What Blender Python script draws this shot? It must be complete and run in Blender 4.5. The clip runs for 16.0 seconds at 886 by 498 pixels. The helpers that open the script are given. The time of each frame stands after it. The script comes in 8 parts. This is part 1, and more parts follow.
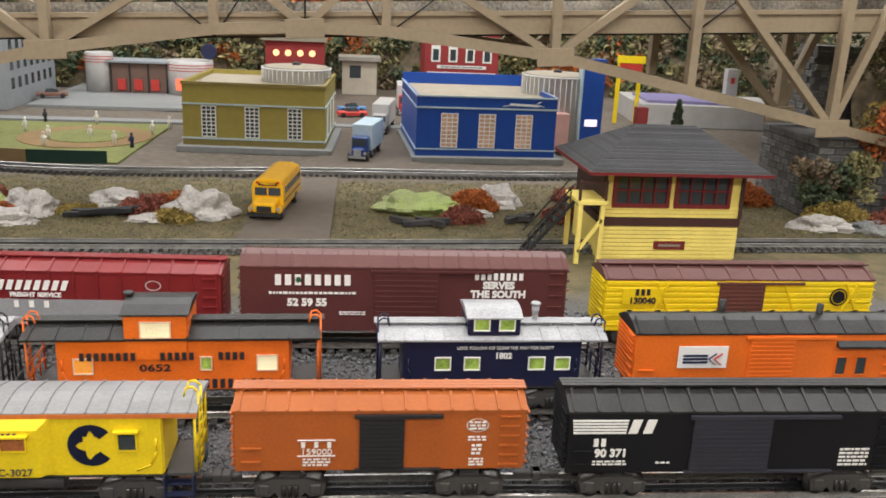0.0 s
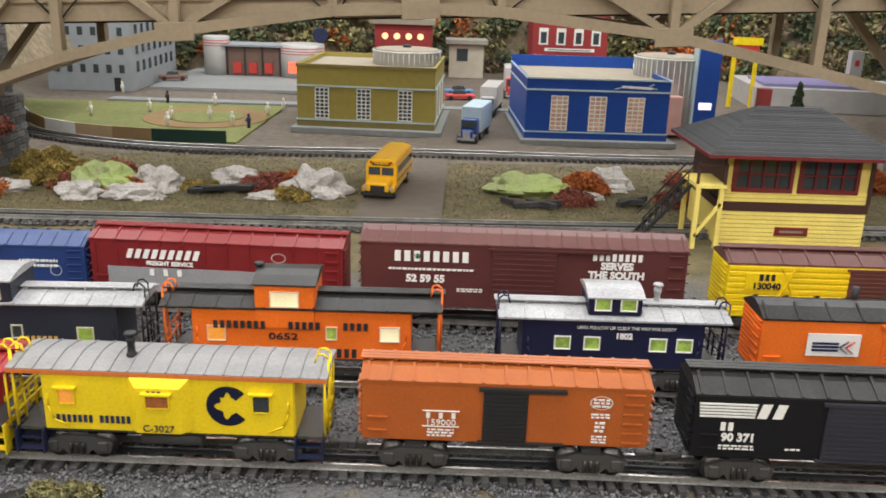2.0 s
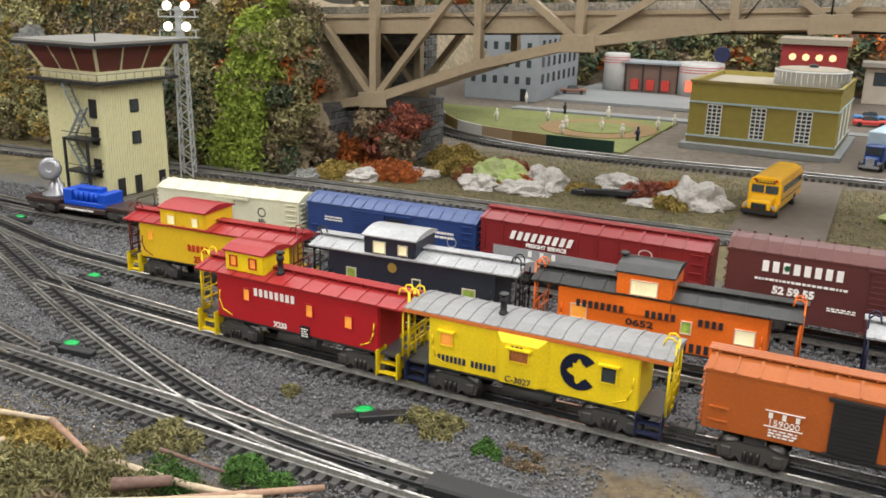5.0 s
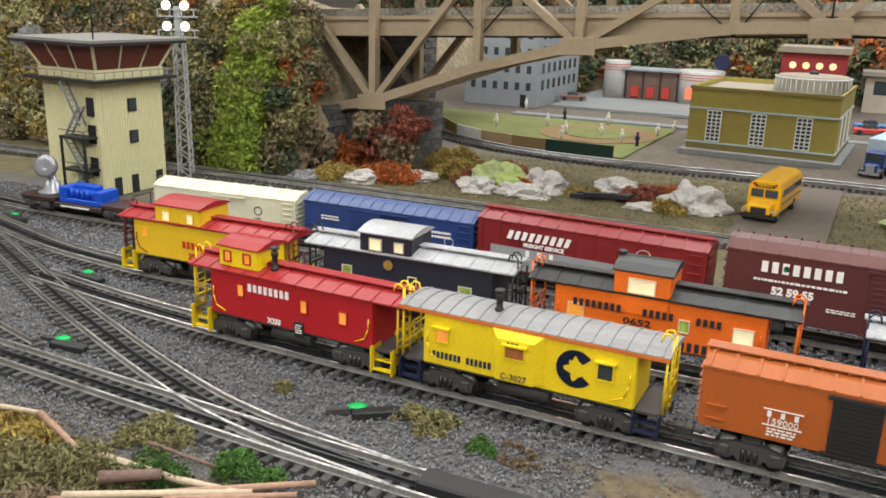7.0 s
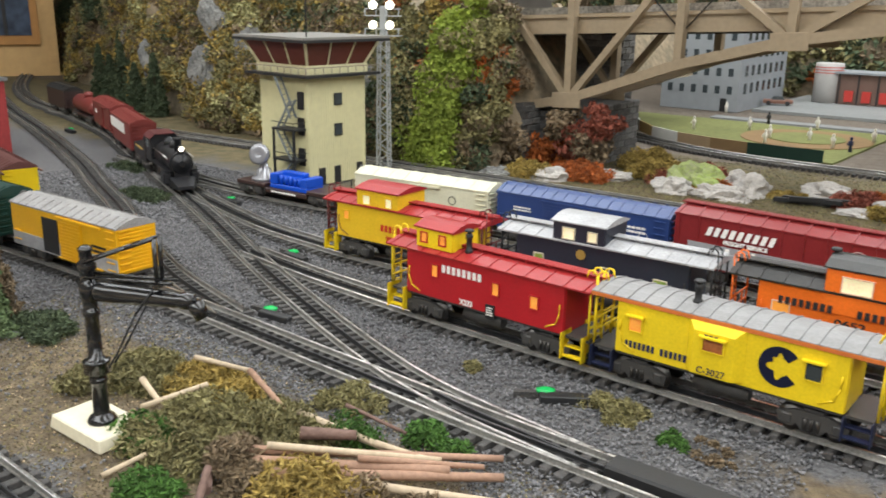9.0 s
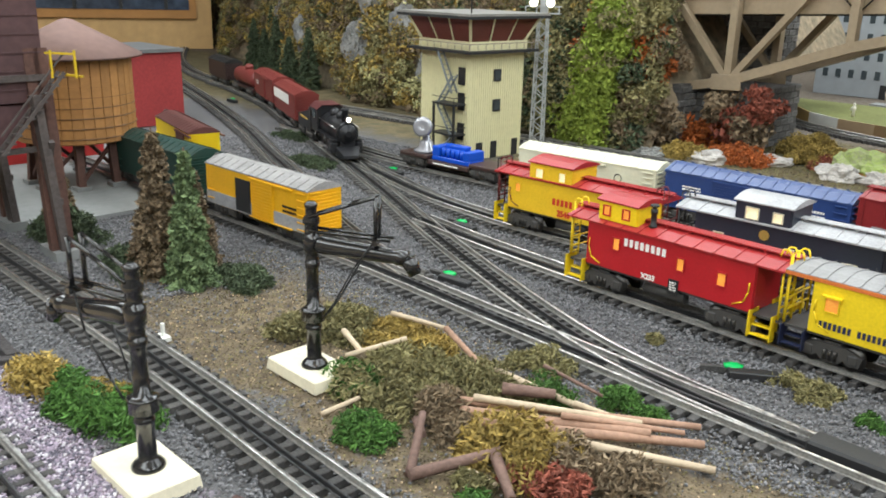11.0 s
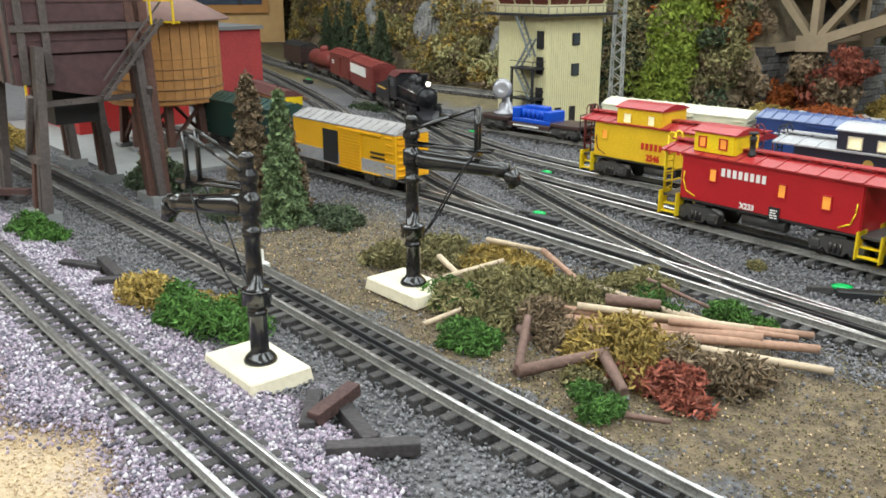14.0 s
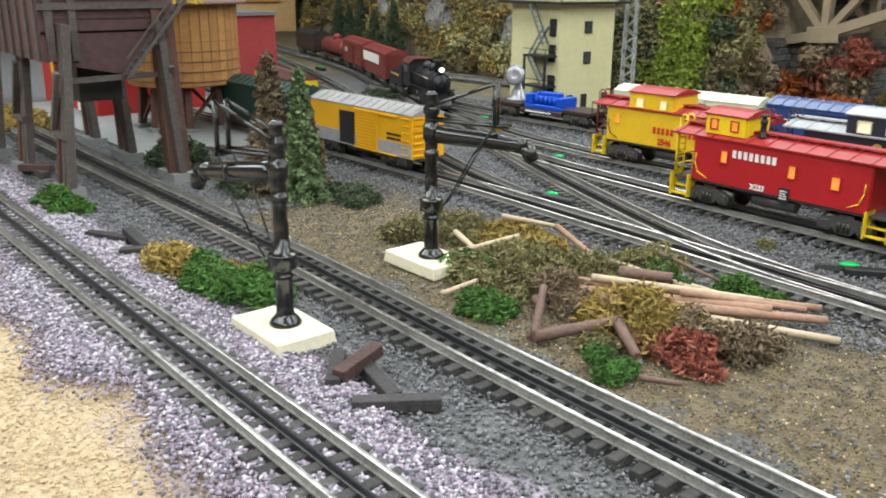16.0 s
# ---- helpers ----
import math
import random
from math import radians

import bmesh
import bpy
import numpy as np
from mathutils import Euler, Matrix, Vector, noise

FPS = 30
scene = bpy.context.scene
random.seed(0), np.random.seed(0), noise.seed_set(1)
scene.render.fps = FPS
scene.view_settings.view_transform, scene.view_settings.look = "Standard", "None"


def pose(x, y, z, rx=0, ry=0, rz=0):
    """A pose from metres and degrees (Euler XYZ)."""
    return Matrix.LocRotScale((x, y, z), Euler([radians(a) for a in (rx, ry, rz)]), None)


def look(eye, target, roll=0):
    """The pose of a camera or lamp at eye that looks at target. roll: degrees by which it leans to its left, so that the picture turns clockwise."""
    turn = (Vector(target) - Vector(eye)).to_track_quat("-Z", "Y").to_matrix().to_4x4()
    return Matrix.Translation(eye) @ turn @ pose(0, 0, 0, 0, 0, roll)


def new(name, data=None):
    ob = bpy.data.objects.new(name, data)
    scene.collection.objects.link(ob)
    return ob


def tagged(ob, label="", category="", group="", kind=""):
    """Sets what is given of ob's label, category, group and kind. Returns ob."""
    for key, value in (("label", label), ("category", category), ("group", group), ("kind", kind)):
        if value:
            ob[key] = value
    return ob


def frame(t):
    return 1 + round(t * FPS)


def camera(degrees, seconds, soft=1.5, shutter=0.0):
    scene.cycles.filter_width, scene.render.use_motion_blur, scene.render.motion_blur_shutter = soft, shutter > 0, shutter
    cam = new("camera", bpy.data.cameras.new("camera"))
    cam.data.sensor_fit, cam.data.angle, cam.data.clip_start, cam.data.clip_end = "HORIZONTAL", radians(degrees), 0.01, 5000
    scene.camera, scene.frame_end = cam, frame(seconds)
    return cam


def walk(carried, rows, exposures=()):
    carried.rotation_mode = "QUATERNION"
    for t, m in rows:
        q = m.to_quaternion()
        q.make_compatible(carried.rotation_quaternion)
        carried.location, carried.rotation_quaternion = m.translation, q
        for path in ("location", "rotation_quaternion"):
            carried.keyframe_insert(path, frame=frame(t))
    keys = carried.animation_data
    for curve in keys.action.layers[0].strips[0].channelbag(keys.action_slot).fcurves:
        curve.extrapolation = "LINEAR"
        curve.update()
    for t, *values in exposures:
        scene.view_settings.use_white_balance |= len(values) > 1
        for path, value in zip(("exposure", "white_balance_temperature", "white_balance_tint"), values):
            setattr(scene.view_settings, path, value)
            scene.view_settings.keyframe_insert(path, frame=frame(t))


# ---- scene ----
cam = camera(54.32, 16.0, soft=1.7, shutter=0.35)
PATH = [
    (0, (0.1469, -0.6359, 0.4173), (0.2709, 0.3148, 0.1332), 2.58),
    (0.5, (0.1382, -0.6370, 0.4127), (0.2420, 0.3130, 0.1182), 2.54),
    (1, (0.1296, -0.6377, 0.4120), (0.2013, 0.3130, 0.1102), 2.26),
    (1.5, (0.1249, -0.6386, 0.4101), (0.1664, 0.3128, 0.1047), 2.04),
    (2, (0.1223, -0.6409, 0.4097), (0.1350, 0.3116, 0.1055), 1.88),
    (2.5, (0.1099, -0.6486, 0.4067), (0.0831, 0.3032, 0.1011), 1.93),
    (3, (0.0938, -0.6623, 0.4068), (0.0020, 0.2852, 0.1004), 1.83),
    (3.5, (0.1084, -0.6713, 0.4021), (-0.0968, 0.2581, 0.0954), 2.29),
    (4, (0.1269, -0.6859, 0.4030), (-0.2020, 0.2097, 0.1037), 1.50),
    (4.5, (0.1422, -0.6962, 0.3954), (-0.2485, 0.1748, 0.0975), 1.25),
    (4.7, (0.1448, -0.7037, 0.3976), (-0.2554, 0.1637, 0.1017), 1.30),
    (6.8, (0.1544, -0.6850, 0.3803), (-0.2605, 0.1814, 0.1025), 1.34),
    (7, (0.1491, -0.6968, 0.3821), (-0.2576, 0.1721, 0.0998), 1.75),
    (7.5, (0.1506, -0.7162, 0.3760), (-0.2827, 0.1394, 0.0931), 2.01),
    (8, (0.1538, -0.7259, 0.3724), (-0.3259, 0.1041, 0.0880), 1.79),
    (8.5, (0.1570, -0.7165, 0.3628), (-0.3794, 0.0813, 0.0875), 1.34),
    (9, (0.1429, -0.7079, 0.3582), (-0.4441, 0.0529, 0.0812), 0.85),
    (9.2, (0.1351, -0.7112, 0.3570), (-0.4673, 0.0366, 0.0777), 0.87),
    (11.3, (0.1, -0.793, 0.349), (-1.274, 0.52, -0.273), 1.1),
    (11.5, (0.096, -0.799, 0.34), (-1.289, 0.494, -0.299), 0.9),
    (12, (0.091, -0.815, 0.302), (-1.352, 0.422, -0.322), 1.1),
    (12.5, (0.089, -0.82, 0.281), (-1.355, 0.421, -0.33), 0.4),
    (13, (0.094, -0.819, 0.279), (-1.364, 0.419, -0.305), -0.1),
    (13.5, (0.097, -0.821, 0.277), (-1.367, 0.414, -0.301), -0.1),
    (14, (0.1, -0.821, 0.275), (-1.359, 0.414, -0.314), -0.2),
    (14.5, (0.096, -0.822, 0.275), (-1.354, 0.418, -0.325), 0.0),
    (15, (0.095, -0.822, 0.272), (-1.33, 0.44, -0.341), 0.2),
    (15.5, (0.109, -0.826, 0.268), (-1.31, 0.443, -0.344), 0.5),
    (16, (0.113, -0.846, 0.263), (-1.351, 0.376, -0.339), 0.4),
]
walk(cam, [(t, look(eye, target, roll)) for t, eye, target, roll in PATH],
     exposures=[(0, -0.24, 6350, 6), (4.7, -0.2, 6300, 4), (9.2, -0.14, 6150, 3), (11.4, -0.02, 5950, 0), (16, -0.06, 5950, -1)])

# ---------- light: a hall with a white ceiling, rows of tube lamps and an added fill row ---
world = bpy.data.worlds.new("hall_air")
world.use_nodes = True
world.node_tree.nodes["Background"].inputs[0].default_value = (1.0, 0.95, 0.9, 1)
world.node_tree.nodes["Background"].inputs[1].default_value = 0.35
scene.world = world
scene.view_settings.exposure = 0.0


def tube_light(x, y, w, d, watts, z=1.55):
    lamp = bpy.data.lights.new("tube_light", "AREA")
    lamp.shape, lamp.size, lamp.size_y, lamp.energy = "RECTANGLE", w, d, watts
    lamp.color = (0.98, 0.95, 0.95)
    ob = new("tube_light", lamp)
    ob.matrix_world = pose(x, y, z)
    return ob


for lx, ly in ((-1.7, -0.2), (0.2, -0.25), (2.0, 0.0), (-1.5, 1.35), (0.3, 1.45), (2.0, 1.6), (-0.8, 2.9), (1.0, 2.9)):
    tube_light(lx, ly, 1.5, 0.7, 27)
# Added unseen fill row before the layout, to brighten the car fronts.
for lx in (-2.4, -0.4, 1.6):
    tube_light(lx, -1.9, 1.8, 0.9, 40)

# ---------- materials ----------
def material(name, color, rough=0.6, metal=0.0, vary=0.18, scale=60.0, bump=0.0, bump_scale=None, tone=None, emit=0.0, coat=0.0, object_random=0.0, spec=0.35, island=0.0):
    """A surface with stains at a broad scale, grain at a fine one, and relief. Scales are per metre."""
    m = bpy.data.materials.new(name)
    m.use_nodes = True
    nt = m.node_tree
    bs = nt.nodes["Principled BSDF"]
    tc = nt.nodes.new("ShaderNodeTexCoord")
    big, fine = nt.nodes.new("ShaderNodeTexNoise"), nt.nodes.new("ShaderNodeTexNoise")
    big.inputs["Scale"].default_value, fine.inputs["Scale"].default_value = scale * 0.3, scale * 4
    big.inputs["Detail"].default_value, fine.inputs["Detail"].default_value = 5, 6
    for n in (big, fine):
        nt.links.new(tc.outputs["Object"], n.inputs["Vector"])
    add = nt.nodes.new("ShaderNodeMath")
    add.operation = "ADD"
    nt.links.new(big.outputs["Fac"], add.inputs[0]), nt.links.new(fine.outputs["Fac"], add.inputs[1])
    ramp = nt.nodes.new("ShaderNodeMapRange")
    ramp.inputs["From Min"].default_value, ramp.inputs["From Max"].default_value = 0.65, 1.35
    nt.links.new(add.outputs[0], ramp.inputs["Value"])
    mix = nt.nodes.new("ShaderNodeMix")
    mix.data_type = "RGBA"
    dark = tone or tuple(c * (1 - vary * 1.6) for c in color)
    lite = tuple(min(1, c * (1 + vary)) for c in color)
    mix.inputs["A"].default_value, mix.inputs["B"].default_value = (*dark, 1), (*lite, 1)
    nt.links.new(ramp.outputs[0], mix.inputs["Factor"])
    out = mix.outputs["Result"]
    if object_random or island:
        src = nt.nodes.new("ShaderNodeObjectInfo" if object_random else "ShaderNodeNewGeometry")
        hsv = nt.nodes.new("ShaderNodeHueSaturation")
        mr = nt.nodes.new("ShaderNodeMapRange")
        k = object_random or island
        mr.inputs["To Min"].default_value, mr.inputs["To Max"].default_value = 1 - k, 1 + k
        nt.links.new(src.outputs["Random" if object_random else "Random Per Island"], mr.inputs["Value"])
        nt.links.new(mr.outputs[0], hsv.inputs["Value"])
        nt.links.new(out, hsv.inputs["Color"])
        out = hsv.outputs["Color"]
    nt.links.new(out, bs.inputs["Base Color"])
    bs.inputs["Roughness"].default_value, bs.inputs["Metallic"].default_value = rough, metal
    bs.inputs["Specular IOR Level"].default_value = spec
    if coat:
        bs.inputs["Coat Weight"].default_value, bs.inputs["Coat Roughness"].default_value = coat, 0.15
    if emit:
        bs.inputs["Emission Color"].default_value, bs.inputs["Emission Strength"].default_value = (*color, 1), emit
    if bump:
        bp = nt.nodes.new("ShaderNodeBump")
        tex = fine
        if bump_scale:
            tex = nt.nodes.new("ShaderNodeTexNoise")
            tex.inputs["Scale"].default_value, tex.inputs["Detail"].default_value = bump_scale, 6
            nt.links.new(tc.outputs["Object"], tex.inputs["Vector"])
        bp.inputs["Strength"].default_value, bp.inputs["Distance"].default_value = bump, 0.003
        nt.links.new(tex.outputs["Fac"], bp.inputs["Height"])
        nt.links.new(bp.outputs["Normal"], bs.inputs["Normal"])
    return m


PAINTS = {}


def paint(name, color, rough=0.42, **kw):
    if name not in PAINTS:
        PAINTS[name] = material(name, color, rough, vary=kw.pop("vary", 0.1), scale=kw.pop("scale", 90), bump=kw.pop("bump", 0.05), **kw)
    return PAINTS[name]


STEEL = material("worn_steel", (0.6, 0.59, 0.565), 0.3, 0.95, vary=0.5, scale=40, bump=0.05)
RAILSIDE = material("dull_rail_side", (0.3, 0.29, 0.27), 0.5, 0.2, vary=0.35, scale=120)
BLACKRAIL = material("blackened_rail", (0.06, 0.06, 0.062), 0.3, 0.5, vary=0.25, scale=120)
TIE = material("dark_tie", (0.075, 0.071, 0.068), 0.8, vary=0.35, scale=150, bump=0.5, object_random=0.35)
BLACK = paint("black_plastic", (0.022, 0.022, 0.023), 0.5)
GLOSSBLACK = paint("gloss_black_enamel", (0.012, 0.012, 0.013), 0.12, coat=0.6)
TRUCKMAT = paint("truck_black", (0.06, 0.057, 0.054), 0.45)
WHITEINK = paint("white_lettering", (0.82, 0.8, 0.76), 0.6, vary=0.04)
BLACKINK = paint("black_lettering", (0.02, 0.02, 0.025), 0.6)
GLASSDARK = paint("dark_pane", (0.05, 0.06, 0.065), 0.08)
LITPANE = material("lit_pane", (0.85, 0.3, 0.05), 0.3, vary=0.45, scale=260, emit=0.55)
GREENPANE = material("lit_green_pane", (0.3, 0.42, 0.08), 0.3, vary=0.6, scale=260, emit=0.22)
CREAMPANE = material("lit_cream_pane", (0.95, 0.78, 0.5), 0.3, vary=0.3, scale=140, emit=0.45)


# ---------- mesh tools ----------
def box(bm, x0, x1, y0, y1, z0, z1, m=None, mat=0):
    vs = [bm.verts.new((x, y, z)) for z in (z0, z1) for y in (y0, y1) for x in (x0, x1)]
    if m is not None:
        for v in vs:
            v.co = m @ v.co
    for q in ((0, 2, 3, 1), (4, 5, 7, 6), (0, 1, 5, 4), (2, 6, 7, 3), (0, 4, 6, 2), (1, 3, 7, 5)):
        f = bm.faces.new([vs[i] for i in q])
        f.material_index = mat
    return vs


def bar(bm, a, b, w, h=None):
    """A square bar from a to b."""
    a, b = Vector(a), Vector(b)
    d = b - a
    up = Vector((0, 0, 1)) if abs(d.normalized().z) < 0.95 else Vector((1, 0, 0))
    s = d.cross(up).normalized()
    u = s.cross(d).normalized()
    m = Matrix((s, u, d.normalized())).transposed().to_4x4()
    m.translation = a
    h = h or w
    return box(bm, -w / 2, w / 2, -h / 2, h / 2, 0, d.length, m)


def lathe(bm, prof, seg=20, m=None, cap=True):
    """A turned form about z. prof: (radius, z)."""
    rings = []
    for r, z in prof:
        ring = [bm.verts.new((r * math.cos(2 * math.pi * k / seg), r * math.sin(2 * math.pi * k / seg), z)) for k in range(seg)]
        rings.append(ring)
    for a, b in zip(rings, rings[1:]):
        for k in range(seg):
            f = bm.faces.new((a[k], a[(k + 1) % seg], b[(k + 1) % seg], b[k]))
            f.smooth = True
    if cap:
        bm.faces.new(list(reversed(rings[0])))
        bm.faces.new(rings[-1])
    if m is not None:
        for ring in rings:
            for v in ring:
                v.co = m @ v.co


def rod(bm, a, b, r, seg=8, r2=None):
    a, b = Vector(a), Vector(b)
    q = (b - a).to_track_quat("Z", "Y").to_matrix().to_4x4()
    lathe(bm, [(r, 0), (r if r2 is None else r2, (b - a).length)], seg, Matrix.Translation(a) @ q)


def tube(bm, pts, r, seg=6):
    for a, b in zip(pts, pts[1:]):
        rod(bm, a, b, r, seg)


def sweep(bm, prof, x0, x1, mat=0, close=True):
    """A section in (y, z) drawn along x."""
    a = [bm.verts.new((x0, y, z)) for y, z in prof]
    b = [bm.verts.new((x1, y, z)) for y, z in prof]
    n = len(prof)
    for k in range(n):
        f = bm.faces.new((a[k], a[(k + 1) % n], b[(k + 1) % n], b[k]))
        f.material_index = mat
    if close:
        bm.faces.new(list(reversed(a))).material_index = mat
        bm.faces.new(b).material_index = mat


def part(name, bm, mat, parent=None, label="", bevel=0.0, at=None):
    bmesh.ops.recalc_face_normals(bm, faces=bm.faces)
    if bevel:
        es = [e for e in bm.edges if len(e.link_faces) == 2 and e.calc_face_angle(0) > 0.5]
        bmesh.ops.bevel(bm, geom=es, offset=bevel, segments=1, affect="EDGES", clamp_overlap=True)
    me = bpy.data.meshes.new(name)
    bm.to_mesh(me)
    bm.free()
    for mm in mat if isinstance(mat, (list, tuple)) else [mat]:
        me.materials.append(mm)
    ob = new(name, me)
    if parent is not None:
        ob.parent = parent
    if at is not None:
        ob.matrix_basis = at
    if label:
        tagged(ob, label)
    return ob


def thing(name, label, category, m=None, group="", kind=""):
    ob = new(name)
    ob.empty_display_size = 0.02
    if m is not None:
        ob.matrix_basis = m
    return tagged(ob, label, category, group, kind)


def share(name, mesh, parent, m):
    ob = new(name, mesh)
    if parent is not None:
        ob.parent = parent
    ob.matrix_basis = m
    return ob


def arrays(name, verts, faces, mat, parent=None, smooth=False):
    """One mesh from numpy arrays of triangles or quads."""
    me = bpy.data.meshes.new(name)
    me.vertices.add(len(verts))
    me.vertices.foreach_set("co", verts.astype(np.float32).ravel())
    me.loops.add(faces.size)
    me.loops.foreach_set("vertex_index", faces.astype(np.int32).ravel())
    me.polygons.add(len(faces))
    me.polygons.foreach_set("loop_start", np.arange(len(faces), dtype=np.int32) * faces.shape[1])
    me.update(calc_edges=True)
    me.materials.append(mat)
    if smooth:
        me.polygons.foreach_set("use_smooth", [True] * len(me.polygons))
    me.update()
    ob = new(name, me)
    if parent is not None:
        ob.parent = parent
    return ob


def block_mark(name, text, size, mat, parent, x, y, z, stretch, lean, face, align):
    """A company's mark as a row of upright blocks in its colour, one part each."""
    step = size * 0.86
    start = -step * len(text) / 2 if align == "CENTER" else 0.0
    at = pose(x, y, z, 90, 0, 0 if face == "front" else 90) @ Matrix.Diagonal((stretch, 1, 1, 1))
    for k, ch in enumerate(text):
        if ch == "#":
            bm = bmesh.new()
            box(bm, start + (k + 0.16) * step, start + (k + 0.78) * step, -size / 2, size / 2, -0.0003, 0.0003)
            for v in bm.verts:
                v.co.x += v.co.y * lean
            part(name, bm, mat, parent, at=at)
    return parent


def lettering(name, text, size, mat, parent, x, y, z, stretch=1.0, lean=0.0, bold=0.0, face="front", align="CENTER"):
    """Words in the built-in font on a side that looks to -y (front) or +x (end).
    A company's name is given as #, one plain upright block for each letter."""
    if set(text) <= set("# "):
        return block_mark(name, text, size, mat, parent, x, y, z, stretch, lean, face, align)
    text = text.replace("## ", "")
    cu = bpy.data.curves.new(name, "FONT")
    cu.body, cu.size, cu.align_x, cu.align_y, cu.extrude, cu.shear, cu.offset = text, size * 1.38, align, "CENTER", 0.0003, lean, bold
    cu.resolution_u = 3
    tmp = bpy.data.objects.new(name, cu)
    scene.collection.objects.link(tmp)
    me = bpy.data.meshes.new_from_object(tmp.evaluated_get(bpy.context.evaluated_depsgraph_get()))
    bpy.data.objects.remove(tmp)
    me.materials.clear()
    me.materials.append(mat)
    ob = new(name, me)
    ob.parent = parent
    m = pose(x, y, z, 90, 0, 0 if face == "front" else 90) @ Matrix.Diagonal((stretch, 1, 1, 1))
    ob.matrix_basis = m
    return ob


def bars(name, mat, parent, x, y, z, w, rows, h=0.0013, gap=0.0026):
    """Small writing that cannot be read, as rows of short bars."""
    bm = bmesh.new()
    rnd = random.Random(int(abs(x * 9999)) + rows)
    for r in range(rows):
        px = x - w / 2
        while px < x + w / 2 - 0.001:
            d = min(rnd.uniform(0.002, 0.006), x + w / 2 - px)
            box(bm, px, px + d, y - 0.0004, y + 0.0002, z - r * gap, z - r * gap + h)
            px += d + 0.0012
    return tagged(part(name, bm, mat, parent), "rows of fine unreadable print", kind="stuff")


def smooth_path(pts, step=0.02):
    """A rounded line through points in the plane, in even steps."""
    p = [Vector((*q, 0)) for q in pts]
    p = [2 * p[0] - p[1], *p, 2 * p[-1] - p[-2]]
    dense = []
    for i in range(1, len(p) - 2):
        n = max(4, int((p[i + 1] - p[i]).length / 0.01))
        for k in range(n):
            t = k / n
            dense.append(0.5 * (2 * p[i] + (p[i + 1] - p[i - 1]) * t + (2 * p[i - 1] - 5 * p[i] + 4 * p[i + 1] - p[i + 2]) * t * t
                                + (3 * p[i] - p[i - 1] - 3 * p[i + 1] + p[i + 2]) * t ** 3))
    dense.append(p[-2])
    out, left = [dense[0]], step
    for a, b in zip(dense, dense[1:]):
        d = (b - a).length
        while d >= left:
            a = a + (b - a) * (left / d)
            d -= left
            out.append(a)
            left = step
        left -= d
    return out


# ---------- track plan ----------
TRACKS = {
    "C": [(-3.2, -0.63), (-0.7, -0.622), (0.3, -0.622), (1.8, -0.622)],
    "B": [(-3.2, -0.45), (-1.3, -0.462), (-0.6, -0.463), (-0.2, -0.474), (0.5, -0.478), (1.8, -0.48)],
    "A": [(-1.75, -0.16), (-1.0, -0.138), (-0.7, -0.132), (-0.42, -0.144), (-0.13, -0.155), (0.6, -0.165), (1.8, -0.18)],
    "D": [(-0.13, -0.155), (-0.3, -0.135), (-0.43, -0.098), (-0.63, -0.018), (-0.8, 0.057), (-1.0, 0.15), (-1.33, 0.295), (-1.7, 0.45), (-1.98, 0.565), (-2.4, 0.69), (-2.8, 0.79), (-3.3, 1.0), (-4.0, 1.4)],
    "H": [(-1.9, 0.08), (-1.6, 0.04), (-1.36, -0.005), (-1.15, -0.06), (-0.95, -0.115), (-0.8, -0.131)],
    "G": [(-0.62, -0.118), (-0.8, -0.07), (-1.0, 0.01), (-1.185, 0.098), (-1.4, 0.185), (-1.65, 0.29), (-2.12, 0.46), (-2.66, 0.64), (-3.2, 0.85), (-4.0, 1.2)],
    "T1": [(-0.8, 0.064), (-0.7, 0.05), (-0.62, 0.041), (-0.44, 0.028), (-0.2, 0.021), (0.03, 0.016), (0.26, 0.011), (0.5, 0.003), (1.8, -0.03)],
    "T2": [(-1.33, 0.3), (-1.2, 0.255), (-1.08, 0.22), (-0.9, 0.172), (-0.76, 0.155), (-0.66, 0.15), (-0.4, 0.158), (0.0, 0.168), (0.5, 0.165), (1.8, 0.16)],
    "T3": [(-1.62, 0.385), (-1.3, 0.335), (-1.05, 0.318), (-0.8, 0.335), (-0.5, 0.36), (-0.2, 0.357), (0.1, 0.342), (0.6, 0.335), (1.8, 0.335)],
    "E": [(-2.5, 0.7), (-2.1, 0.655), (-1.62, 0.68), (-1.1, 0.72), (-0.84, 0.732), (0.0, 0.748), (0.5, 0.765), (0.95, 0.785), (2.2, 0.8)],
    "F": [(-1.5, 2.1), (-1.15, 1.72), (-0.9, 1.5), (-0.62, 1.365), (-0.3, 1.33), (0.1, 1.355), (0.6, 1.36), (0.95, 1.4), (1.3, 1.52), (1.6, 1.75), (1.8, 2.2)],
}
NEAR = {"A": (-0.9, 0.35), "B": (-1.1, 0.2), "C": (-0.9, 0.0), "D": (-1.0, -0.3), "T1": (-0.7, 0.5), "T2": (-0.95, -0.6)}
RAIL_TOP = 0.0132
tie_mesh = None


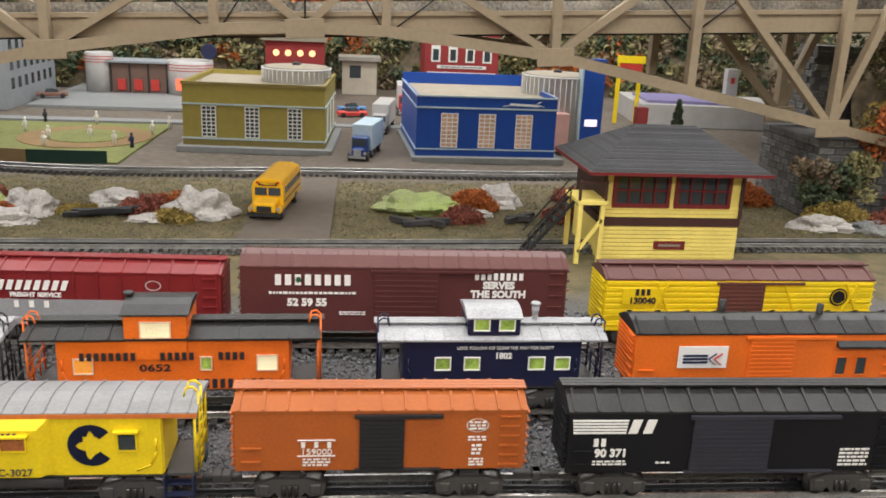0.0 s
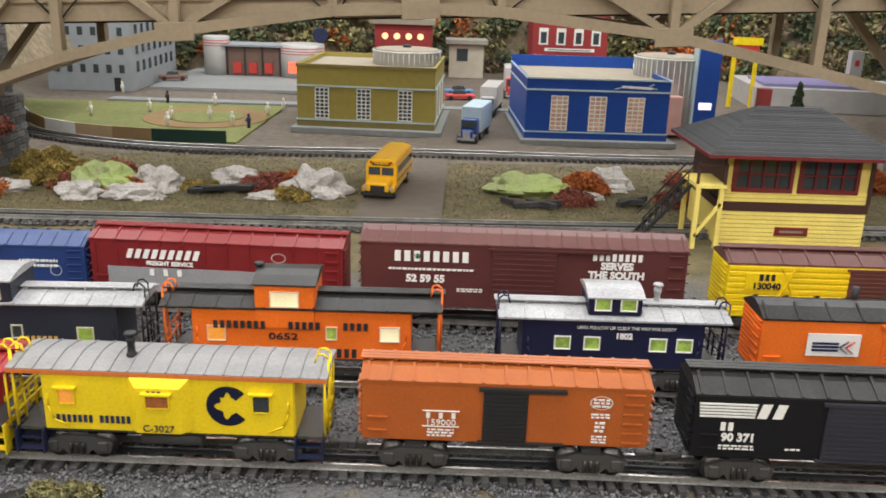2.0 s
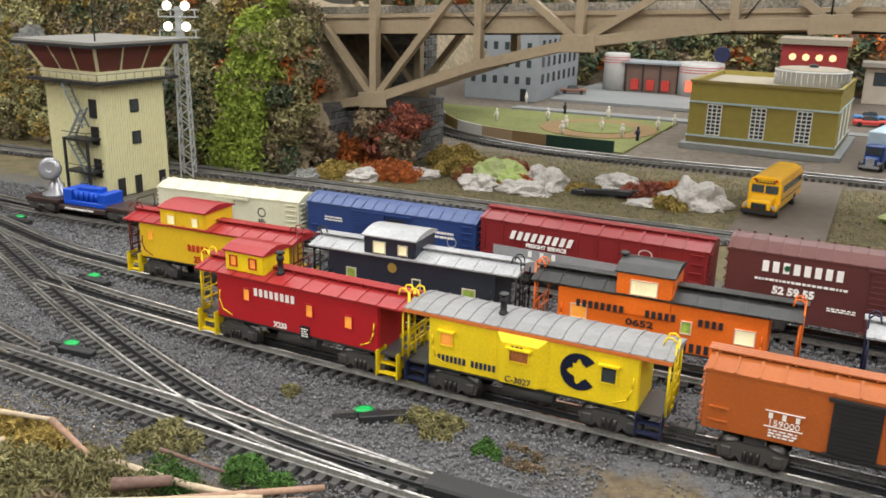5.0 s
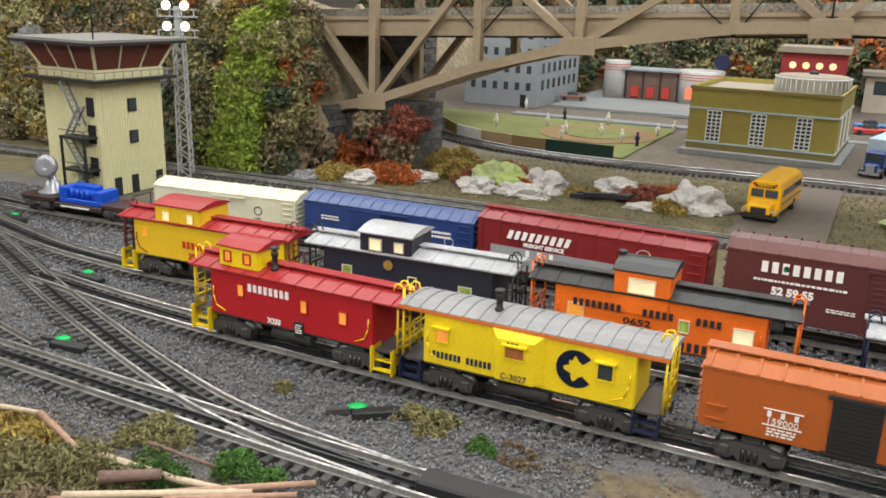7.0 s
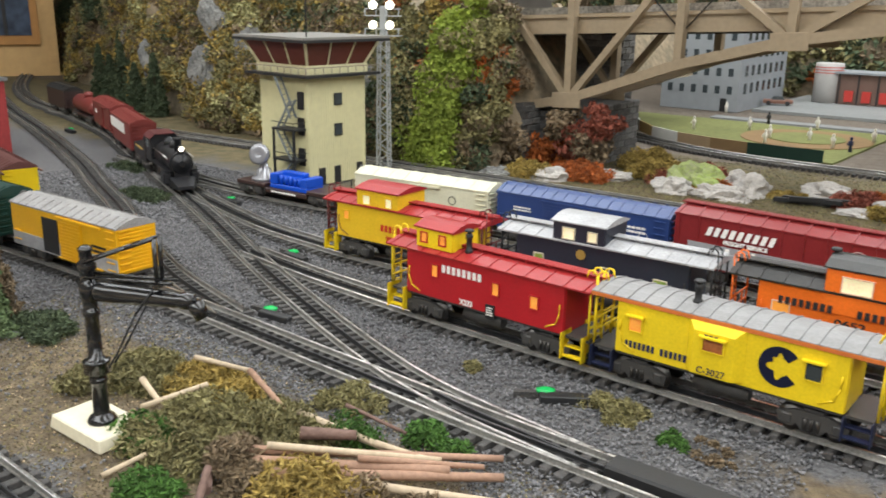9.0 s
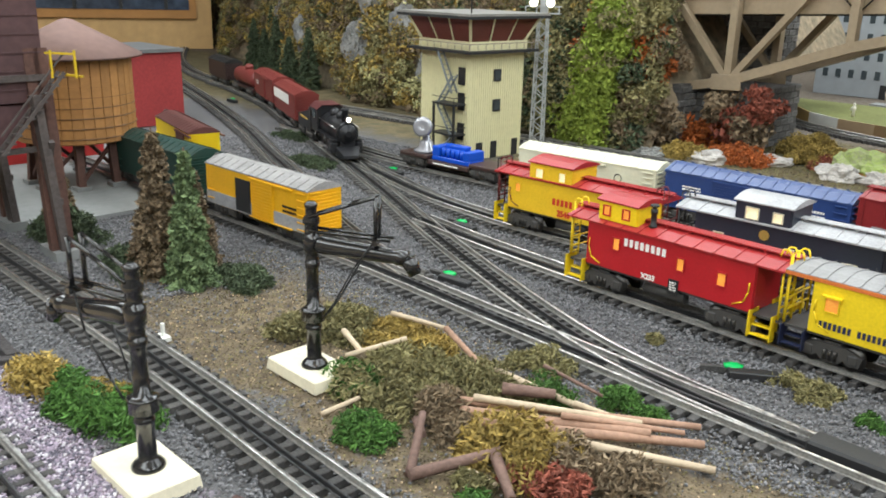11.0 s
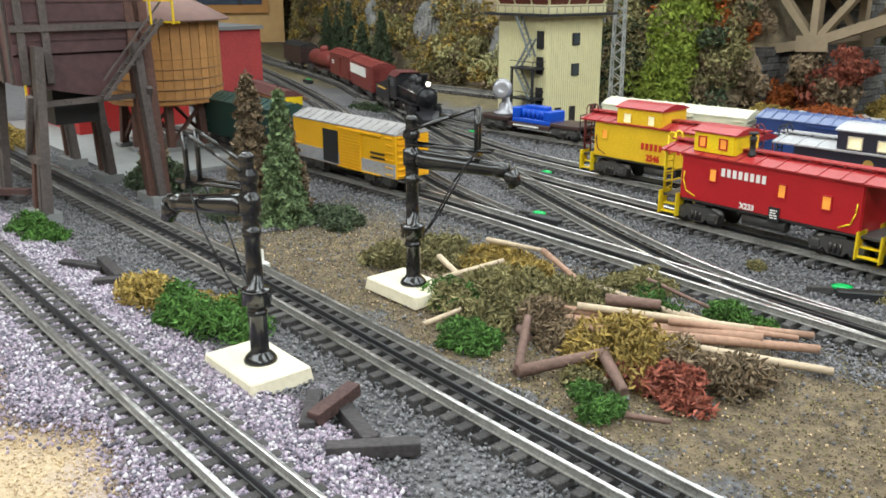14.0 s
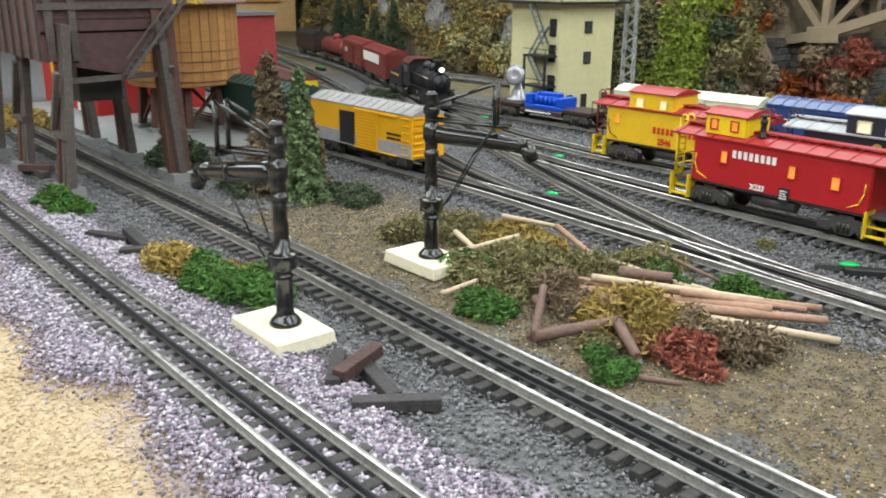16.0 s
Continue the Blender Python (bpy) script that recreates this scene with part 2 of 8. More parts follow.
def railway_track(key, label):
    global tie_mesh
    root = thing("railway_track", label, "railway track", kind="structure")
    pts = smooth_path(TRACKS[key], 0.015)
    tang = [(pts[min(i + 1, len(pts) - 1)] - pts[max(i - 1, 0)]).normalized() for i in range(len(pts))]
    for name, off, w, top, mats in (("rail", 0.0166, 0.0028, RAIL_TOP, [RAILSIDE, STEEL]), ("rail", -0.0166, 0.0028, RAIL_TOP, [RAILSIDE, STEEL]),
                                    ("centre_rail", 0.0, 0.0019, RAIL_TOP - 0.0012, [BLACKRAIL, BLACKRAIL])):
        bm = bmesh.new()
        ft = w * 0.6
        prof = [(-ft, 0.0065), (-ft, 0.0071), (-0.0006, 0.0076), (-0.0006, top - 0.0026), (-w / 2, top - 0.0016), (-w / 2, top - 0.0004), (-w / 3, top),
                (w / 3, top), (w / 2, top - 0.0004), (w / 2, top - 0.0016), (0.0006, top - 0.0026), (0.0006, 0.0076), (ft, 0.0071), (ft, 0.0065)]
        prev = None
        for p, t in zip(pts[::2], tang[::2]):
            nrm = Vector((-t.y, t.x, 0))
            ring = [bm.verts.new(p + nrm * (off + y) + Vector((0, 0, z))) for y, z in prof]
            if prev:
                for k in range(len(prof) - 1):
                    f = bm.faces.new((prev[k], prev[k + 1], ring[k + 1], ring[k]))
                    f.material_index = 1 if 5 <= k <= 7 else 0
            prev = ring
        part(name, bm, mats, root)
    if tie_mesh is None:
        bm = bmesh.new()
        box(bm, -0.0036, 0.0036, -0.0285, 0.0285, 0.0, 0.0066)
        part("tie", bm, TIE, root, bevel=0.0006)
        first = root.children[-1]
        tie_mesh = first.data
        bpy.data.objects.remove(first)
    rnd = random.Random(len(key) + ord(key[0]))
    lo, hi = NEAR.get(key, (9, 9))
    far = bmesh.new()
    made = 0
    for p, t in zip(pts[::1], tang[::1]):
        ang = math.degrees(math.atan2(t.y, t.x)) + rnd.uniform(-1.5, 1.5)
        m = pose(p.x, p.y, rnd.uniform(-0.0006, 0.0002), 0, 0, ang) @ Matrix.Translation((0, rnd.uniform(-0.0012, 0.0012), 0))
        if lo < p.x < hi and made < 150:
            share("tie", tie_mesh, root, m)
            made += 1
        else:
            box(far, -0.0036, 0.0036, -0.0285, 0.0285, 0.0, 0.0066, m)
    tagged(part("far_ties", far, TIE, root), "dark wooden ties in a row", kind="stuff")
    return root


# ---------- ground ----------
def ground_material():
    m = bpy.data.materials.new("layout_ground")
    m.use_nodes = True
    nt = m.node_tree
    bs = nt.nodes["Principled BSDF"]
    N = nt.nodes.new
    tc = N("ShaderNodeTexCoord")
    sep = N("ShaderNodeSeparateXYZ")
    wob = N("ShaderNodeTexNoise")
    wob.inputs["Scale"].default_value, wob.inputs["Detail"].default_value = 14, 6
    nt.links.new(tc.outputs["Object"], wob.inputs["Vector"])
    nt.links.new(tc.outputs["Object"], sep.inputs[0])

    def math_node(op, a, b):
        n = N("ShaderNodeMath")
        n.operation = op
        for i, v in enumerate((a, b)):
            if isinstance(v, (int, float)):
                n.inputs[i].default_value = v
            else:
                nt.links.new(v, n.inputs[i])
        return n.outputs[0]

    shift = math_node("MULTIPLY", math_node("SUBTRACT", wob.outputs["Fac"], 0.5), 0.22)
    yy = math_node("ADD", sep.outputs["Y"], shift)
    xx = math_node("ADD", sep.outputs["X"], shift)

    def noise_mix(c0, c1, scale):
        n = N("ShaderNodeTexNoise")
        n.inputs["Scale"].default_value, n.inputs["Detail"].default_value, n.inputs["Roughness"].default_value = scale, 8, 0.7
        nt.links.new(tc.outputs["Object"], n.inputs["Vector"])
        r = N("ShaderNodeMapRange")
        r.inputs["From Min"].default_value, r.inputs["From Max"].default_value = 0.36, 0.64
        nt.links.new(n.outputs["Fac"], r.inputs["Value"])
        return mixed(r.outputs[0], c0, c1)

    def mixed(f, a, b):
        mx = N("ShaderNodeMix")
        mx.data_type = "RGBA"
        nt.links.new(f, mx.inputs["Factor"])
        for sock, v in (("A", a), ("B", b)):
            if isinstance(v, tuple):
                mx.inputs[sock].default_value = (*v, 1)
            else:
                nt.links.new(v, mx.inputs[sock])
        return mx.outputs["Result"]

    def step(v, lo, hi):
        r = N("ShaderNodeMapRange")
        r.inputs["From Min"].default_value, r.inputs["From Max"].default_value = lo, hi
        nt.links.new(v, r.inputs["Value"])
        return r.outputs[0]

    ballast = noise_mix((0.06, 0.058, 0.06), (0.15, 0.147, 0.15), 260)
    soil = noise_mix((0.075, 0.056, 0.036), (0.19, 0.145, 0.085), 60)
    turf = noise_mix((0.075, 0.068, 0.03), (0.17, 0.13, 0.065), 22)
    sand = noise_mix((0.34, 0.26, 0.16), (0.52, 0.41, 0.27), 240)
    purple = noise_mix((0.2, 0.17, 0.21), (0.4, 0.34, 0.4), 300)
    town = noise_mix((0.1, 0.08, 0.06), (0.17, 0.14, 0.11), 40)
    # from the front edge to the back
    col = mixed(step(yy, -0.715, -0.655), sand, purple)
    col = mixed(step(yy, -0.575, -0.562), col, ballast)
    mid = math_node("MULTIPLY", math_node("MULTIPLY", step(yy, -0.442, -0.425), step(yy, -0.2, -0.235)), step(xx, -0.8, -0.7))
    col = mixed(mid, col, soil)
    patch = math_node("MULTIPLY", math_node("MULTIPLY", step(yy, -0.14, -0.11), step(yy, -0.01, -0.04)), step(xx, -0.06, 0.02))
    col = mixed(patch, col, soil)
    col = mixed(step(yy, 0.46, 0.56), col, turf)
    col = mixed(step(yy, 1.26, 1.32), col, town)
    nt.links.new(col, bs.inputs["Base Color"])
    bs.inputs["Roughness"].default_value = 0.9
    vor = N("ShaderNodeTexVoronoi")
    vor.inputs["Scale"].default_value = 330
    nt.links.new(tc.outputs["Object"], vor.inputs["Vector"])
    bp = N("ShaderNodeBump")
    bp.inputs["Strength"].default_value, bp.inputs["Distance"].default_value = 0.7, 0.002
    nt.links.new(vor.outputs["Distance"], bp.inputs["Height"])
    nt.links.new(bp.outputs["Normal"], bs.inputs["Normal"])
    return m


def ground():
    n = 260
    xs, ys = np.linspace(-3.4, 2.4, n), np.linspace(-1.0, 3.6, n)
    bm = bmesh.new()
    grid = [[bm.verts.new((x, y, 0.0022 * noise.noise((x * 9, y * 9, 0)) + 0.0012 * noise.noise((x * 40, y * 40, 3)) - 0.0012)) for x in xs] for y in ys]
    for a, b in zip(grid, grid[1:]):
        for k in range(n - 1):
            bm.faces.new((a[k], a[k + 1], b[k + 1], b[k])).smooth = True
    # the flat rest of the table, out to the walls
    X0, X1, Y0, Y1 = -6.0, 6.0, -4.0, 6.0
    for x0, x1, y0, y1 in ((X0, X1, Y0, -1.0), (X0, X1, 3.6, Y1), (X0, -3.4, -1.0, 3.6), (2.4, X1, -1.0, 3.6)):
        vs = [bm.verts.new(c) for c in ((x0, y0, -0.002), (x1, y0, -0.002), (x1, y1, -0.002), (x0, y1, -0.002))]
        bm.faces.new(vs)
    g = part("ground", bm, ground_material())
    return tagged(g, "model railway ground of gravel, soil, turf and sand", "ground", kind="structure")


ground()

# hall shell
WALLMAT = material("hall_wall_paint", (0.7, 0.66, 0.6), 0.85, vary=0.08, scale=3)
CEILMAT = material("hall_ceiling_tile", (0.75, 0.72, 0.66), 0.9, vary=0.06, scale=4)
for nm, b in (("wall_north", (-6, 6, 6, 6.1, -0.9, 1.75)), ("wall_south", (-6, 6, -4.1, -4, -0.9, 1.75)), ("wall_west", (-6.1, -6, -4, 6, -0.9, 1.75)), ("wall_east", (6, 6.1, -4, 6, -0.9, 1.75))):
    bm = bmesh.new()
    box(bm, *b)
    tagged(part(nm, bm, WALLMAT), "plain painted hall wall", "wall", kind="structure")
bm = bmesh.new()
box(bm, -6.1, 6.1, -4.1, 6.1, 1.75, 1.85)
tagged(part("ceiling", bm, CEILMAT), "pale hall ceiling", "ceiling", kind="structure")

railway_track("A", "three-rail model track with a blackened centre rail")
railway_track("B", "three-rail model track on grey ballast")
railway_track("C", "three-rail model track on purple gravel")
railway_track("D", "three-rail curved crossover track towards the hill")
railway_track("G", "three-rail curved track towards the hill")
railway_track("H", "three-rail spur track by the engine house")
railway_track("T1", "three-rail siding under parked cars")
railway_track("T2", "three-rail siding under parked cabooses")
railway_track("T3", "three-rail siding under parked freight cars")
railway_track("E", "three-rail track along the rocky turf")
railway_track("F", "three-rail track curving past the ball field")


# ---------- rolling stock ----------
def track_pose(key, x):
    pts = smooth_path(TRACKS[key], 0.0125)
    i = min(range(len(pts)), key=lambda k: abs(pts[k].x - x))
    a, b = pts[max(i - 5, 0)], pts[min(i + 5, len(pts) - 1)]
    d = b - a if b.x > a.x else a - b
    return Matrix.Translation((x, pts[i].y, RAIL_TOP)) @ pose(0, 0, 0, 0, 0, math.degrees(math.atan2(d.y, d.x)))


def truck(parent, x, wheel_r=0.0085):
    bm = bmesh.new()
    box(bm, x - 0.007, x + 0.007, -0.022, 0.022, 0.01, 0.018)
    t = part("truck", bm, TRUCKMAT, parent, "black sprung truck")
    for s in (-1, 1):
        y = s * 0.0235
        bm = bmesh.new()
        # one cast frame: an arched outline with two openings
        prof = [(-0.026, 0.0125), (-0.024, 0.0052), (-0.0145, 0.0045), (-0.011, 0.0075), (-0.007, 0.0035), (0.007, 0.0035), (0.011, 0.0075), (0.0145, 0.0045), (0.024, 0.0052), (0.026, 0.0125), (0.012, 0.0165), (-0.012, 0.0165)]
        lo = [bm.verts.new((x + u, y - 0.0022, z)) for u, z in prof]
        hi = [bm.verts.new((x + u, y + 0.0022, z)) for u, z in prof]
        n = len(prof)
        for k in range(n):
            bm.faces.new((lo[k], lo[(k + 1) % n], hi[(k + 1) % n], hi[k]))
        bm.faces.new(lo), bm.faces.new(hi)
        part("sideframe", bm, TRUCKMAT, t)
        for k in (-0.0045, 0, 0.0045):
            bm = bmesh.new()
            rod(bm, (x + k, y + s * 0.0026, 0.005), (x + k, y + s * 0.0026, 0.0125), 0.0017, 6)
            part("spring", bm, STEELDARK, t)
        for k in (-1, 1):
            bm = bmesh.new()
            box(bm, x + k * 0.0185 - 0.004, x + k * 0.0185 + 0.004, y - 0.0034, y + 0.0034, 0.006, 0.013)
            part("axle_box", bm, TRUCKMAT, t, bevel=0.0008)
    for k in (-1, 1):
        for s in (-1, 1):
            bm = bmesh.new()
            lathe(bm, [(0.003, 0.0), (wheel_r, 0.0), (wheel_r, 0.0035), (wheel_r + 0.0016, 0.0038), (wheel_r + 0.0016, 0.005), (0.003, 0.005)], 18,
                  pose(x + k * 0.0165, s * 0.0205, wheel_r, 90 if s > 0 else -90, 0, 0))
            part("wheel", bm, STEELDARK, t)
    t.matrix_basis = Matrix.Translation((x, 0, 0)) @ Matrix.Diagonal((1.12, 1.0, 1.32, 1)) @ Matrix.Translation((-x, 0, 0))
    return t


STEELDARK = material("blackened_wheel", (0.09, 0.085, 0.08), 0.35, 0.8, vary=0.3)


def coupler(parent, x, s):
    bm = bmesh.new()
    box(bm, min(x, x + s * 0.02), max(x, x + s * 0.02), -0.003, 0.003, 0.009, 0.0125)
    box(bm, x + s * 0.02 - 0.004, x + s * 0.02 + 0.004, -0.006, 0.005, 0.007, 0.0145)
    part("coupler", bm, TRUCKMAT, parent, bevel=0.0008)


def ladder(parent, mat, x, y, z0, z1, n, w=0.016, axis="x"):
    """Grab irons, rung by rung."""
    for k in range(n):
        z = z0 + (z1 - z0) * k / max(1, n - 1)
        bm = bmesh.new()
        s = -1 if y < 0 else 1
        if axis == "x":
            box(bm, x - w / 2, x + w / 2, min(y, y + s * 0.0022), max(y, y + s * 0.0022), z, z + 0.0014)
        else:
            box(bm, min(x, x + s * 0.002), max(x, x + s * 0.002), y - w / 2, y + w / 2, z, z + 0.0014)
        part("rung", bm, mat, parent)


def hull(L, W, z0, z1, zp, rim=0.0):
    """Side walls with a low ridged top, as one closed form."""
    bm = bmesh.new()
    h = W / 2
    sweep(bm, [(-h, z0), (-h, z1), (-h * 0.45, zp - (zp - z1) * 0.25), (0, zp), (h * 0.45, zp - (zp - z1) * 0.25), (h, z1), (h, z0)], -L / 2, L / 2)
    return bm


def boxcar(name, label, key, x, L, W, h, rise, side, roof, door=None, door_at=(0.0, 0.05), walk_mat=None, ribs=14, rung_mat=None, grate=False, rib_sides=0, slatted=False, zb=0.021):
    """A box car: body, roof panels, running board, doors with tracks, grab irons, trucks and couplers."""
    root = thing(name, label, "train car", track_pose(key, x), group="parked freight cars")
    z0, z1, zp = zb, zb + h, zb + h + rise
    body = part("body", hull(L, W, z0, z1 - 0.001, zp - 0.0016), side, root, bevel=0.0006)
    hw = W / 2
    # roof skin with raised seams
    bm = bmesh.new()
    prof = [(-hw - 0.0008, z1 - 0.0012), (-hw - 0.0008, z1 + 0.0006), (-hw * 0.45, zp - rise * 0.25 + 0.0006), (0, zp + 0.0006), (hw * 0.45, zp - rise * 0.25 + 0.0006), (hw + 0.0008, z1 + 0.0006), (hw + 0.0008, z1 - 0.0012)]
    sweep(bm, prof, -L / 2 - 0.001, L / 2 + 0.001)
    part("roof", bm, roof, root)
    for k in range(ribs):
        cx = -L / 2 + 0.004 + (L - 0.008) * k / (ribs - 1)
        bm = bmesh.new()
        for s in (-1, 1):
            sl = [(s * (hw + 0.0006), z1 + 0.0004), (s * (hw + 0.0006), z1 + 0.0016), (s * hw * 0.45, zp - rise * 0.25 + 0.0018), (s * 0.008, zp + 0.0012), (s * 0.008, zp), (s * hw * 0.45, zp - rise * 0.25)]
            sweep(bm, sl, cx - 0.0011, cx + 0.0011)
        part("roof_rib", bm, roof, root)
    if walk_mat:
        bm = bmesh.new()
        for y in (-0.0052, 0, 0.0052):
            box(bm, -L / 2 - 0.003, L / 2 + 0.003, y - 0.0023, y + 0.0023, zp + 0.0022, zp + 0.0034)
        for k in range(12):
            cx = -L / 2 + 0.006 + (L - 0.012) * k / 11
            box(bm, cx - 0.001, cx + 0.001, -0.0075, 0.0075, zp + 0.0006, zp + 0.0022)
        part("running_board", bm, walk_mat, root)
    # side ribs or boards
    for k in range(rib_sides):
        cx = -L / 2 + 0.006 + (L - 0.012) * k / (rib_sides - 1)
        for s in (-1, 1):
            bm = bmesh.new()
            box(bm, cx - 0.001, cx + 0.001, min(s * hw, s * (hw + 0.0012)), max(s * hw, s * (hw + 0.0012)), z0 + 0.001, z1 - 0.002)
            part("side_rib", bm, side, root)
    if slatted:
        n = 9
        for k in range(n):
            zz = z0 + 0.004 + (h - 0.009) * k / (n - 1)
            for s in (-1, 1):
                bm = bmesh.new()
                box(bm, -L / 2 + 0.001, L / 2 - 0.001, min(s * hw, s * (hw + 0.0012)), max(s * hw, s * (hw + 0.0012)), zz - 0.0024, zz + 0.0024)
                part("slat", bm, side, root, bevel=0.0004)
        for k in range(9):
            a = -L / 2 + 0.01 + (L - 0.02) * k / 8
            if abs(a - door_at[0]) < door_at[1] * 0.9:
                continue
            bm = bmesh.new()
            b = a + (0.028 if k % 2 else -0.028)
            if abs(b) < L / 2 - 0.004:
                bar(bm, (a, -hw - 0.0016, z0 + 0.002), (b, -hw - 0.0016, z1 - 0.003), 0.003, 0.0016)
                part("brace", bm, side, root)
    if door:
        dx, dw = door_at
        for s in (-1, 1):
            bm = bmesh.new()
            y0, y1 = sorted((s * (hw - 0.0005), s * (hw + 0.0022)))
            box(bm, dx - dw / 2, dx + dw / 2, y0, y1, z0 + 0.002, z1 - 0.005)
            d = part("door", bm, door, root, bevel=0.0005)
            nb = 11
            for k in range(nb):
                zz = z0 + 0.005 + (h - 0.014) * k / (nb - 1)
                bm = bmesh.new()
                ya, yb = sorted((s * (hw + 0.002), s * (hw + 0.003)))
                box(bm, dx - dw / 2 + 0.002, dx + dw / 2 - 0.002, ya, yb, zz - 0.0009, zz + 0.0009)
                part("door_rib", bm, door, d)
            bm = bmesh.new()
            ya, yb = sorted((s * hw, s * (hw + 0.0034)))
            box(bm, dx - dw / 2 - 0.004, dx + dw * 1.35, ya, yb, z1 - 0.0055, z1 - 0.0028)
            part("door_track", bm, door, root)
            bm = bmesh.new()
            box(bm, dx - dw / 2 - 0.004, dx + dw * 1.35, ya, yb, z0 + 0.0005, z0 + 0.002)
            part("door_sill", bm, door, root)
    rm = rung_mat or side
    for s in (-1, 1):
        ladder(root, rm, L / 2 - 0.013, s * hw, z0 + 0.004, z1 - 0.006, 6)
        ladder(root, rm, -L / 2 + 0.013, s * hw, z0 + 0.008, z0 + 0.02, 2)
    for s in (-1, 1):
        for k in range(12):
            bm = bmesh.new()
            zz = z0 + 0.004 + (h - 0.008) * k / 11
            box(bm, min(s * L / 2, s * (L / 2 + 0.0012)), max(s * L / 2, s * (L / 2 + 0.0012)), -hw + 0.003, hw - 0.003, zz - 0.001, zz + 0.001)
            part("end_rib", bm, side, root)
        for k in range(7):
            zz = z0 + 0.004 + (h - 0.008) * k / 6
            xa, xb = sorted((s * (L / 2 + 0.0012), s * (L / 2 + 0.0034)))
            bm = bmesh.new()
            box(bm, xa, xb, -hw + 0.002, -hw + 0.017, zz, zz + 0.0014)
            part("end_rung", bm, rm, root)
        coupler(root, s * (L / 2 - 0.002), s)
        truck(root, s * (L / 2 - 0.043))
    bm = bmesh.new()
    box(bm, -L / 2 + 0.002, L / 2 - 0.002, -hw * 0.5, hw * 0.5, z0 - 0.004, z0 + 0.001)
    box(bm, -0.03, 0.03, -hw * 0.8, hw * 0.8, z0 - 0.006, z0 + 0.001)
    for e in (-1, 1):
        box(bm, e * (L / 2 - 0.043) - 0.008, e * (L / 2 - 0.043) + 0.008, -hw * 0.7, hw * 0.7, 0.02, z0 + 0.001)
    part("underframe", bm, TRUCKMAT, root)
    if rung_mat is None:
        bm = bmesh.new()
        rod(bm, (-L / 2 + 0.0, -0.006, zp - 0.004), (-L / 2 - 0.004, -0.006, zp - 0.004), 0.006, 12)
        part("brake_wheel", bm, TRUCKMAT, root)
    return root


def wall_with_holes(bm, x0, x1, y, th, z0, z1, holes):
    """A wall in the x-z plane, th thick, with openings (x0, x1, z0, z1) cut through: one closed form."""
    xs = sorted({x0, x1, *[v for hh in holes for v in hh[:2]]})
    zs = sorted({z0, z1, *[v for hh in holes for v in hh[2:]]})
    grid = {}

    def vert(i, j, s):
        if (i, j, s) not in grid:
            grid[i, j, s] = bm.verts.new((xs[i], y + s * th / 2, zs[j]))
        return grid[i, j, s]

    def full(i, j):
        if not (0 <= i < len(xs) - 1 and 0 <= j < len(zs) - 1):
            return False
        cx, cz = (xs[i] + xs[i + 1]) / 2, (zs[j] + zs[j + 1]) / 2
        return not any(hh[0] < cx < hh[1] and hh[2] < cz < hh[3] for hh in holes)

    for i in range(len(xs) - 1):
        for j in range(len(zs) - 1):
            if full(i, j):
                for s in (-1, 1):
                    bm.faces.new((vert(i, j, s), vert(i + 1, j, s), vert(i + 1, j + 1, s), vert(i, j + 1, s)))
                for di, dj, a, b in ((-1, 0, (0, 0), (0, 1)), (1, 0, (1, 0), (1, 1)), (0, -1, (0, 0), (1, 0)), (0, 1, (0, 1), (1, 1))):
                    if not full(i + di, j + dj):
                        bm.faces.new((vert(i + a[0], j + a[1], -1), vert(i + b[0], j + b[1], -1), vert(i + b[0], j + b[1], 1), vert(i + a[0], j + a[1], 1)))


def car_window(parent, x, y, z, w, h, frame_mat, pane_mat, s=-1, hood=None):
    """A framed window on a side: frame, pane, and a hood if it has one."""
    bm = bmesh.new()
    f = 0.0011
    y0, y1 = sorted((y, y + s * 0.0016))
    wall_with_holes(bm, x - w / 2 - f, x + w / 2 + f, (y0 + y1) / 2, y1 - y0, z - h / 2 - f, z + h / 2 + f, [(x - w / 2, x + w / 2, z - h / 2, z + h / 2)])
    win = part("window", bm, frame_mat, parent)
    bm = bmesh.new()
    ya, yb = sorted((y + s * 0.0001, y - s * 0.0008))
    box(bm, x - w / 2, x + w / 2, ya, yb, z - h / 2, z + h / 2)
    part("pane", bm, pane_mat, win)
    if hood:
        bm = bmesh.new()
        box(bm, x - w / 2 - 0.003, x + w / 2 + 0.003, min(y, y + s * 0.005), max(y, y + s * 0.005), z + h / 2 + f, z + h / 2 + f + 0.0016)
        part("hood", bm, hood, win)
    return win


def railing(parent, mat, x, hw, z0, z1, name="railing"):
    """An end railing with posts and bars across the platform."""
    for y in (-hw, -hw * 0.4, hw * 0.4, hw):
        bm = bmesh.new()
        rod(bm, (x, y, z0), (x, y, z1), 0.0011, 6)
        part("railing_post", bm, mat, parent)
    for z in (z0 + (z1 - z0) * 0.5, z0 + (z1 - z0) * 0.95):
        bm = bmesh.new()
        rod(bm, (x, -hw, z), (x, hw, z), 0.0011, 6)
        part("railing_bar", bm, mat, parent)


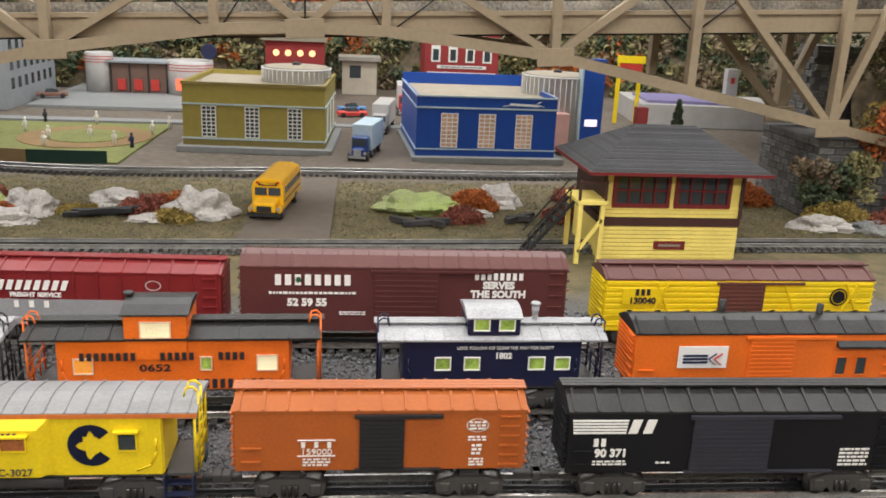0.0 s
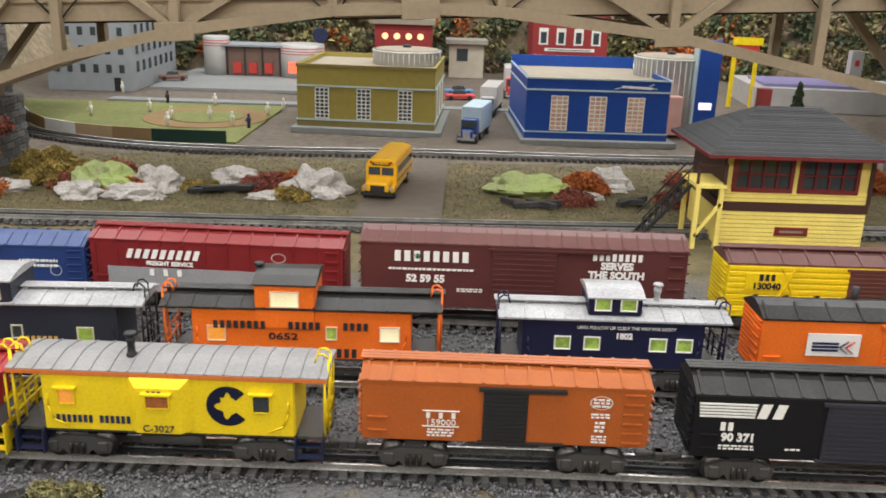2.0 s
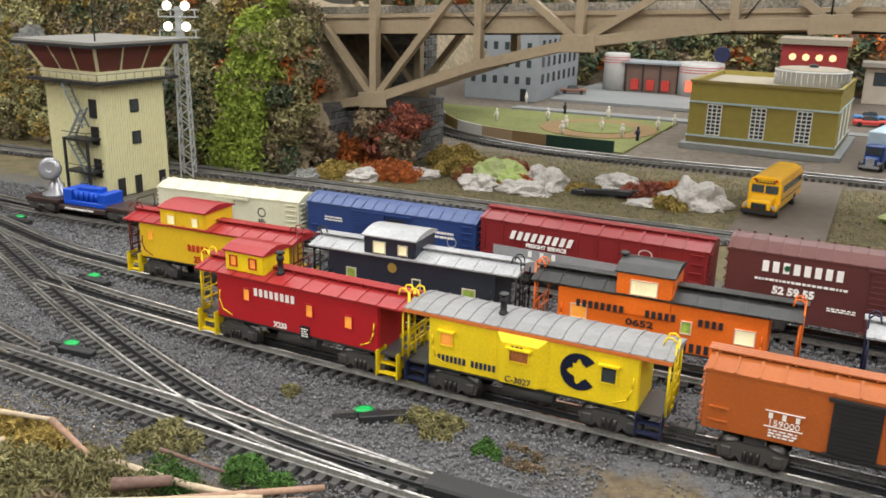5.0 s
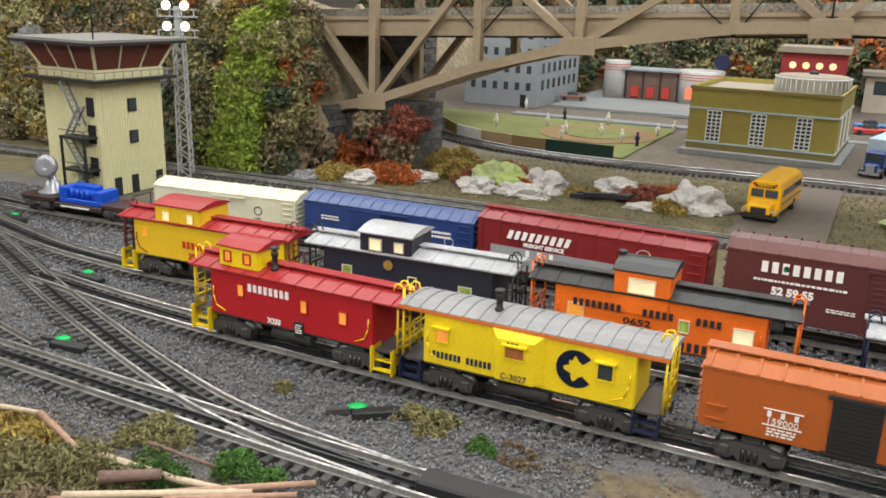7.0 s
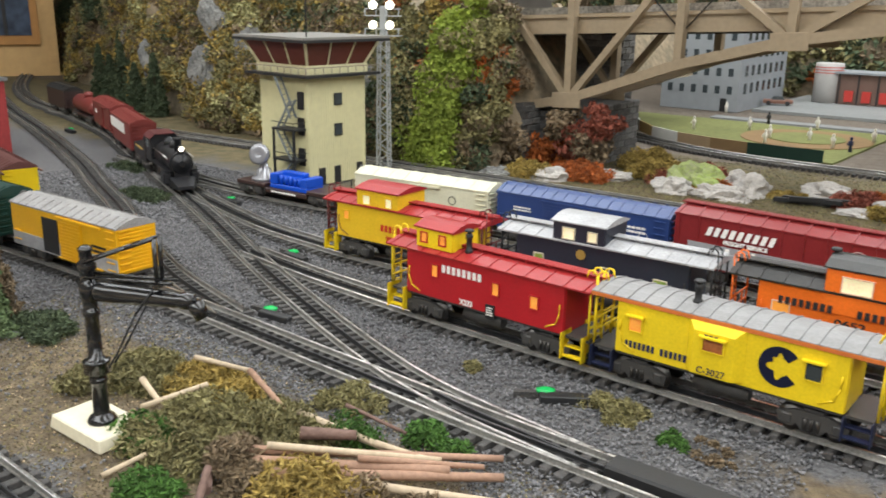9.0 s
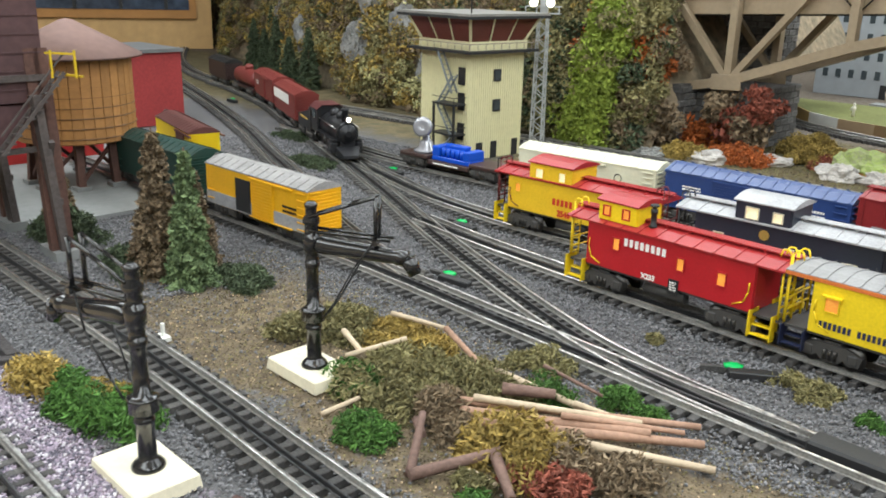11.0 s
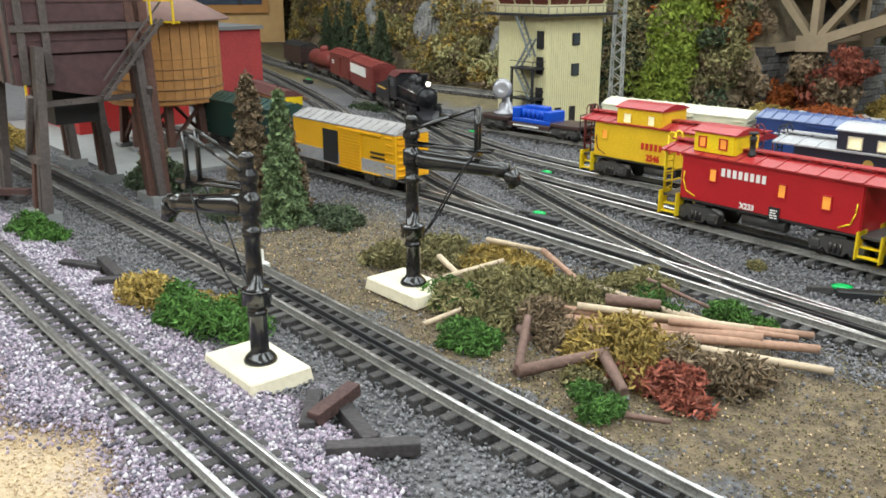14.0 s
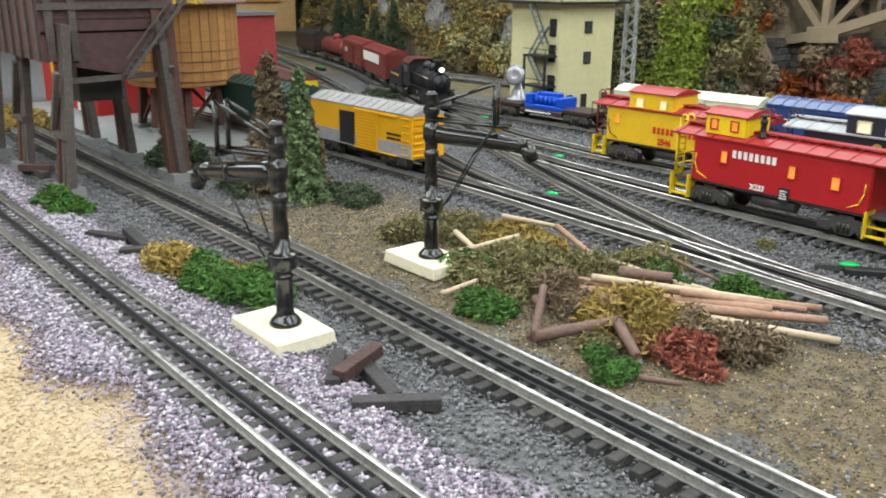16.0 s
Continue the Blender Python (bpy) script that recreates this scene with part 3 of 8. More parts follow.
def caboose(name, label, key, x, L, body_L, W, h, rise, side, roof, trim, windows, cupola=None, bay=None, step_mat=None, stack=None, frame_mat=None, pane=None, rail_mat=None, walk_mat=None, zb=0.021, solid_steps=False, hoods=None, roof_over=0.003, ribs=12):
    root = thing(name, label, "train car", track_pose(key, x), group="parked cabooses")
    z0, z1 = zb + 0.009, zb + h
    zp = z1 + rise
    hw = W / 2
    bx0, bx1 = -body_L / 2, body_L / 2
    bm = bmesh.new()
    holes = [(wx - ww / 2, wx + ww / 2, zb + wz - wh / 2, zb + wz + wh / 2) for wx, wz, ww, wh, _ in windows]
    for s in (-1, 1):
        wall_with_holes(bm, bx0, bx1, s * (hw - 0.001), 0.002, z0, z1, holes)
    for e in (bx0, bx1):
        box(bm, e - 0.001, e + 0.001, -hw + 0.002, hw - 0.002, z0, z1)
    box(bm, bx0, bx1, -hw + 0.002, hw - 0.002, z0, z0 + 0.002)
    part("body", bm, side, root)
    # platforms
    bm = bmesh.new()
    box(bm, -L / 2, L / 2, -hw + 0.002, hw - 0.002, z0 - 0.003, z0 - 0.0005)
    part("platform", bm, TRUCKMAT, root)
    # roof
    bm = bmesh.new()
    o = roof_over
    prof = [(-hw - o, z1), (-hw - o, z1 + 0.0018), (-hw * 0.5, zp - rise * 0.22), (0, zp), (hw * 0.5, zp - rise * 0.22), (hw + o, z1 + 0.0018), (hw + o, z1)]
    sweep(bm, prof, -L / 2 - 0.001, L / 2 + 0.001)
    part("roof", bm, roof, root)
    for k in range(ribs):
        cx = -L / 2 + 0.006 + (L - 0.012) * k / (ribs - 1)
        bm = bmesh.new()
        for s in (-1, 1):
            sweep(bm, [(s * (hw + o), z1 + 0.0016), (s * (hw + o), z1 + 0.0028), (s * hw * 0.5, zp - rise * 0.22 + 0.001), (0, zp + 0.001), (0, zp), (s * hw * 0.5, zp - rise * 0.22)], cx - 0.0006, cx + 0.0006)
        part("roof_seam", bm, roof, root)
    if walk_mat:
        bm = bmesh.new()
        for y in (-0.005, 0, 0.005):
            for xa, xb in (((-L / 2 - 0.004, L / 2 + 0.004),) if not cupola else ((-L / 2 - 0.004, cupola[0] - cupola[1] / 2), (cupola[0] + cupola[1] / 2, L / 2 + 0.004))):
                box(bm, xa, xb, y - 0.0022, y + 0.0022, zp + 0.0022, zp + 0.0034)
        for k in range(10):
            cx = -L / 2 + 0.004 + (L - 0.008) * k / 9
            box(bm, cx - 0.001, cx + 0.001, -0.007, 0.007, zp, zp + 0.0022)
        part("running_board", bm, walk_mat, root)
    fm, pn = frame_mat or trim, pane or GLASSDARK
    for wx, wz, ww, wh, pm in windows:
        for s in (-1, 1):
            car_window(root, wx, s * hw, zb + wz, ww, wh, fm, pm or pn, s, hood=hoods)
    if cupola:
        cx, cw, ch, cwid, flare, croof, cwin, cmat = cupola
        c = bmesh.new()
        ch0 = cwid / 2
        zc = z1 - 0.001 if cwid >= W else zp - rise * 0.4
        holes = [(cx + wx - ww / 2, cx + wx + ww / 2, zc + wz - wh / 2, zc + wz + wh / 2) for wx, wz, ww, wh, _ in cwin]
        for s in (-1, 1):
            wall_with_holes(c, cx - cw / 2, cx + cw / 2, s * (ch0 - 0.001), 0.002, zc - flare, zc + ch, holes)
        for e in (-1, 1):
            box(c, cx + e * cw / 2 - 0.001, cx + e * cw / 2 + 0.001, -ch0 + 0.002, ch0 - 0.002, zc, zc + ch)
        cup = part("cupola", c, cmat, root)
        bm = bmesh.new()
        sweep(bm, [(-ch0 - 0.002, zc + ch), (-ch0 - 0.002, zc + ch + 0.0015), (-ch0 * 0.5, zc + ch + 0.006), (0, zc + ch + 0.0075), (ch0 * 0.5, zc + ch + 0.006), (ch0 + 0.002, zc + ch + 0.0015), (ch0 + 0.002, zc + ch)], cx - cw / 2 - 0.003, cx + cw / 2 + 0.003)
        part("cupola_roof", bm, croof, cup)
        for wx, wz, ww, wh, pm in cwin:
            for s in (-1, 1):
                car_window(cup, cx + wx, s * ch0, zc + wz, ww, wh, fm, pm or pn, s)
    if bay:
        bx, bw, bd, bz, bh = bay
        for s in (-1, 1):
            bm = bmesh.new()
            sec = [(bx - bw / 2 - 0.008, s * hw), (bx - bw / 2, s * (hw + bd)), (bx + bw / 2, s * (hw + bd)), (bx + bw / 2 + 0.008, s * hw)]
            lo = [bm.verts.new((a, b, zb + bz)) for a, b in sec]
            hi = [bm.verts.new((a, b, zb + bz + bh)) for a, b in sec]
            top = [bm.verts.new((a, s * hw, zb + bz + bh + 0.008)) for a, b in (sec[0], sec[3])]
            for k in range(3):
                bm.faces.new((lo[k], lo[k + 1], hi[k + 1], hi[k]))
            bm.faces.new((hi[0], hi[1], top[0])), bm.faces.new((hi[2], hi[3], top[1])), bm.faces.new((hi[1], hi[2], top[1], top[0]))
            bm.faces.new(lo)
            b = part("bay", bm, side, root)
            car_window(b, bx, s * (hw + bd), zb + bz + bh * 0.72, bw * 0.5, bh * 0.28, trim, BAYPANE, s, hood=side)
    rm = rail_mat or trim
    sm = step_mat or trim
    drop = 0.0085 if solid_steps else 0.0075
    for e in (-1, 1):
        railing(root, rm, e * (L / 2 - 0.002), hw - 0.004, z0 - 0.001, z0 + h * 0.42)
        for s in (-1, 1):
            bm = bmesh.new()
            rod(bm, (e * (L / 2 - 0.002), s * (hw - 0.004), z0), (e * (L / 2 - 0.002), s * (hw - 0.004), z1), 0.0012, 6)
            part("post", bm, rm, root)
            x0, x1 = sorted((e * (body_L / 2 + 0.001), e * (L / 2 - 0.003)))
            for k in range(3):
                bm = bmesh.new()
                y0, y1 = sorted((s * (hw - 0.014 + 0.005 * k), s * (hw - 0.007 + 0.005 * k)))
                box(bm, x0, x1, y0, y1, z0 - 0.004 - drop * k, z0 - 0.0028 - drop * k)
                part("tread", bm, sm, root)
            for xx in (x0, x1 - 0.001):
                bm = bmesh.new()
                for k in range(3):
                    y0, y1 = sorted((s * (hw - 0.014 + 0.005 * k), s * (hw - 0.004 + 0.005 * k)))
                    box(bm, xx, xx + 0.001, y0, y1, z0 - 0.006 - drop * k, z0 + (0.004 if solid_steps else 0))
                part("step_side", bm, sm, root)
        # ladder to the roof with curled tops
        bm = bmesh.new()
        lx = e * (L / 2 + 0.0005)
        for y in (-0.018, -0.006):
            tube(bm, [(lx, y, z0), (lx, y, zp + 0.008), (lx - e * 0.004, y, zp + 0.012), (lx - e * 0.009, y, zp + 0.011), (lx - e * 0.011, y, zp + 0.004)], 0.0009, 6)
        for k in range(7):
            z = z0 + 0.004 + k * ((h - 0.009) / 6.5)
            rod(bm, (lx, -0.018, z), (lx, -0.006, z), 0.0007, 6)
        part("ladder", bm, rm, root)
        coupler(root, e * (L / 2 - 0.002), e)
        truck(root, e * (L / 2 - 0.05))
        # curved grab irons by the steps
        for s in (-1, 1):
            bm = bmesh.new()
            pts = [(e * (body_L / 2 - 0.004), s * (hw + 0.001), z0 + h * 0.52), (e * (body_L / 2 - 0.004), s * (hw + 0.0018), z0 + h * 0.35), (e * (body_L / 2 - 0.008), s * (hw + 0.0018), z0 + h * 0.16), (e * (body_L / 2 - 0.02), s * (hw + 0.001), z0 + h * 0.06)]
            tube(bm, pts, 0.0007, 5)
            part("grab_iron", bm, rm, root)
    if stack:
        sx, sy, sh, smat = stack
        bm = bmesh.new()
        base = zp - rise * 0.3
        lathe(bm, [(0.0045, 0), (0.0045, 0.003), (0.0032, 0.004), (0.0032, sh * 0.6), (0.004, sh * 0.62), (0.004, sh * 0.8), (0.0024, sh * 0.82), (0.0024, sh * 0.9), (0.0055, sh * 0.92), (0.0045, sh)], 14, Matrix.Translation((sx, sy, base)))
        part("stack", bm, smat, root)
    bm = bmesh.new()
    box(bm, -L / 2 + 0.03, L / 2 - 0.03, -hw * 0.45, hw * 0.45, z0 - 0.008, z0 - 0.002)
    part("underframe", bm, TRUCKMAT, root)
    bm = bmesh.new()
    rod(bm, (-0.026, -hw * 0.6, z0 - 0.011), (0.024, -hw * 0.6, z0 - 0.011), 0.0065, 14)
    part("air_tank", bm, TRUCKMAT, root)
    return root


BAYPANE = material("bay_pane", (0.35, 0.12, 0.04), 0.2, vary=0.3, emit=0.15)
INKNAVY = paint("navy_ink", (0.02, 0.025, 0.07), 0.5)
YEL = paint("bright_yellow_plastic", (0.82, 0.6, 0.015), 0.38)
NYCO = paint("burnt_orange_plastic", (0.4, 0.1, 0.02), 0.4)
NYCR = paint("burnt_orange_roof", (0.36, 0.1, 0.025), 0.36)
BLKCAR = paint("satin_black_body", (0.011, 0.011, 0.013), 0.4, spec=0.2)
BLKROOF = paint("dusty_black_roof", (0.024, 0.023, 0.022), 0.4, vary=0.4)
REDC = paint("red_plastic", (0.42, 0.015, 0.022), 0.36)
REDROOF = paint("red_roof", (0.3, 0.02, 0.022), 0.4)
UPY = paint("armour_yellow", (0.75, 0.48, 0.02), 0.42)
NAVY = paint("navy_blue_plastic", (0.014, 0.016, 0.045), 0.36)
NAVYW = paint("dark_slate_blue_plastic", (0.025, 0.03, 0.045), 0.4)
SILVER = paint("silver_painted_roof", (0.36, 0.36, 0.37), 0.4, vary=0.22)
GREYROOF = paint("light_grey_roof", (0.24, 0.236, 0.235), 0.45, vary=0.15)
ORANGE = paint("bright_orange_plastic", (0.78, 0.16, 0.02), 0.36)
TUSCAN = paint("tuscan_brown_plastic", (0.1, 0.032, 0.03), 0.34)
TUSROOF = paint("tuscan_brown_roof", (0.12, 0.05, 0.046), 0.3)
PACER = paint("vermilion_maroon_plastic", (0.2, 0.02, 0.022), 0.36)
PACEG = paint("grey_lower_side", (0.3, 0.3, 0.31), 0.5)
BLUECAR = paint("royal_blue_box", (0.025, 0.05, 0.17), 0.36)
BLUEROOF = paint("blue_roof", (0.05, 0.08, 0.2), 0.3)
CREAM = paint("cream_plastic", (0.62, 0.6, 0.46), 0.45)
STOCKY = paint("stock_car_yellow", (0.78, 0.58, 0.01), 0.45)
BROWNROOF = paint("brown_roof", (0.11, 0.045, 0.04), 0.42)


def plate(name, mat, parent, x, y, z, w, h, label=""):
    bm = bmesh.new()
    box(bm, x - w / 2, x + w / 2, y - 0.0006, y + 0.0004, z - h / 2, z + h / 2)
    return part(name, bm, mat, parent, label)


def disc(name, mat, parent, x, y, z, r, sx=1.0, ring=0.0):
    bm = bmesh.new()
    n = 28
    lo = [bm.verts.new((x + sx * r * math.cos(2 * math.pi * k / n), y, z + r * math.sin(2 * math.pi * k / n))) for k in range(n)]
    if ring:
        li = [bm.verts.new((x + sx * ring * math.cos(2 * math.pi * k / n), y, z + ring * math.sin(2 * math.pi * k / n))) for k in range(n)]
        for k in range(n):
            bm.faces.new((lo[k], lo[(k + 1) % n], li[(k + 1) % n], li[k]))
    else:
        bm.faces.new(lo)
    bmesh.ops.solidify(bm, geom=bm.faces[:], thickness=0.0005)
    return part(name, bm, mat, parent)


# siding 1, from the hill end
W = 0.056
f = -W / 2 - 0.0006
car = caboose("caboose", "glossy red caboose with yellow cupola and yellow steps, lit windows", "T1", -0.35, 0.262, 0.205, W, 0.058, 0.008, REDC, REDROOF, UPY,
              [(-0.062, 0.04, 0.008, 0.013, LITPANE), (0.02, 0.037, 0.008, 0.013, LITPANE), (0.068, 0.034, 0.009, 0.013, LITPANE)],
              cupola=(-0.068, 0.05, 0.021, 0.046, 0.0, REDROOF, [(-0.014, 0.011, 0.008, 0.01, LITPANE), (0.012, 0.011, 0.008, 0.01, LITPANE)], YEL),
              step_mat=YEL, frame_mat=REDC, rail_mat=YEL, walk_mat=REDROOF, stack=(-0.028, -0.012, 0.026, BLACK), solid_steps=True)
lettering("company_mark", "########", 0.0085, WHITEINK, car, -0.025, f, 0.066, 0.95, bold=0.0004)
lettering("lettering", "X233", 0.006, WHITEINK, car, -0.018, f, 0.034, 0.95, bold=0.0003)
plate("panel", BLACK, car, 0.014, f, 0.032, 0.012, 0.016, "small black data panel")
bars("small_writing", WHITEINK, car, 0.014, f - 0.001, 0.036, 0.008, 4)

car = caboose("caboose", "yellow bay-window caboose with a pale grey roof", "T1", -0.088, 0.258, 0.204, W, 0.061, 0.0065, YEL, GREYROOF, YEL,
              [(-0.083, 0.039, 0.012, 0.013, LITPANE), (0.076, 0.038, 0.013, 0.015, GLASSDARK)], bay=(-0.006, 0.036, 0.008, 0.012, 0.04),
              step_mat=paint("navy_steps", (0.02, 0.025, 0.06)), stack=(-0.035, -0.006, 0.022, BLACK), hoods=YEL, pane=LITPANE, ribs=17, roof_over=0.001)
bm = bmesh.new()
box(bm, -0.13, 0.13, -W / 2 - 0.0016, -W / 2 - 0.001, 0.0795, 0.083)
part("roof_edge", bm, paint("orange_edge", (0.6, 0.17, 0.04)), car)
lettering("company_mark", "####### ######", 0.0066, INKNAVY, car, -0.062, f, 0.04, 0.78, bold=0.0004)
lettering("lettering", "C-3027", 0.0062, INKNAVY, car, -0.006, f - 0.0085, 0.0375, 1.0)
lettering("company_mark", "###", 0.0045, INKNAVY, car, -0.008, f - 0.0085, 0.069, 1.1)
# round railway mark: a broken ring with a notched middle
bm = bmesh.new()
cx, cz, r = 0.049, 0.056, 0.0178
prev = None
for k in range(61):
    a = math.radians(40 + 280 * k / 60)
    deg = math.degrees(a)
    q = 0.46 + sum(hh * max(0.0, 1 - abs(deg - c) / w) for c, hh, w in ((92, 0.26, 20), (128, 0.1, 14), (182, 0.2, 26), (262, 0.24, 24), (225, -0.1, 20), (150, -0.08, 16)))
    ring = [bm.verts.new((cx + r * g * math.cos(a), f, cz + r * g * math.sin(a))) for g in (1.0, q)]
    if prev:
        bm.faces.new((prev[0], ring[0], ring[1], prev[1]))
    prev = ring
bmesh.ops.solidify(bm, geom=bm.faces[:], thickness=0.0005)
part("railway_mark", bm, INKNAVY, car, "dark blue round mark")

car = boxcar("boxcar", "burnt-orange boxcar with a black sliding door", "T1", 0.186, 0.233, W, 0.053, 0.007, NYCO, NYCR, BLACK, (0.0, 0.036), walk_mat=NYCR, ribs=13, rung_mat=NYCO, zb=0.031)
lettering("company_mark", "# # #", 0.005, WHITEINK, car, -0.052, f, 0.0545, 1.2)
lettering("lettering", "159000", 0.0055, WHITEINK, car, -0.052, f, 0.0480, 1.1)
for zz in (0.0587, 0.0447):
    plate("rule", WHITEINK, car, -0.052, f, zz, 0.03, 0.0006)
bars("small_writing", WHITEINK, car, -0.052, f, 0.0410, 0.022, 3)
disc("railway_mark", WHITEINK, car, 0.077, f, 0.0710, 0.0062, 1.5, 0.0054)
bars("small_writing", WHITEINK, car, 0.077, f, 0.0730, 0.013, 3, 0.0014, 0.0028)
bars("small_writing", WHITEINK, car, 0.077, f, 0.0600, 0.015, 2)
bars("small_writing", WHITEINK, car, 0.077, f, 0.0520, 0.008, 3, 0.002, 0.0036)
bars("small_writing", WHITEINK, car, 0.077, f, 0.0400, 0.012, 3)

car = boxcar("boxcar", "satin black boxcar with white striped lettering", "T1", 0.482, 0.288, W, 0.056, 0.011, BLKCAR, BLKROOF, paint("dark_door", (0.035, 0.035, 0.045), 0.4), (-0.005, 0.068), walk_mat=BLKROOF, ribs=15, rung_mat=BLKCAR, zb=0.027)
lettering("company_mark", "##", 0.0125, WHITEINK, car, -0.082, f, 0.07, 1.15, lean=0.25, bold=0.001)
for k in range(5):
    plate("stripe", WHITEINK, car, -0.118, f, 0.0646 + k * 0.0027, 0.044 + 0.0006 * k, 0.0015)
lettering("company_mark", "##", 0.0072, WHITEINK, car, -0.117, f, 0.0555, 1.0, bold=0.0004)
lettering("lettering", "90 371", 0.0072, WHITEINK, car, -0.107, f, 0.0455, 1.0, bold=0.0004)
bars("small_writing", WHITEINK, car, -0.107, f, 0.0375, 0.03, 2)
bars("small_writing", WHITEINK, car, -0.062, f, 0.036, 0.012, 1)
bars("small_writing", WHITEINK, car, 0.105, f, 0.047, 0.026, 5, 0.0018, 0.0036)

# siding 2
car = caboose("caboose", "yellow caboose with a red roof and cupola", "T2", -0.575, 0.262, 0.215, W, 0.056, 0.008, UPY, REDROOF, UPY,
              [(-0.09, 0.04, 0.008, 0.011, LITPANE), (0.085, 0.036, 0.012, 0.02, LITPANE)], cupola=(-0.035, 0.07, 0.024, 0.058, 0.0, REDROOF, [(-0.018, 0.011, 0.012, 0.012, CREAMPANE), (0.02, 0.011, 0.01, 0.012, CREAMPANE)], UPY),
              step_mat=YEL, rail_mat=paint("maroon_rail", (0.12, 0.02, 0.02)), walk_mat=REDROOF, solid_steps=True)
REDINK = paint("red_lettering", (0.5, 0.03, 0.02))
lettering("company_mark", "##### #######", 0.009, REDINK, car, 0.015, f, 0.052, 0.9, bold=0.0005)
lettering("lettering", "## 2546", 0.0085, REDINK, car, -0.01, f, 0.037, 0.9, bold=0.0005)
car = caboose("caboose", "dark slate-blue caboose with a silver roof and cupola", "T2", -0.288, 0.262, 0.212, W, 0.06, 0.008, NAVYW, SILVER, NAVYW,
              [(-0.075, 0.034, 0.011, 0.012, GREENPANE), (0.01, 0.032, 0.009, 0.012, GLASSDARK), (0.075, 0.03, 0.014, 0.013, GREENPANE)],
              cupola=(-0.025, 0.064, 0.024, 0.058, 0.002, SILVER, [(-0.012, 0.012, 0.014, 0.012, CREAMPANE), (0.018, 0.012, 0.01, 0.01, CREAMPANE)], NAVYW),
              frame_mat=paint("cream_frame", (0.6, 0.55, 0.4)), rail_mat=BLACK, walk_mat=SILVER, stack=(-0.052, 0.0, 0.02, SILVER), step_mat=BLACK)
lettering("company_mark", "#######", 0.007, paint("gold_ink", (0.6, 0.4, 0.1)), car, 0.03, f, 0.045, 0.9)
disc("railway_mark", paint("gold_ink", (0.6, 0.4, 0.1)), car, -0.02, f - 0.002, 0.07, 0.006)
car = caboose("caboose", "orange caboose with a black roof and cupola", "T2", -0.003, 0.272, 0.212, W, 0.06, 0.009, ORANGE, BLKROOF, ORANGE,
              [(-0.083, 0.034, 0.016, 0.014, LITPANE), (0.029, 0.036, 0.009, 0.012, GREENPANE), (0.086, 0.036, 0.018, 0.014, CREAMPANE)],
              cupola=(-0.016, 0.056, 0.026, 0.06, 0.018, BLKROOF, [(0.0, 0.012, 0.026, 0.014, CREAMPANE)], ORANGE),
              rail_mat=ORANGE, walk_mat=BLKROOF, stack=(-0.046, 0.006, 0.03, BLACK), frame_mat=paint("pale_frame", (0.75, 0.55, 0.4)), step_mat=BLACK)
fo = f - 0.0025
for wd, wx, ww in (("########", -0.06, 0.0), ("#####", 0.003, 0.0), ("####", 0.053, 0.0)):
    lettering("lettering", wd, 0.0078, BLACKINK, car, wx, fo, 0.0655, 0.98, bold=0.0002)
lettering("lettering", "0652", 0.007, BLACKINK, car, -0.018, f, 0.0525, 1.5, bold=0.0002)
lettering("company_mark", "##### ####", 0.0095, BLACKINK, car, 0.055, f, 0.036, 0.9)
car = caboose("caboose", "navy blue caboose with a bright silver roof and cupola", "T2", 0.303, 0.226, 0.176, W, 0.058, 0.008, NAVY, SILVER, NAVY,
              [(-0.05, 0.034, 0.014, 0.012, GREENPANE), (-0.021, 0.034, 0.014, 0.012, GREENPANE), (0.044, 0.034, 0.015, 0.012, GREENPANE), (0.07, 0.034, 0.014, 0.012, GREENPANE)],
              cupola=(0.0, 0.05, 0.017, 0.05, 0.0, SILVER, [(-0.0125, 0.011, 0.014, 0.011, GREENPANE), (0.0125, 0.011, 0.014, 0.011, GREENPANE)], NAVY),
              frame_mat=WHITEINK, rail_mat=NAVY, walk_mat=SILVER, stack=(0.046, 0.002, 0.024, SILVER), step_mat=NAVY)
lettering("lettering", "LEAD, FOLLOW OR CLEAR THE WAY FOR SAFETY", 0.0034, WHITEINK, car, 0.012, f, 0.0715, 0.92)
lettering("lettering", "## 1802", 0.0062, WHITEINK, car, 0.01, f, 0.063, 1.0, bold=0.0003)
car = boxcar("boxcar", "bright orange bunk car with a dark roof and oval windows", "T2", 0.592, 0.29, W, 0.06, 0.011, ORANGE, BLKROOF, ORANGE, (0.0, 0.05), ribs=10, rung_mat=ORANGE, zb=0.026)
plate("sign", WHITEINK, car, -0.074, f - 0.0015, 0.0615, 0.052, 0.0235, "white sign with blue and red arrow")
for k in range(3):
    plate("stripe", INKNAVY, car, -0.082, f - 0.0024, 0.0562 + 0.0036 * k, 0.026, 0.0022)
for s, mm in ((-1, INKNAVY), (1, REDINK)):
    bm = bmesh.new()
    for k in (-1, 1):
        bar(bm, (-0.068 + (0.006 if s > 0 else 0), f - 0.0024, 0.0598), (-0.06 + (0.006 if s > 0 else 0), f - 0.0024, 0.0598 + k * 0.0062), 0.0034, 0.0006)
    part("arrow", bm, mm, car)
for wx in (0.078, 0.1):
    car_window(car, wx, -W / 2, 0.05, 0.011, 0.019, ORANGE, GLASSDARK)
bm = bmesh.new()
rod(bm, (-0.04, 0.012, 0.085), (-0.04, 0.012, 0.108), 0.0035, 10)
part("stack", bm, BLACK, car)
bm = bmesh.new()
rod(bm, (0.062, 0.0, 0.085), (0.062, 0.0, 0.108), 0.0035, 10)
part("stack", bm, BLACK, car)
bm = bmesh.new()
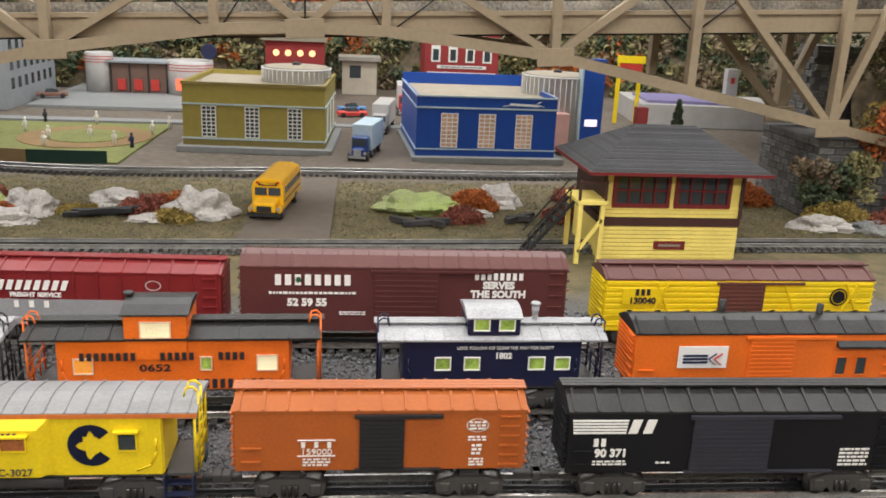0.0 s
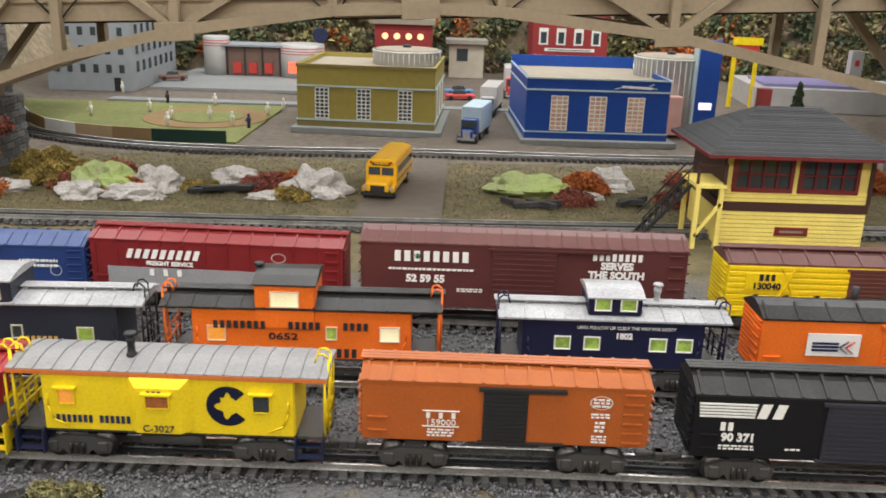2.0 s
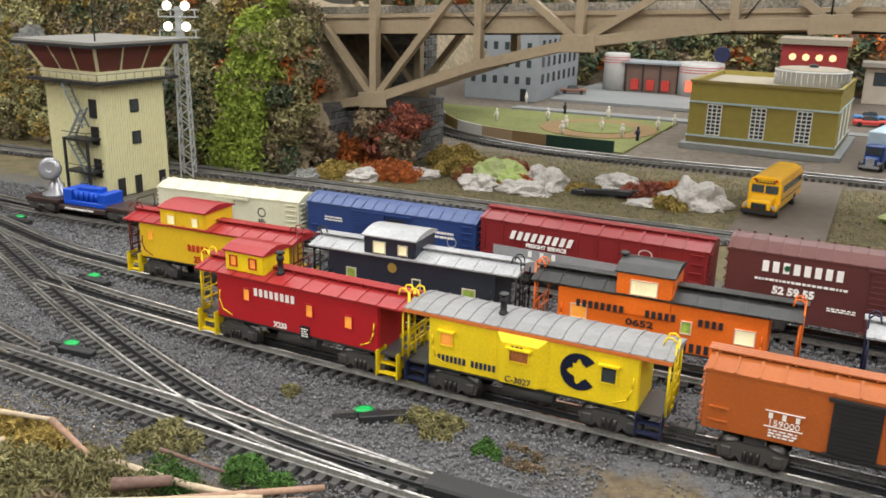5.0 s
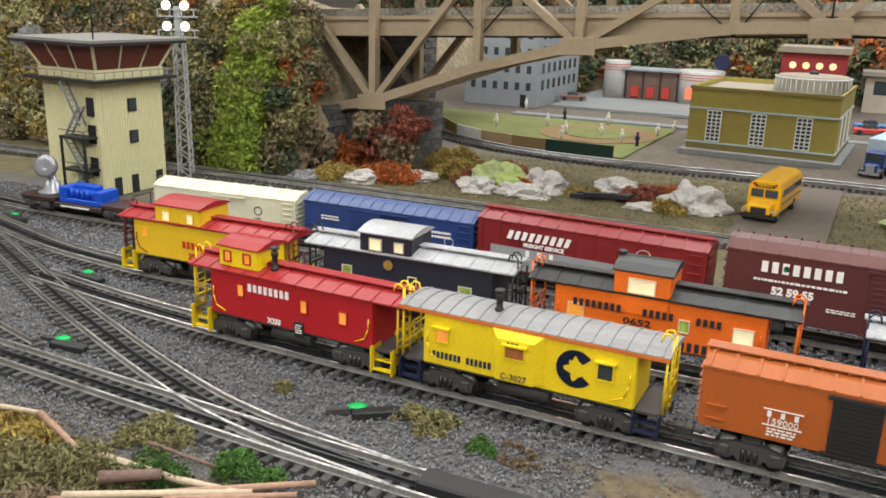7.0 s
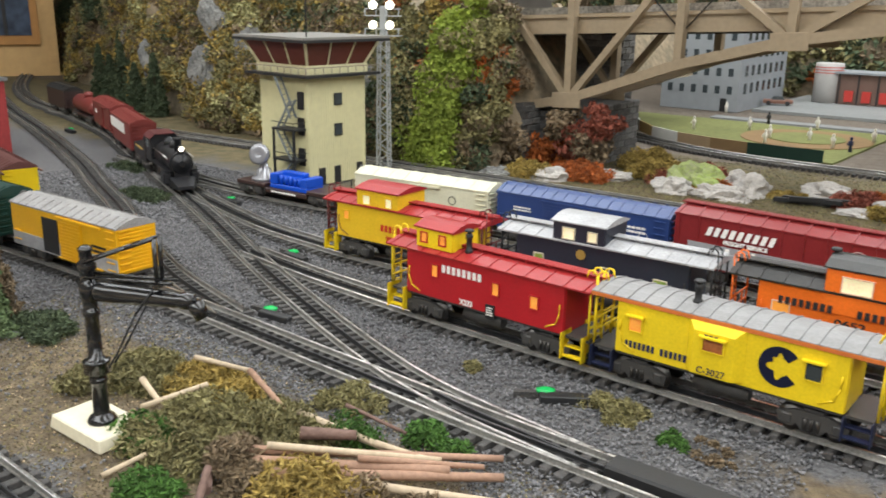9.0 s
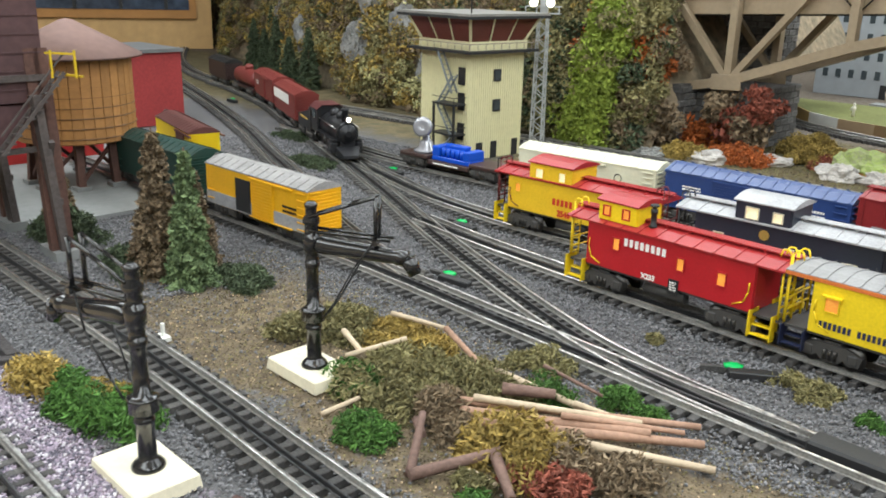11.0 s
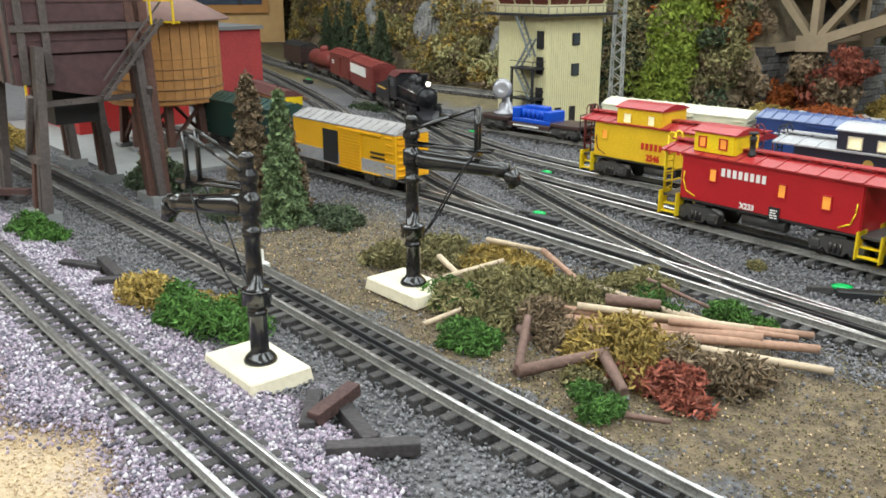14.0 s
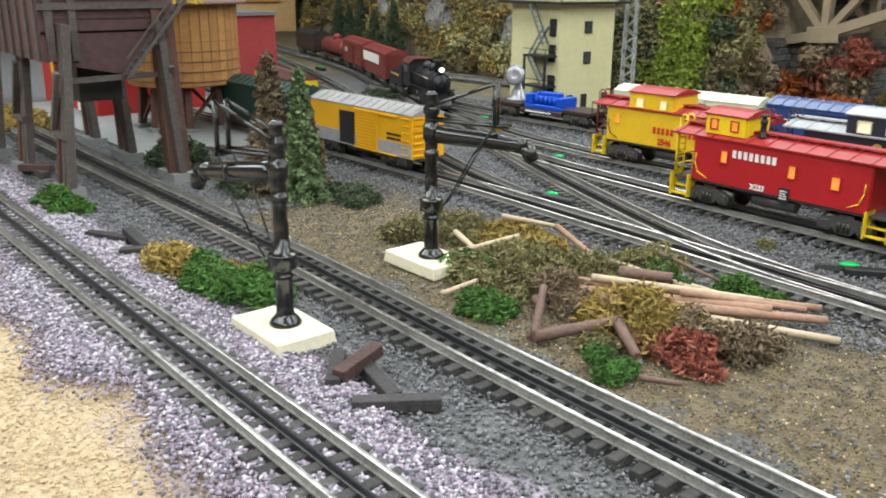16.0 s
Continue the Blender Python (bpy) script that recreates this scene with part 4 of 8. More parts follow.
sweep(bm, [(-W / 2 - 0.006, 0.0715), (-W / 2 - 0.006, 0.0735), (-W / 2, 0.078), (-W / 2, 0.0715)], 0.07, 0.14)
part("awning", bm, BLACK, car)

# siding 3
f3 = -0.031 - 0.0006
car = boxcar("boxcar", "cream refrigerator boxcar with a cream roof", "T3", -0.7, 0.25, 0.056, 0.05, 0.009, CREAM, CREAM, CREAM, (0.0, 0.03), ribs=9)
disc("railway_mark", BLACKINK, car, 0.062, -0.0287, 0.05, 0.007, 1.0, 0.0055)
bars("small_writing", BLACKINK, car, 0.062, -0.0287, 0.038, 0.012, 3)
car = boxcar("boxcar", "royal blue boxcar with a blue slatted roof", "T3", -0.425, 0.27, 0.056, 0.054, 0.01, BLUECAR, BLUEROOF, BLUECAR, (-0.03, 0.05), ribs=16, rung_mat=BLUECAR)
bars("small_writing", WHITEINK, car, 0.08, -0.0287, 0.055, 0.045, 2, 0.003, 0.006)
bars("small_writing", WHITEINK, car, -0.09, -0.0287, 0.055, 0.03, 2, 0.002, 0.004)
disc("railway_mark", WHITEINK, car, 0.1, -0.0287, 0.045, 0.007, 1.0, 0.006)
# Black plate on the solid side stands in for shade in an opening.
plate("open_door", BLACK, car, 0.012, -0.0286, 0.044, 0.03, 0.042)
car = boxcar("covered_hopper", "maroon ribbed covered hopper with grey lower side", "T3", -0.13, 0.3, 0.06, 0.066, 0.008, PACER, PACER, None, walk_mat=PACER, ribs=12, rib_sides=12, rung_mat=PACER)
plate("lower_side", PACEG, car, -0.03, -0.0308, 0.039, 0.2, 0.03, "grey painted lower side")
lettering("company_mark", "#########", 0.0115, WHITEINK, car, -0.062, -0.032, 0.071, 1.0, lean=0.35, bold=0.0005)
lettering("lettering", "FREIGHT SERVICE", 0.0052, WHITEINK, car, -0.055, -0.032, 0.0595, 1.0, bold=0.0003)
lettering("company_mark", "# # #", 0.008, WHITEINK, car, -0.06, -0.032, 0.0485, 1.2, bold=0.0003)
disc("railway_mark", WHITEINK, car, 0.075, -0.0322, 0.073, 0.006, 1.5, 0.005)
car = boxcar("boxcar", "brown boxcar with white lettering and a shiny roof", "T3", 0.23, 0.378, 0.062, 0.078, 0.012, TUSCAN, TUSROOF, TUSCAN, (0.0, 0.074), ribs=22, rung_mat=TUSCAN)
lettering("company_mark", "########", 0.0128, WHITEINK, car, -0.107, f3, 0.0835, 1.02, bold=0.0008)
bars("small_writing", WHITEINK, car, -0.107, f3, 0.0665, 0.1, 1, 0.0026)
lettering("lettering", "52 59 55", 0.0088, WHITEINK, car, -0.114, f3, 0.056, 1.05, bold=0.0006)
bars("small_writing", WHITEINK, car, -0.062, f3, 0.044, 0.03, 2)
disc("letter_fill", paint("green_ink", (0.02, 0.2, 0.08)), car, -0.1235, f3 - 0.0003, 0.0835, 0.0035)
for k, wd in enumerate(("########", "SERVES", "THE SOUTH")):
    lettering("lettering", wd, 0.0085, WHITEINK, car, 0.108, f3, 0.0895 - k * 0.011, 1.02, bold=0.0006)
car = boxcar("stock_car", "yellow slatted stock car with a brown roof and door", "T3", 0.638, 0.342, 0.06, 0.066, 0.01, STOCKY, BROWNROOF, paint("brown_door", (0.12, 0.05, 0.04)), (0.0, 0.058), walk_mat=BROWNROOF, ribs=12, rung_mat=STOCKY, slatted=True)
plate("number_board", STOCKY, car, -0.125, -0.0318, 0.066, 0.05, 0.02)
lettering("company_mark", "###", 0.008, BLACKINK, car, -0.125, -0.0328, 0.0715, 1.0, bold=0.0004)
lettering("lettering", "130040", 0.008, BLACKINK, car, -0.125, -0.0328, 0.0605, 1.0, bold=0.0004)
disc("railway_mark", BLACKINK, car, 0.125, -0.0326, 0.066, 0.0115)
disc("railway_mark", STOCKY, car, 0.125, -0.033, 0.066, 0.0095, 1.0, 0.0082)


# ---------- foliage, stones, gravel ----------
def leaf_cloud(centres, radii, per, size, seed, flat=0.8, broad=0.5):
    """Many small bent leaves round each centre; returns vertices and faces."""
    rng = np.random.default_rng(seed)
    c = np.repeat(np.asarray(centres, float), per, axis=0)
    r = np.repeat(np.asarray(radii, float), per)
    n = len(c)
    d = rng.normal(size=(n, 3))
    d /= np.linalg.norm(d, axis=1, keepdims=True)
    rad = r * rng.uniform(0.35, 1.08, n) ** 0.6
    p = c + d * rad[:, None] * np.array([1, 1, flat])
    a = rng.normal(size=(n, 3))
    a /= np.linalg.norm(a, axis=1, keepdims=True)
    b = np.cross(a, rng.normal(size=(n, 3)))
    b /= np.linalg.norm(b, axis=1, keepdims=True)
    s = size * rng.uniform(0.6, 1.6, n)[:, None]
    k = np.cross(a, b) * s * 0.4
    v = np.stack([p - a * s, p - b * s * broad + k, p + a * s, p + b * s * broad + k], 1).reshape(-1, 3)
    i = np.arange(n)[:, None] * 4
    return v, np.concatenate([i + np.array([[0, 1, 2]]), i + np.array([[0, 2, 3]])])


def leafmat(name, color, k=0.45):
    return material(name, color, 0.85, vary=0.3, scale=40, island=k)


L_GREEN = leafmat("bright_green_foam", (0.075, 0.16, 0.03))
L_OLIVE = leafmat("olive_foam", (0.23, 0.205, 0.09))
L_MUSTARD = leafmat("mustard_foam", (0.36, 0.26, 0.07))
L_RUST = leafmat("rust_foam", (0.42, 0.12, 0.03))
L_RED = leafmat("brick_red_foam", (0.28, 0.085, 0.055))
L_DARK = leafmat("dark_green_foam", (0.08, 0.105, 0.055))
L_MOSS = leafmat("lime_moss_foam", (0.27, 0.34, 0.05), 0.2)
L_HAY = leafmat("hay_yellow_foam", (0.4, 0.38, 0.18))
L_BROWN = leafmat("brown_foam", (0.21, 0.155, 0.095))
L_SPRUCE = leafmat("spruce_needles", (0.16, 0.22, 0.1))
L_TAN = leafmat("tan_fir_needles", (0.19, 0.14, 0.085))
BARK = material("brown_bark", (0.1, 0.065, 0.04), 0.85, vary=0.3, scale=120, bump=0.6)


def bush(x, y, w, d, h, mat, label, seed, leaf=0.0028, z=0.0, per=90, category="bush"):
    if len(label.split()) < 4:
        label += " on the turf"
    rng = np.random.default_rng(seed)
    n = max(5, int(w * d / 0.00012))
    cs = np.stack([x + rng.uniform(-w / 2, w / 2, n), y + rng.uniform(-d / 2, d / 2, n), np.zeros(n)], 1)
    e = 1 - np.minimum(1, ((cs[:, 0] - x) / (w / 2)) ** 2 + ((cs[:, 1] - y) / (d / 2)) ** 2) * 0.7
    cs[:, 2] = z + h * e * rng.uniform(0.25, 0.8, n)
    v, f = leaf_cloud(cs, np.full(n, min(0.016, 0.45 * h + 0.002)), int(per * 1.5), leaf * 1.1, seed, broad=0.24)
    v[:, 2] = np.maximum(v[:, 2], z - 0.001)
    return tagged(arrays("bush", v, f, mat), label, category)


ROCKW = material("white_painted_rock", (0.5, 0.47, 0.44), 0.85, vary=0.25, scale=50, bump=0.8, bump_scale=180)
ROCKG = material("grey_rock", (0.24, 0.24, 0.23), 0.9, vary=0.5, scale=60, bump=0.9, bump_scale=120)
ROCKM = material("mossy_rock", (0.27, 0.36, 0.08), 0.9, vary=0.4, scale=50, bump=0.8, bump_scale=200, tone=(0.3, 0.29, 0.2))


def rock(x, y, w, d, h, mat, label, seed, rz=0):
    bm = bmesh.new()
    bmesh.ops.create_icosphere(bm, subdivisions=4, radius=0.5)
    off = Vector((seed * 3.1, seed * 1.7, 0))
    for v in bm.verts:
        n = v.co.normalized()
        k = 1 + 0.55 * noise.noise(n * 1.7 + off) + 0.22 * noise.noise(n * 4.3 + off) + 0.1 * abs(noise.noise(n * 11 + off))
        co = n * 0.5 * k
        co.z = max(co.z, -0.12)
        v.co = Vector((co.x * w, co.y * d, (co.z + 0.12) * h / 0.62))
    ob = part("rock", bm, mat)
    ob.matrix_basis = pose(x, y, -0.002, 0, 0, rz)
    return tagged(ob, label, "rock")


def gravel(name, label, x0, x1, y0, y1, count, size, mat, seed, keep=None, z=0.0):
    rng = np.random.default_rng(seed)
    x, y = rng.uniform(x0, x1, count), rng.uniform(y0, y1, count)
    if keep is not None:
        ok = keep(x, y, rng)
        x, y = x[ok], y[ok]
    n = len(x)
    base = np.array([(1, 0, 0), (-1, 0, 0), (0, 1, 0), (0, -1, 0), (0, 0, 1), (0, 0, -1)], float)
    v = base[None] * rng.uniform(0.55, 1.3, (n, 6, 1)) * (size * rng.uniform(0.5, 1.25, n))[:, None, None]
    q = rng.normal(size=(n, 3, 3))
    u, _, w = np.linalg.svd(q)
    v = np.einsum("nij,njk->nik", v, u @ w)
    v += np.stack([x, y, z + size * rng.uniform(-0.1, 0.75, n)], 1)[:, None]
    f = np.array([(4, 0, 2), (4, 2, 1), (4, 1, 3), (4, 3, 0), (5, 2, 0), (5, 1, 2), (5, 3, 1), (5, 0, 3)])
    faces = (f[None] + (np.arange(n) * 6)[:, None, None]).reshape(-1, 3)
    return tagged(arrays(name, v.reshape(-1, 3), faces, mat), label, "gravel", kind="stuff")


G_GREY = material("grey_ballast_stone", (0.165, 0.162, 0.168), 0.85, vary=0.2, scale=200, island=0.5)
G_PURPLE = material("mauve_gravel_stone", (0.3, 0.25, 0.305), 0.8, vary=0.2, scale=200, island=0.5)
G_PALE = material("white_gravel_stone", (0.55, 0.52, 0.55), 0.7, vary=0.2, scale=200, island=0.25)
G_SLATE = material("slate_gravel_stone", (0.13, 0.12, 0.15), 0.8, vary=0.2, scale=200, island=0.4)
G_SAND = material("sand_grain", (0.55, 0.42, 0.26), 0.9, vary=0.2, scale=200, island=0.3)
G_SOIL = material("soil_crumb", (0.13, 0.1, 0.062), 0.95, vary=0.3, scale=200, island=0.55)

LINES = []
for k in TRACKS:
    q = sorted((p.x, p.y) for p in smooth_path(TRACKS[k], 0.02))
    LINES.append((np.array([p[0] for p in q]), np.array([p[1] for p in q])))


def off_track(x, y, rng):
    """Stones lie between the ties too: keep them off the rails."""
    out = np.ones(len(x), bool)
    for lx, ly in LINES:
        c = np.interp(x, lx, ly)
        slope = (np.interp(x + 0.02, lx, ly) - np.interp(x - 0.02, lx, ly)) / 0.04
        d = np.abs(y - c) / np.sqrt(1 + slope ** 2)
        inside = (x > lx[0]) & (x < lx[-1])
        out &= ~(inside & ((np.abs(d - 0.0166) < 0.004) | (d < 0.0035)))
    return out


def wobble(x, y):
    return 0.014 * np.sin(x * 17 + 1) + 0.01 * np.sin(x * 41 + y * 30)


def ballast_zone(x, y, rng):
    w = wobble(x, y)
    soil = (y > -0.43 + 0.5 * w) & (y < -0.22 + w) & (x > -0.76)
    patch = (y > -0.12 + w) & (y < -0.02 + w) & (x > 0.0)
    return off_track(x, y, rng) & ~((soil | patch) & (rng.uniform(size=len(x)) < 0.92))


gravel("ballast", "grey crushed-stone ballast round the tracks", -1.5, 0.75, -0.57, 0.1, 140000, 0.0017, G_GREY, 1, ballast_zone, 0.0005)
def bed_zone(x, y, rng):
    """Between and beside the ties, up to their tops."""
    near = np.zeros(len(x), bool)
    for lx, ly in LINES:
        near |= (np.abs(y - np.interp(x, lx, ly, left=9, right=9)) < 0.034)
    return near & off_track(x, y, rng)


gravel("track_bed", "grey ballast packed between the ties", -1.6, 0.9, -0.52, 0.42, 150000, 0.0016, G_GREY, 31, bed_zone, 0.0022)
gravel("track_bed", "grey ballast packed between the ties", -1.2, 1.3, 0.6, 0.84, 26000, 0.0021, G_GREY, 32, bed_zone, 0.0018)
gravel("ballast", "grey crushed-stone ballast between the sidings", -1.6, 0.9, 0.1, 0.46, 40000, 0.0024, G_GREY, 2, off_track)
def mauve_zone(x, y, rng):
    """Packed under the track, thinning out over the sand."""
    edge = -0.672 + wobble(x, y) + 0.014 * rng.normal(size=len(x))
    return off_track(x, y, rng) & (y > edge) & (y < -0.563 + 0.4 * wobble(x, y) + 0.004 * rng.normal(size=len(x)))


def turf_zone(x, y, rng):
    """The turf, but for the road across it."""
    return off_track(x, y, rng) & ~((x > -0.03 + 0.06 * (y - 0.8)) & (x < 0.14 + 0.03 * (y - 0.8)))


gravel("mauve_gravel", "pale mauve gravel under the front track", -1.3, 0.2, -0.71, -0.55, 125000, 0.0016, G_PURPLE, 3, mauve_zone, 0.0036)
gravel("mauve_gravel", "white stones in the mauve gravel", -1.3, 0.2, -0.71, -0.56, 13000, 0.0016, G_PALE, 33, mauve_zone, 0.0044)
gravel("mauve_gravel", "dark stones in the mauve gravel", -1.3, 0.2, -0.7, -0.56, 26000, 0.0016, G_SLATE, 4, mauve_zone, 0.0042)
gravel("sand_grains", "tan sand at the layout's edge", -1.0, 0.1, -0.8, -0.66, 26000, 0.0009, G_SAND, 5)
gravel("soil_crumbs", "brown soil crumbs and dry turf", -0.8, 0.3, -0.44, -0.2, 30000, 0.0008, G_SOIL, 6, off_track)
gravel("soil_grit", "pale grit strewn on the soil", -0.8, 0.3, -0.44, -0.2, 2500, 0.0009, G_SAND, 36, off_track)
gravel("soil_crumbs", "brown soil crumbs and dry turf", -1.0, 1.2, 0.8, 1.3, 16000, 0.0014, G_SOIL, 7, turf_zone)
gravel("turf_tufts", "dry olive turf fibres on the soil", -0.8, 0.3, -0.44, -0.2, 9000, 0.0009, L_OLIVE, 8, off_track)
gravel("turf_tufts", "dry olive turf fibres between the rocks", -1.1, 1.3, 0.79, 1.29, 22000, 0.0014, L_OLIVE, 9, turf_zone)


def slab(name, pts, z0, z1, mat):
    """A flat polygon with thickness."""
    bm = bmesh.new()
    lo = [bm.verts.new((x, y, z0)) for x, y in pts]
    hi = [bm.verts.new((x, y, z1)) for x, y in pts]
    n = len(pts)
    for k in range(n):
        bm.faces.new((lo[k], lo[(k + 1) % n], hi[(k + 1) % n], hi[k]))
    bm.faces.new(hi), bm.faces.new(list(reversed(lo)))
    return part(name, bm, mat)


# ---------- road, bus, rocks on the turf ----------
ROADMAT = material("brown_grey_road", (0.125, 0.1, 0.078), 0.8, vary=0.15, scale=12, bump=0.2)
tagged(slab("road", [(-0.02, 0.79), (0.137, 0.79), (0.152, 1.31), (0.01, 1.31)], -0.01, 0.0045, ROADMAT), "plain brown-grey road across the turf", "road", kind="structure")
tagged(slab("road", [(0.1, 1.41), (0.36, 1.41), (0.5, 3.1), (0.12, 3.1)], -0.01, 0.003, ROADMAT), "brown-grey street between the buildings", "road", kind="structure")

BUSY = paint("school_bus_yellow", (0.8, 0.42, 0.01), 0.3, coat=0.3)


def wheels(root, spots, r, w):
    for x, y in spots:
        bm = bmesh.new()
        lathe(bm, [(r * 0.5, 0), (r, 0.0005), (r, w - 0.0005), (r * 0.5, w)], 16, pose(x - w / 2, y, r, 0, 90, 0))
        wh = part("wheel", bm, BLACK, root)
        bm = bmesh.new()
        lathe(bm, [(r * 0.5, -0.0004), (r * 0.45, w + 0.0004)], 12, pose(x - w / 2, y, r, 0, 90, 0))
        part("rim", bm, STEEL, wh)


def school_bus(m):
    root = thing("school_bus", "yellow school bus standing on the road", "bus", m)
    bm = bmesh.new()
    prof = [(-0.0265, 0.012), (-0.0265, 0.05), (-0.023, 0.059), (-0.012, 0.0635), (0.012, 0.0635), (0.023, 0.059), (0.0265, 0.05), (0.0265, 0.012)]
    a = [bm.verts.new((y, 0.03, z)) for y, z in prof]
    b = [bm.verts.new((y, 0.185, z)) for y, z in prof]
    for k in range(8):
        bm.faces.new((a[k], a[(k + 1) % 8], b[(k + 1) % 8], b[k]))
    bm.faces.new(list(reversed(a))), bm.faces.new(b)
    part("body", bm, BUSY, root, bevel=0.0015)
    bm = bmesh.new()
    box(bm, -0.0185, 0.0185, 0.0, 0.031, 0.013, 0.033)
    for v in bm.verts:
        if v.co.y < 0.01 and v.co.z > 0.03:
            v.co.z -= 0.004
    part("hood", bm, BUSY, root, bevel=0.002)
    for s in (-1, 1):
        bm = bmesh.new()
        box(bm, s * 0.0235 - 0.004, s * 0.0235 + 0.004, 0.004, 0.03, 0.012, 0.022)
        fd = part("fender", bm, BUSY, root, bevel=0.002)
        bm = bmesh.new()
        rod(bm, (s * 0.0222, 0.004, 0.0195), (s * 0.0222, 0.0026, 0.0195), 0.003, 12)
        part("headlight", bm, SILVER, fd)
    for nm, mt, b in (("windshield", GLASSDARK, (-0.021, 0.021, 0.0288, 0.031, 0.036, 0.049)), ("grille", BLACK, (-0.012, 0.012, -0.001, 0.001, 0.015, 0.0245)),
                      ("bumper", BLACK, (-0.027, 0.027, -0.005, -0.001, 0.008, 0.0135)), ("sign_board", BLACK, (-0.015, 0.015, 0.0285, 0.031, 0.0525, 0.0572)), ("rub_rail", BLACK, (-0.0272, 0.0272, 0.035, 0.18, 0.0255, 0.027)), ("windshield_post", BUSY, (-0.001, 0.001, 0.0282, 0.03, 0.036, 0.049))):
        bm = bmesh.new()
        box(bm, *b)
        part(nm, bm, mt, root)
    bars("small_writing", BUSY, root, 0.0, 0.0283, 0.0542, 0.024, 1, 0.0024)
    for s in (-1, 1):
        for k in range(8):
            bm = bmesh.new()
            box(bm, s * 0.0266 - 0.0006, s * 0.0266 + 0.0006, 0.042 + k * 0.017, 0.055 + k * 0.017, 0.038, 0.049)
            part("side_window", bm, GLASSDARK, root)
        for z in (0.0575,):
            bm = bmesh.new()
            rod(bm, (s * 0.017, 0.029, z), (s * 0.017, 0.0275, z), 0.0022, 10)
            part("warning_lamp", bm, paint("red_lens", (0.5, 0.02, 0.02), 0.2), root)
    wheels(root, [(-0.0235, 0.018), (0.0235, 0.018), (-0.0235, 0.135), (0.0235, 0.135)], 0.0105, 0.008)
    return root


school_bus(pose(0.018, 0.915, 0.0045, 0, 0, -8) @ Matrix.Scale(1.12, 4))

for k, (x, y, w, d, h, mt, lb) in enumerate((
        (-0.52, 0.9, 0.085, 0.06, 0.03, ROCKW, "pale rock among autumn bushes"), (-0.5, 0.955, 0.11, 0.09, 0.05, ROCKM, "moss-green rock on the turf"),
        (-0.405, 0.97, 0.085, 0.06, 0.042, ROCKW, "pale grey rock beside rusty bushes"), (-0.43, 0.9, 0.1, 0.045, 0.03, ROCKW, "low pale pink rock on the turf"),
        (-0.275, 1.055, 0.09, 0.05, 0.026, ROCKW, "broken white rock with jagged top"), (-0.105, 0.965, 0.12, 0.08, 0.052, ROCKW, "large pale cracked rock"),
        (-0.175, 0.925, 0.085, 0.03, 0.015, ROCKW, "low white rock slab"), (0.305, 1.02, 0.16, 0.09, 0.04, ROCKM, "flat mossy lime-green rock"),
        (0.475, 1.08, 0.1, 0.06, 0.038, ROCKW, "pale rock behind an orange bush"), (0.425, 0.99, 0.05, 0.03, 0.014, ROCKW, "small white stone on the turf"),
        (0.68, 1.1, 0.07, 0.05, 0.025, ROCKG, "grey lichen rock on the turf"), (1.1, 1.19, 0.07, 0.04, 0.022, ROCKW, "pale stone by the stone pier"),
        (1.1, 0.92, 0.1, 0.05, 0.03, ROCKW, "pale rock near the stone pier"), (1.2, 0.9, 0.09, 0.05, 0.022, ROCKG, "low grey rock on the turf"),
        (-0.77, 0.84, 0.08, 0.05, 0.025, ROCKW, "pale stone at the hill's foot"), (-0.68, 0.93, 0.09, 0.05, 0.022, ROCKW, "pale stone at the hill's foot"),
        (-0.88, 0.8, 0.06, 0.04, 0.02, ROCKG, "grey stone at the hill's foot"), (-0.6, 1.02, 0.08, 0.05, 0.024, ROCKG, "grey stone near the pier"))):
    rock(x, y, w, d, h, mt, lb, k + 1, rz=k * 37 % 40 - 20)
for k, (x, y, w, d, h, mt, lb) in enumerate((
        (-0.455, 0.945, 0.09, 0.05, 0.028, L_RUST, "rusty orange lichen bush"), (-0.56, 0.97, 0.07, 0.05, 0.03, L_RED, "brick-red lichen bush"), (-0.33, 0.99, 0.05, 0.04, 0.014, L_MUSTARD, "low mustard tuft"),
        (-0.2, 0.99, 0.085, 0.06, 0.034, L_RED, "brick-red lichen bush by a rock"), (-0.16, 1.02, 0.1, 0.05, 0.034, L_RUST, "rusty orange bush"), (-0.145, 0.925, 0.06, 0.035, 0.024, L_MUSTARD, "mustard lichen bush"),
        (0.42, 1.05, 0.085, 0.055, 0.042, L_RUST, "rusty orange bush by a rock"), (0.385, 0.95, 0.065, 0.045, 0.03, L_RED, "brick-red lichen bush"), (0.6, 0.97, 0.075, 0.05, 0.03, L_RED, "brick-red bush near the signal tower"),
        (0.66, 1.14, 0.08, 0.05, 0.03, L_RED, "dull red bush"), (1.04, 1.13, 0.1, 0.07, 0.05, L_RUST, "rusty bush by the stone pier"), (1.15, 0.95, 0.12, 0.07, 0.06, L_MUSTARD, "mustard bush by the stone pier"), (1.26, 0.93, 0.1, 0.08, 0.04, L_RED, "brick-red bush"),
        (-0.73, 0.89, 0.12, 0.07, 0.045, L_RUST, "rusty bush at the hill's foot"), (-0.6, 0.98, 0.1, 0.06, 0.05, L_MUSTARD, "mustard bush near the pier"), (-0.82, 0.84, 0.09, 0.06, 0.04, L_MUSTARD, "mustard bush at the hill's foot"), (-0.66, 1.08, 0.12, 0.07, 0.06, L_MUSTARD, "golden bush near the pier"), (-0.52, 1.06, 0.07, 0.05, 0.035, L_RED, "dull red bush"))):
    bush(x, y, w, d, h, mt, lb, 50 + k, leaf=0.0036)
bm = bmesh.new()
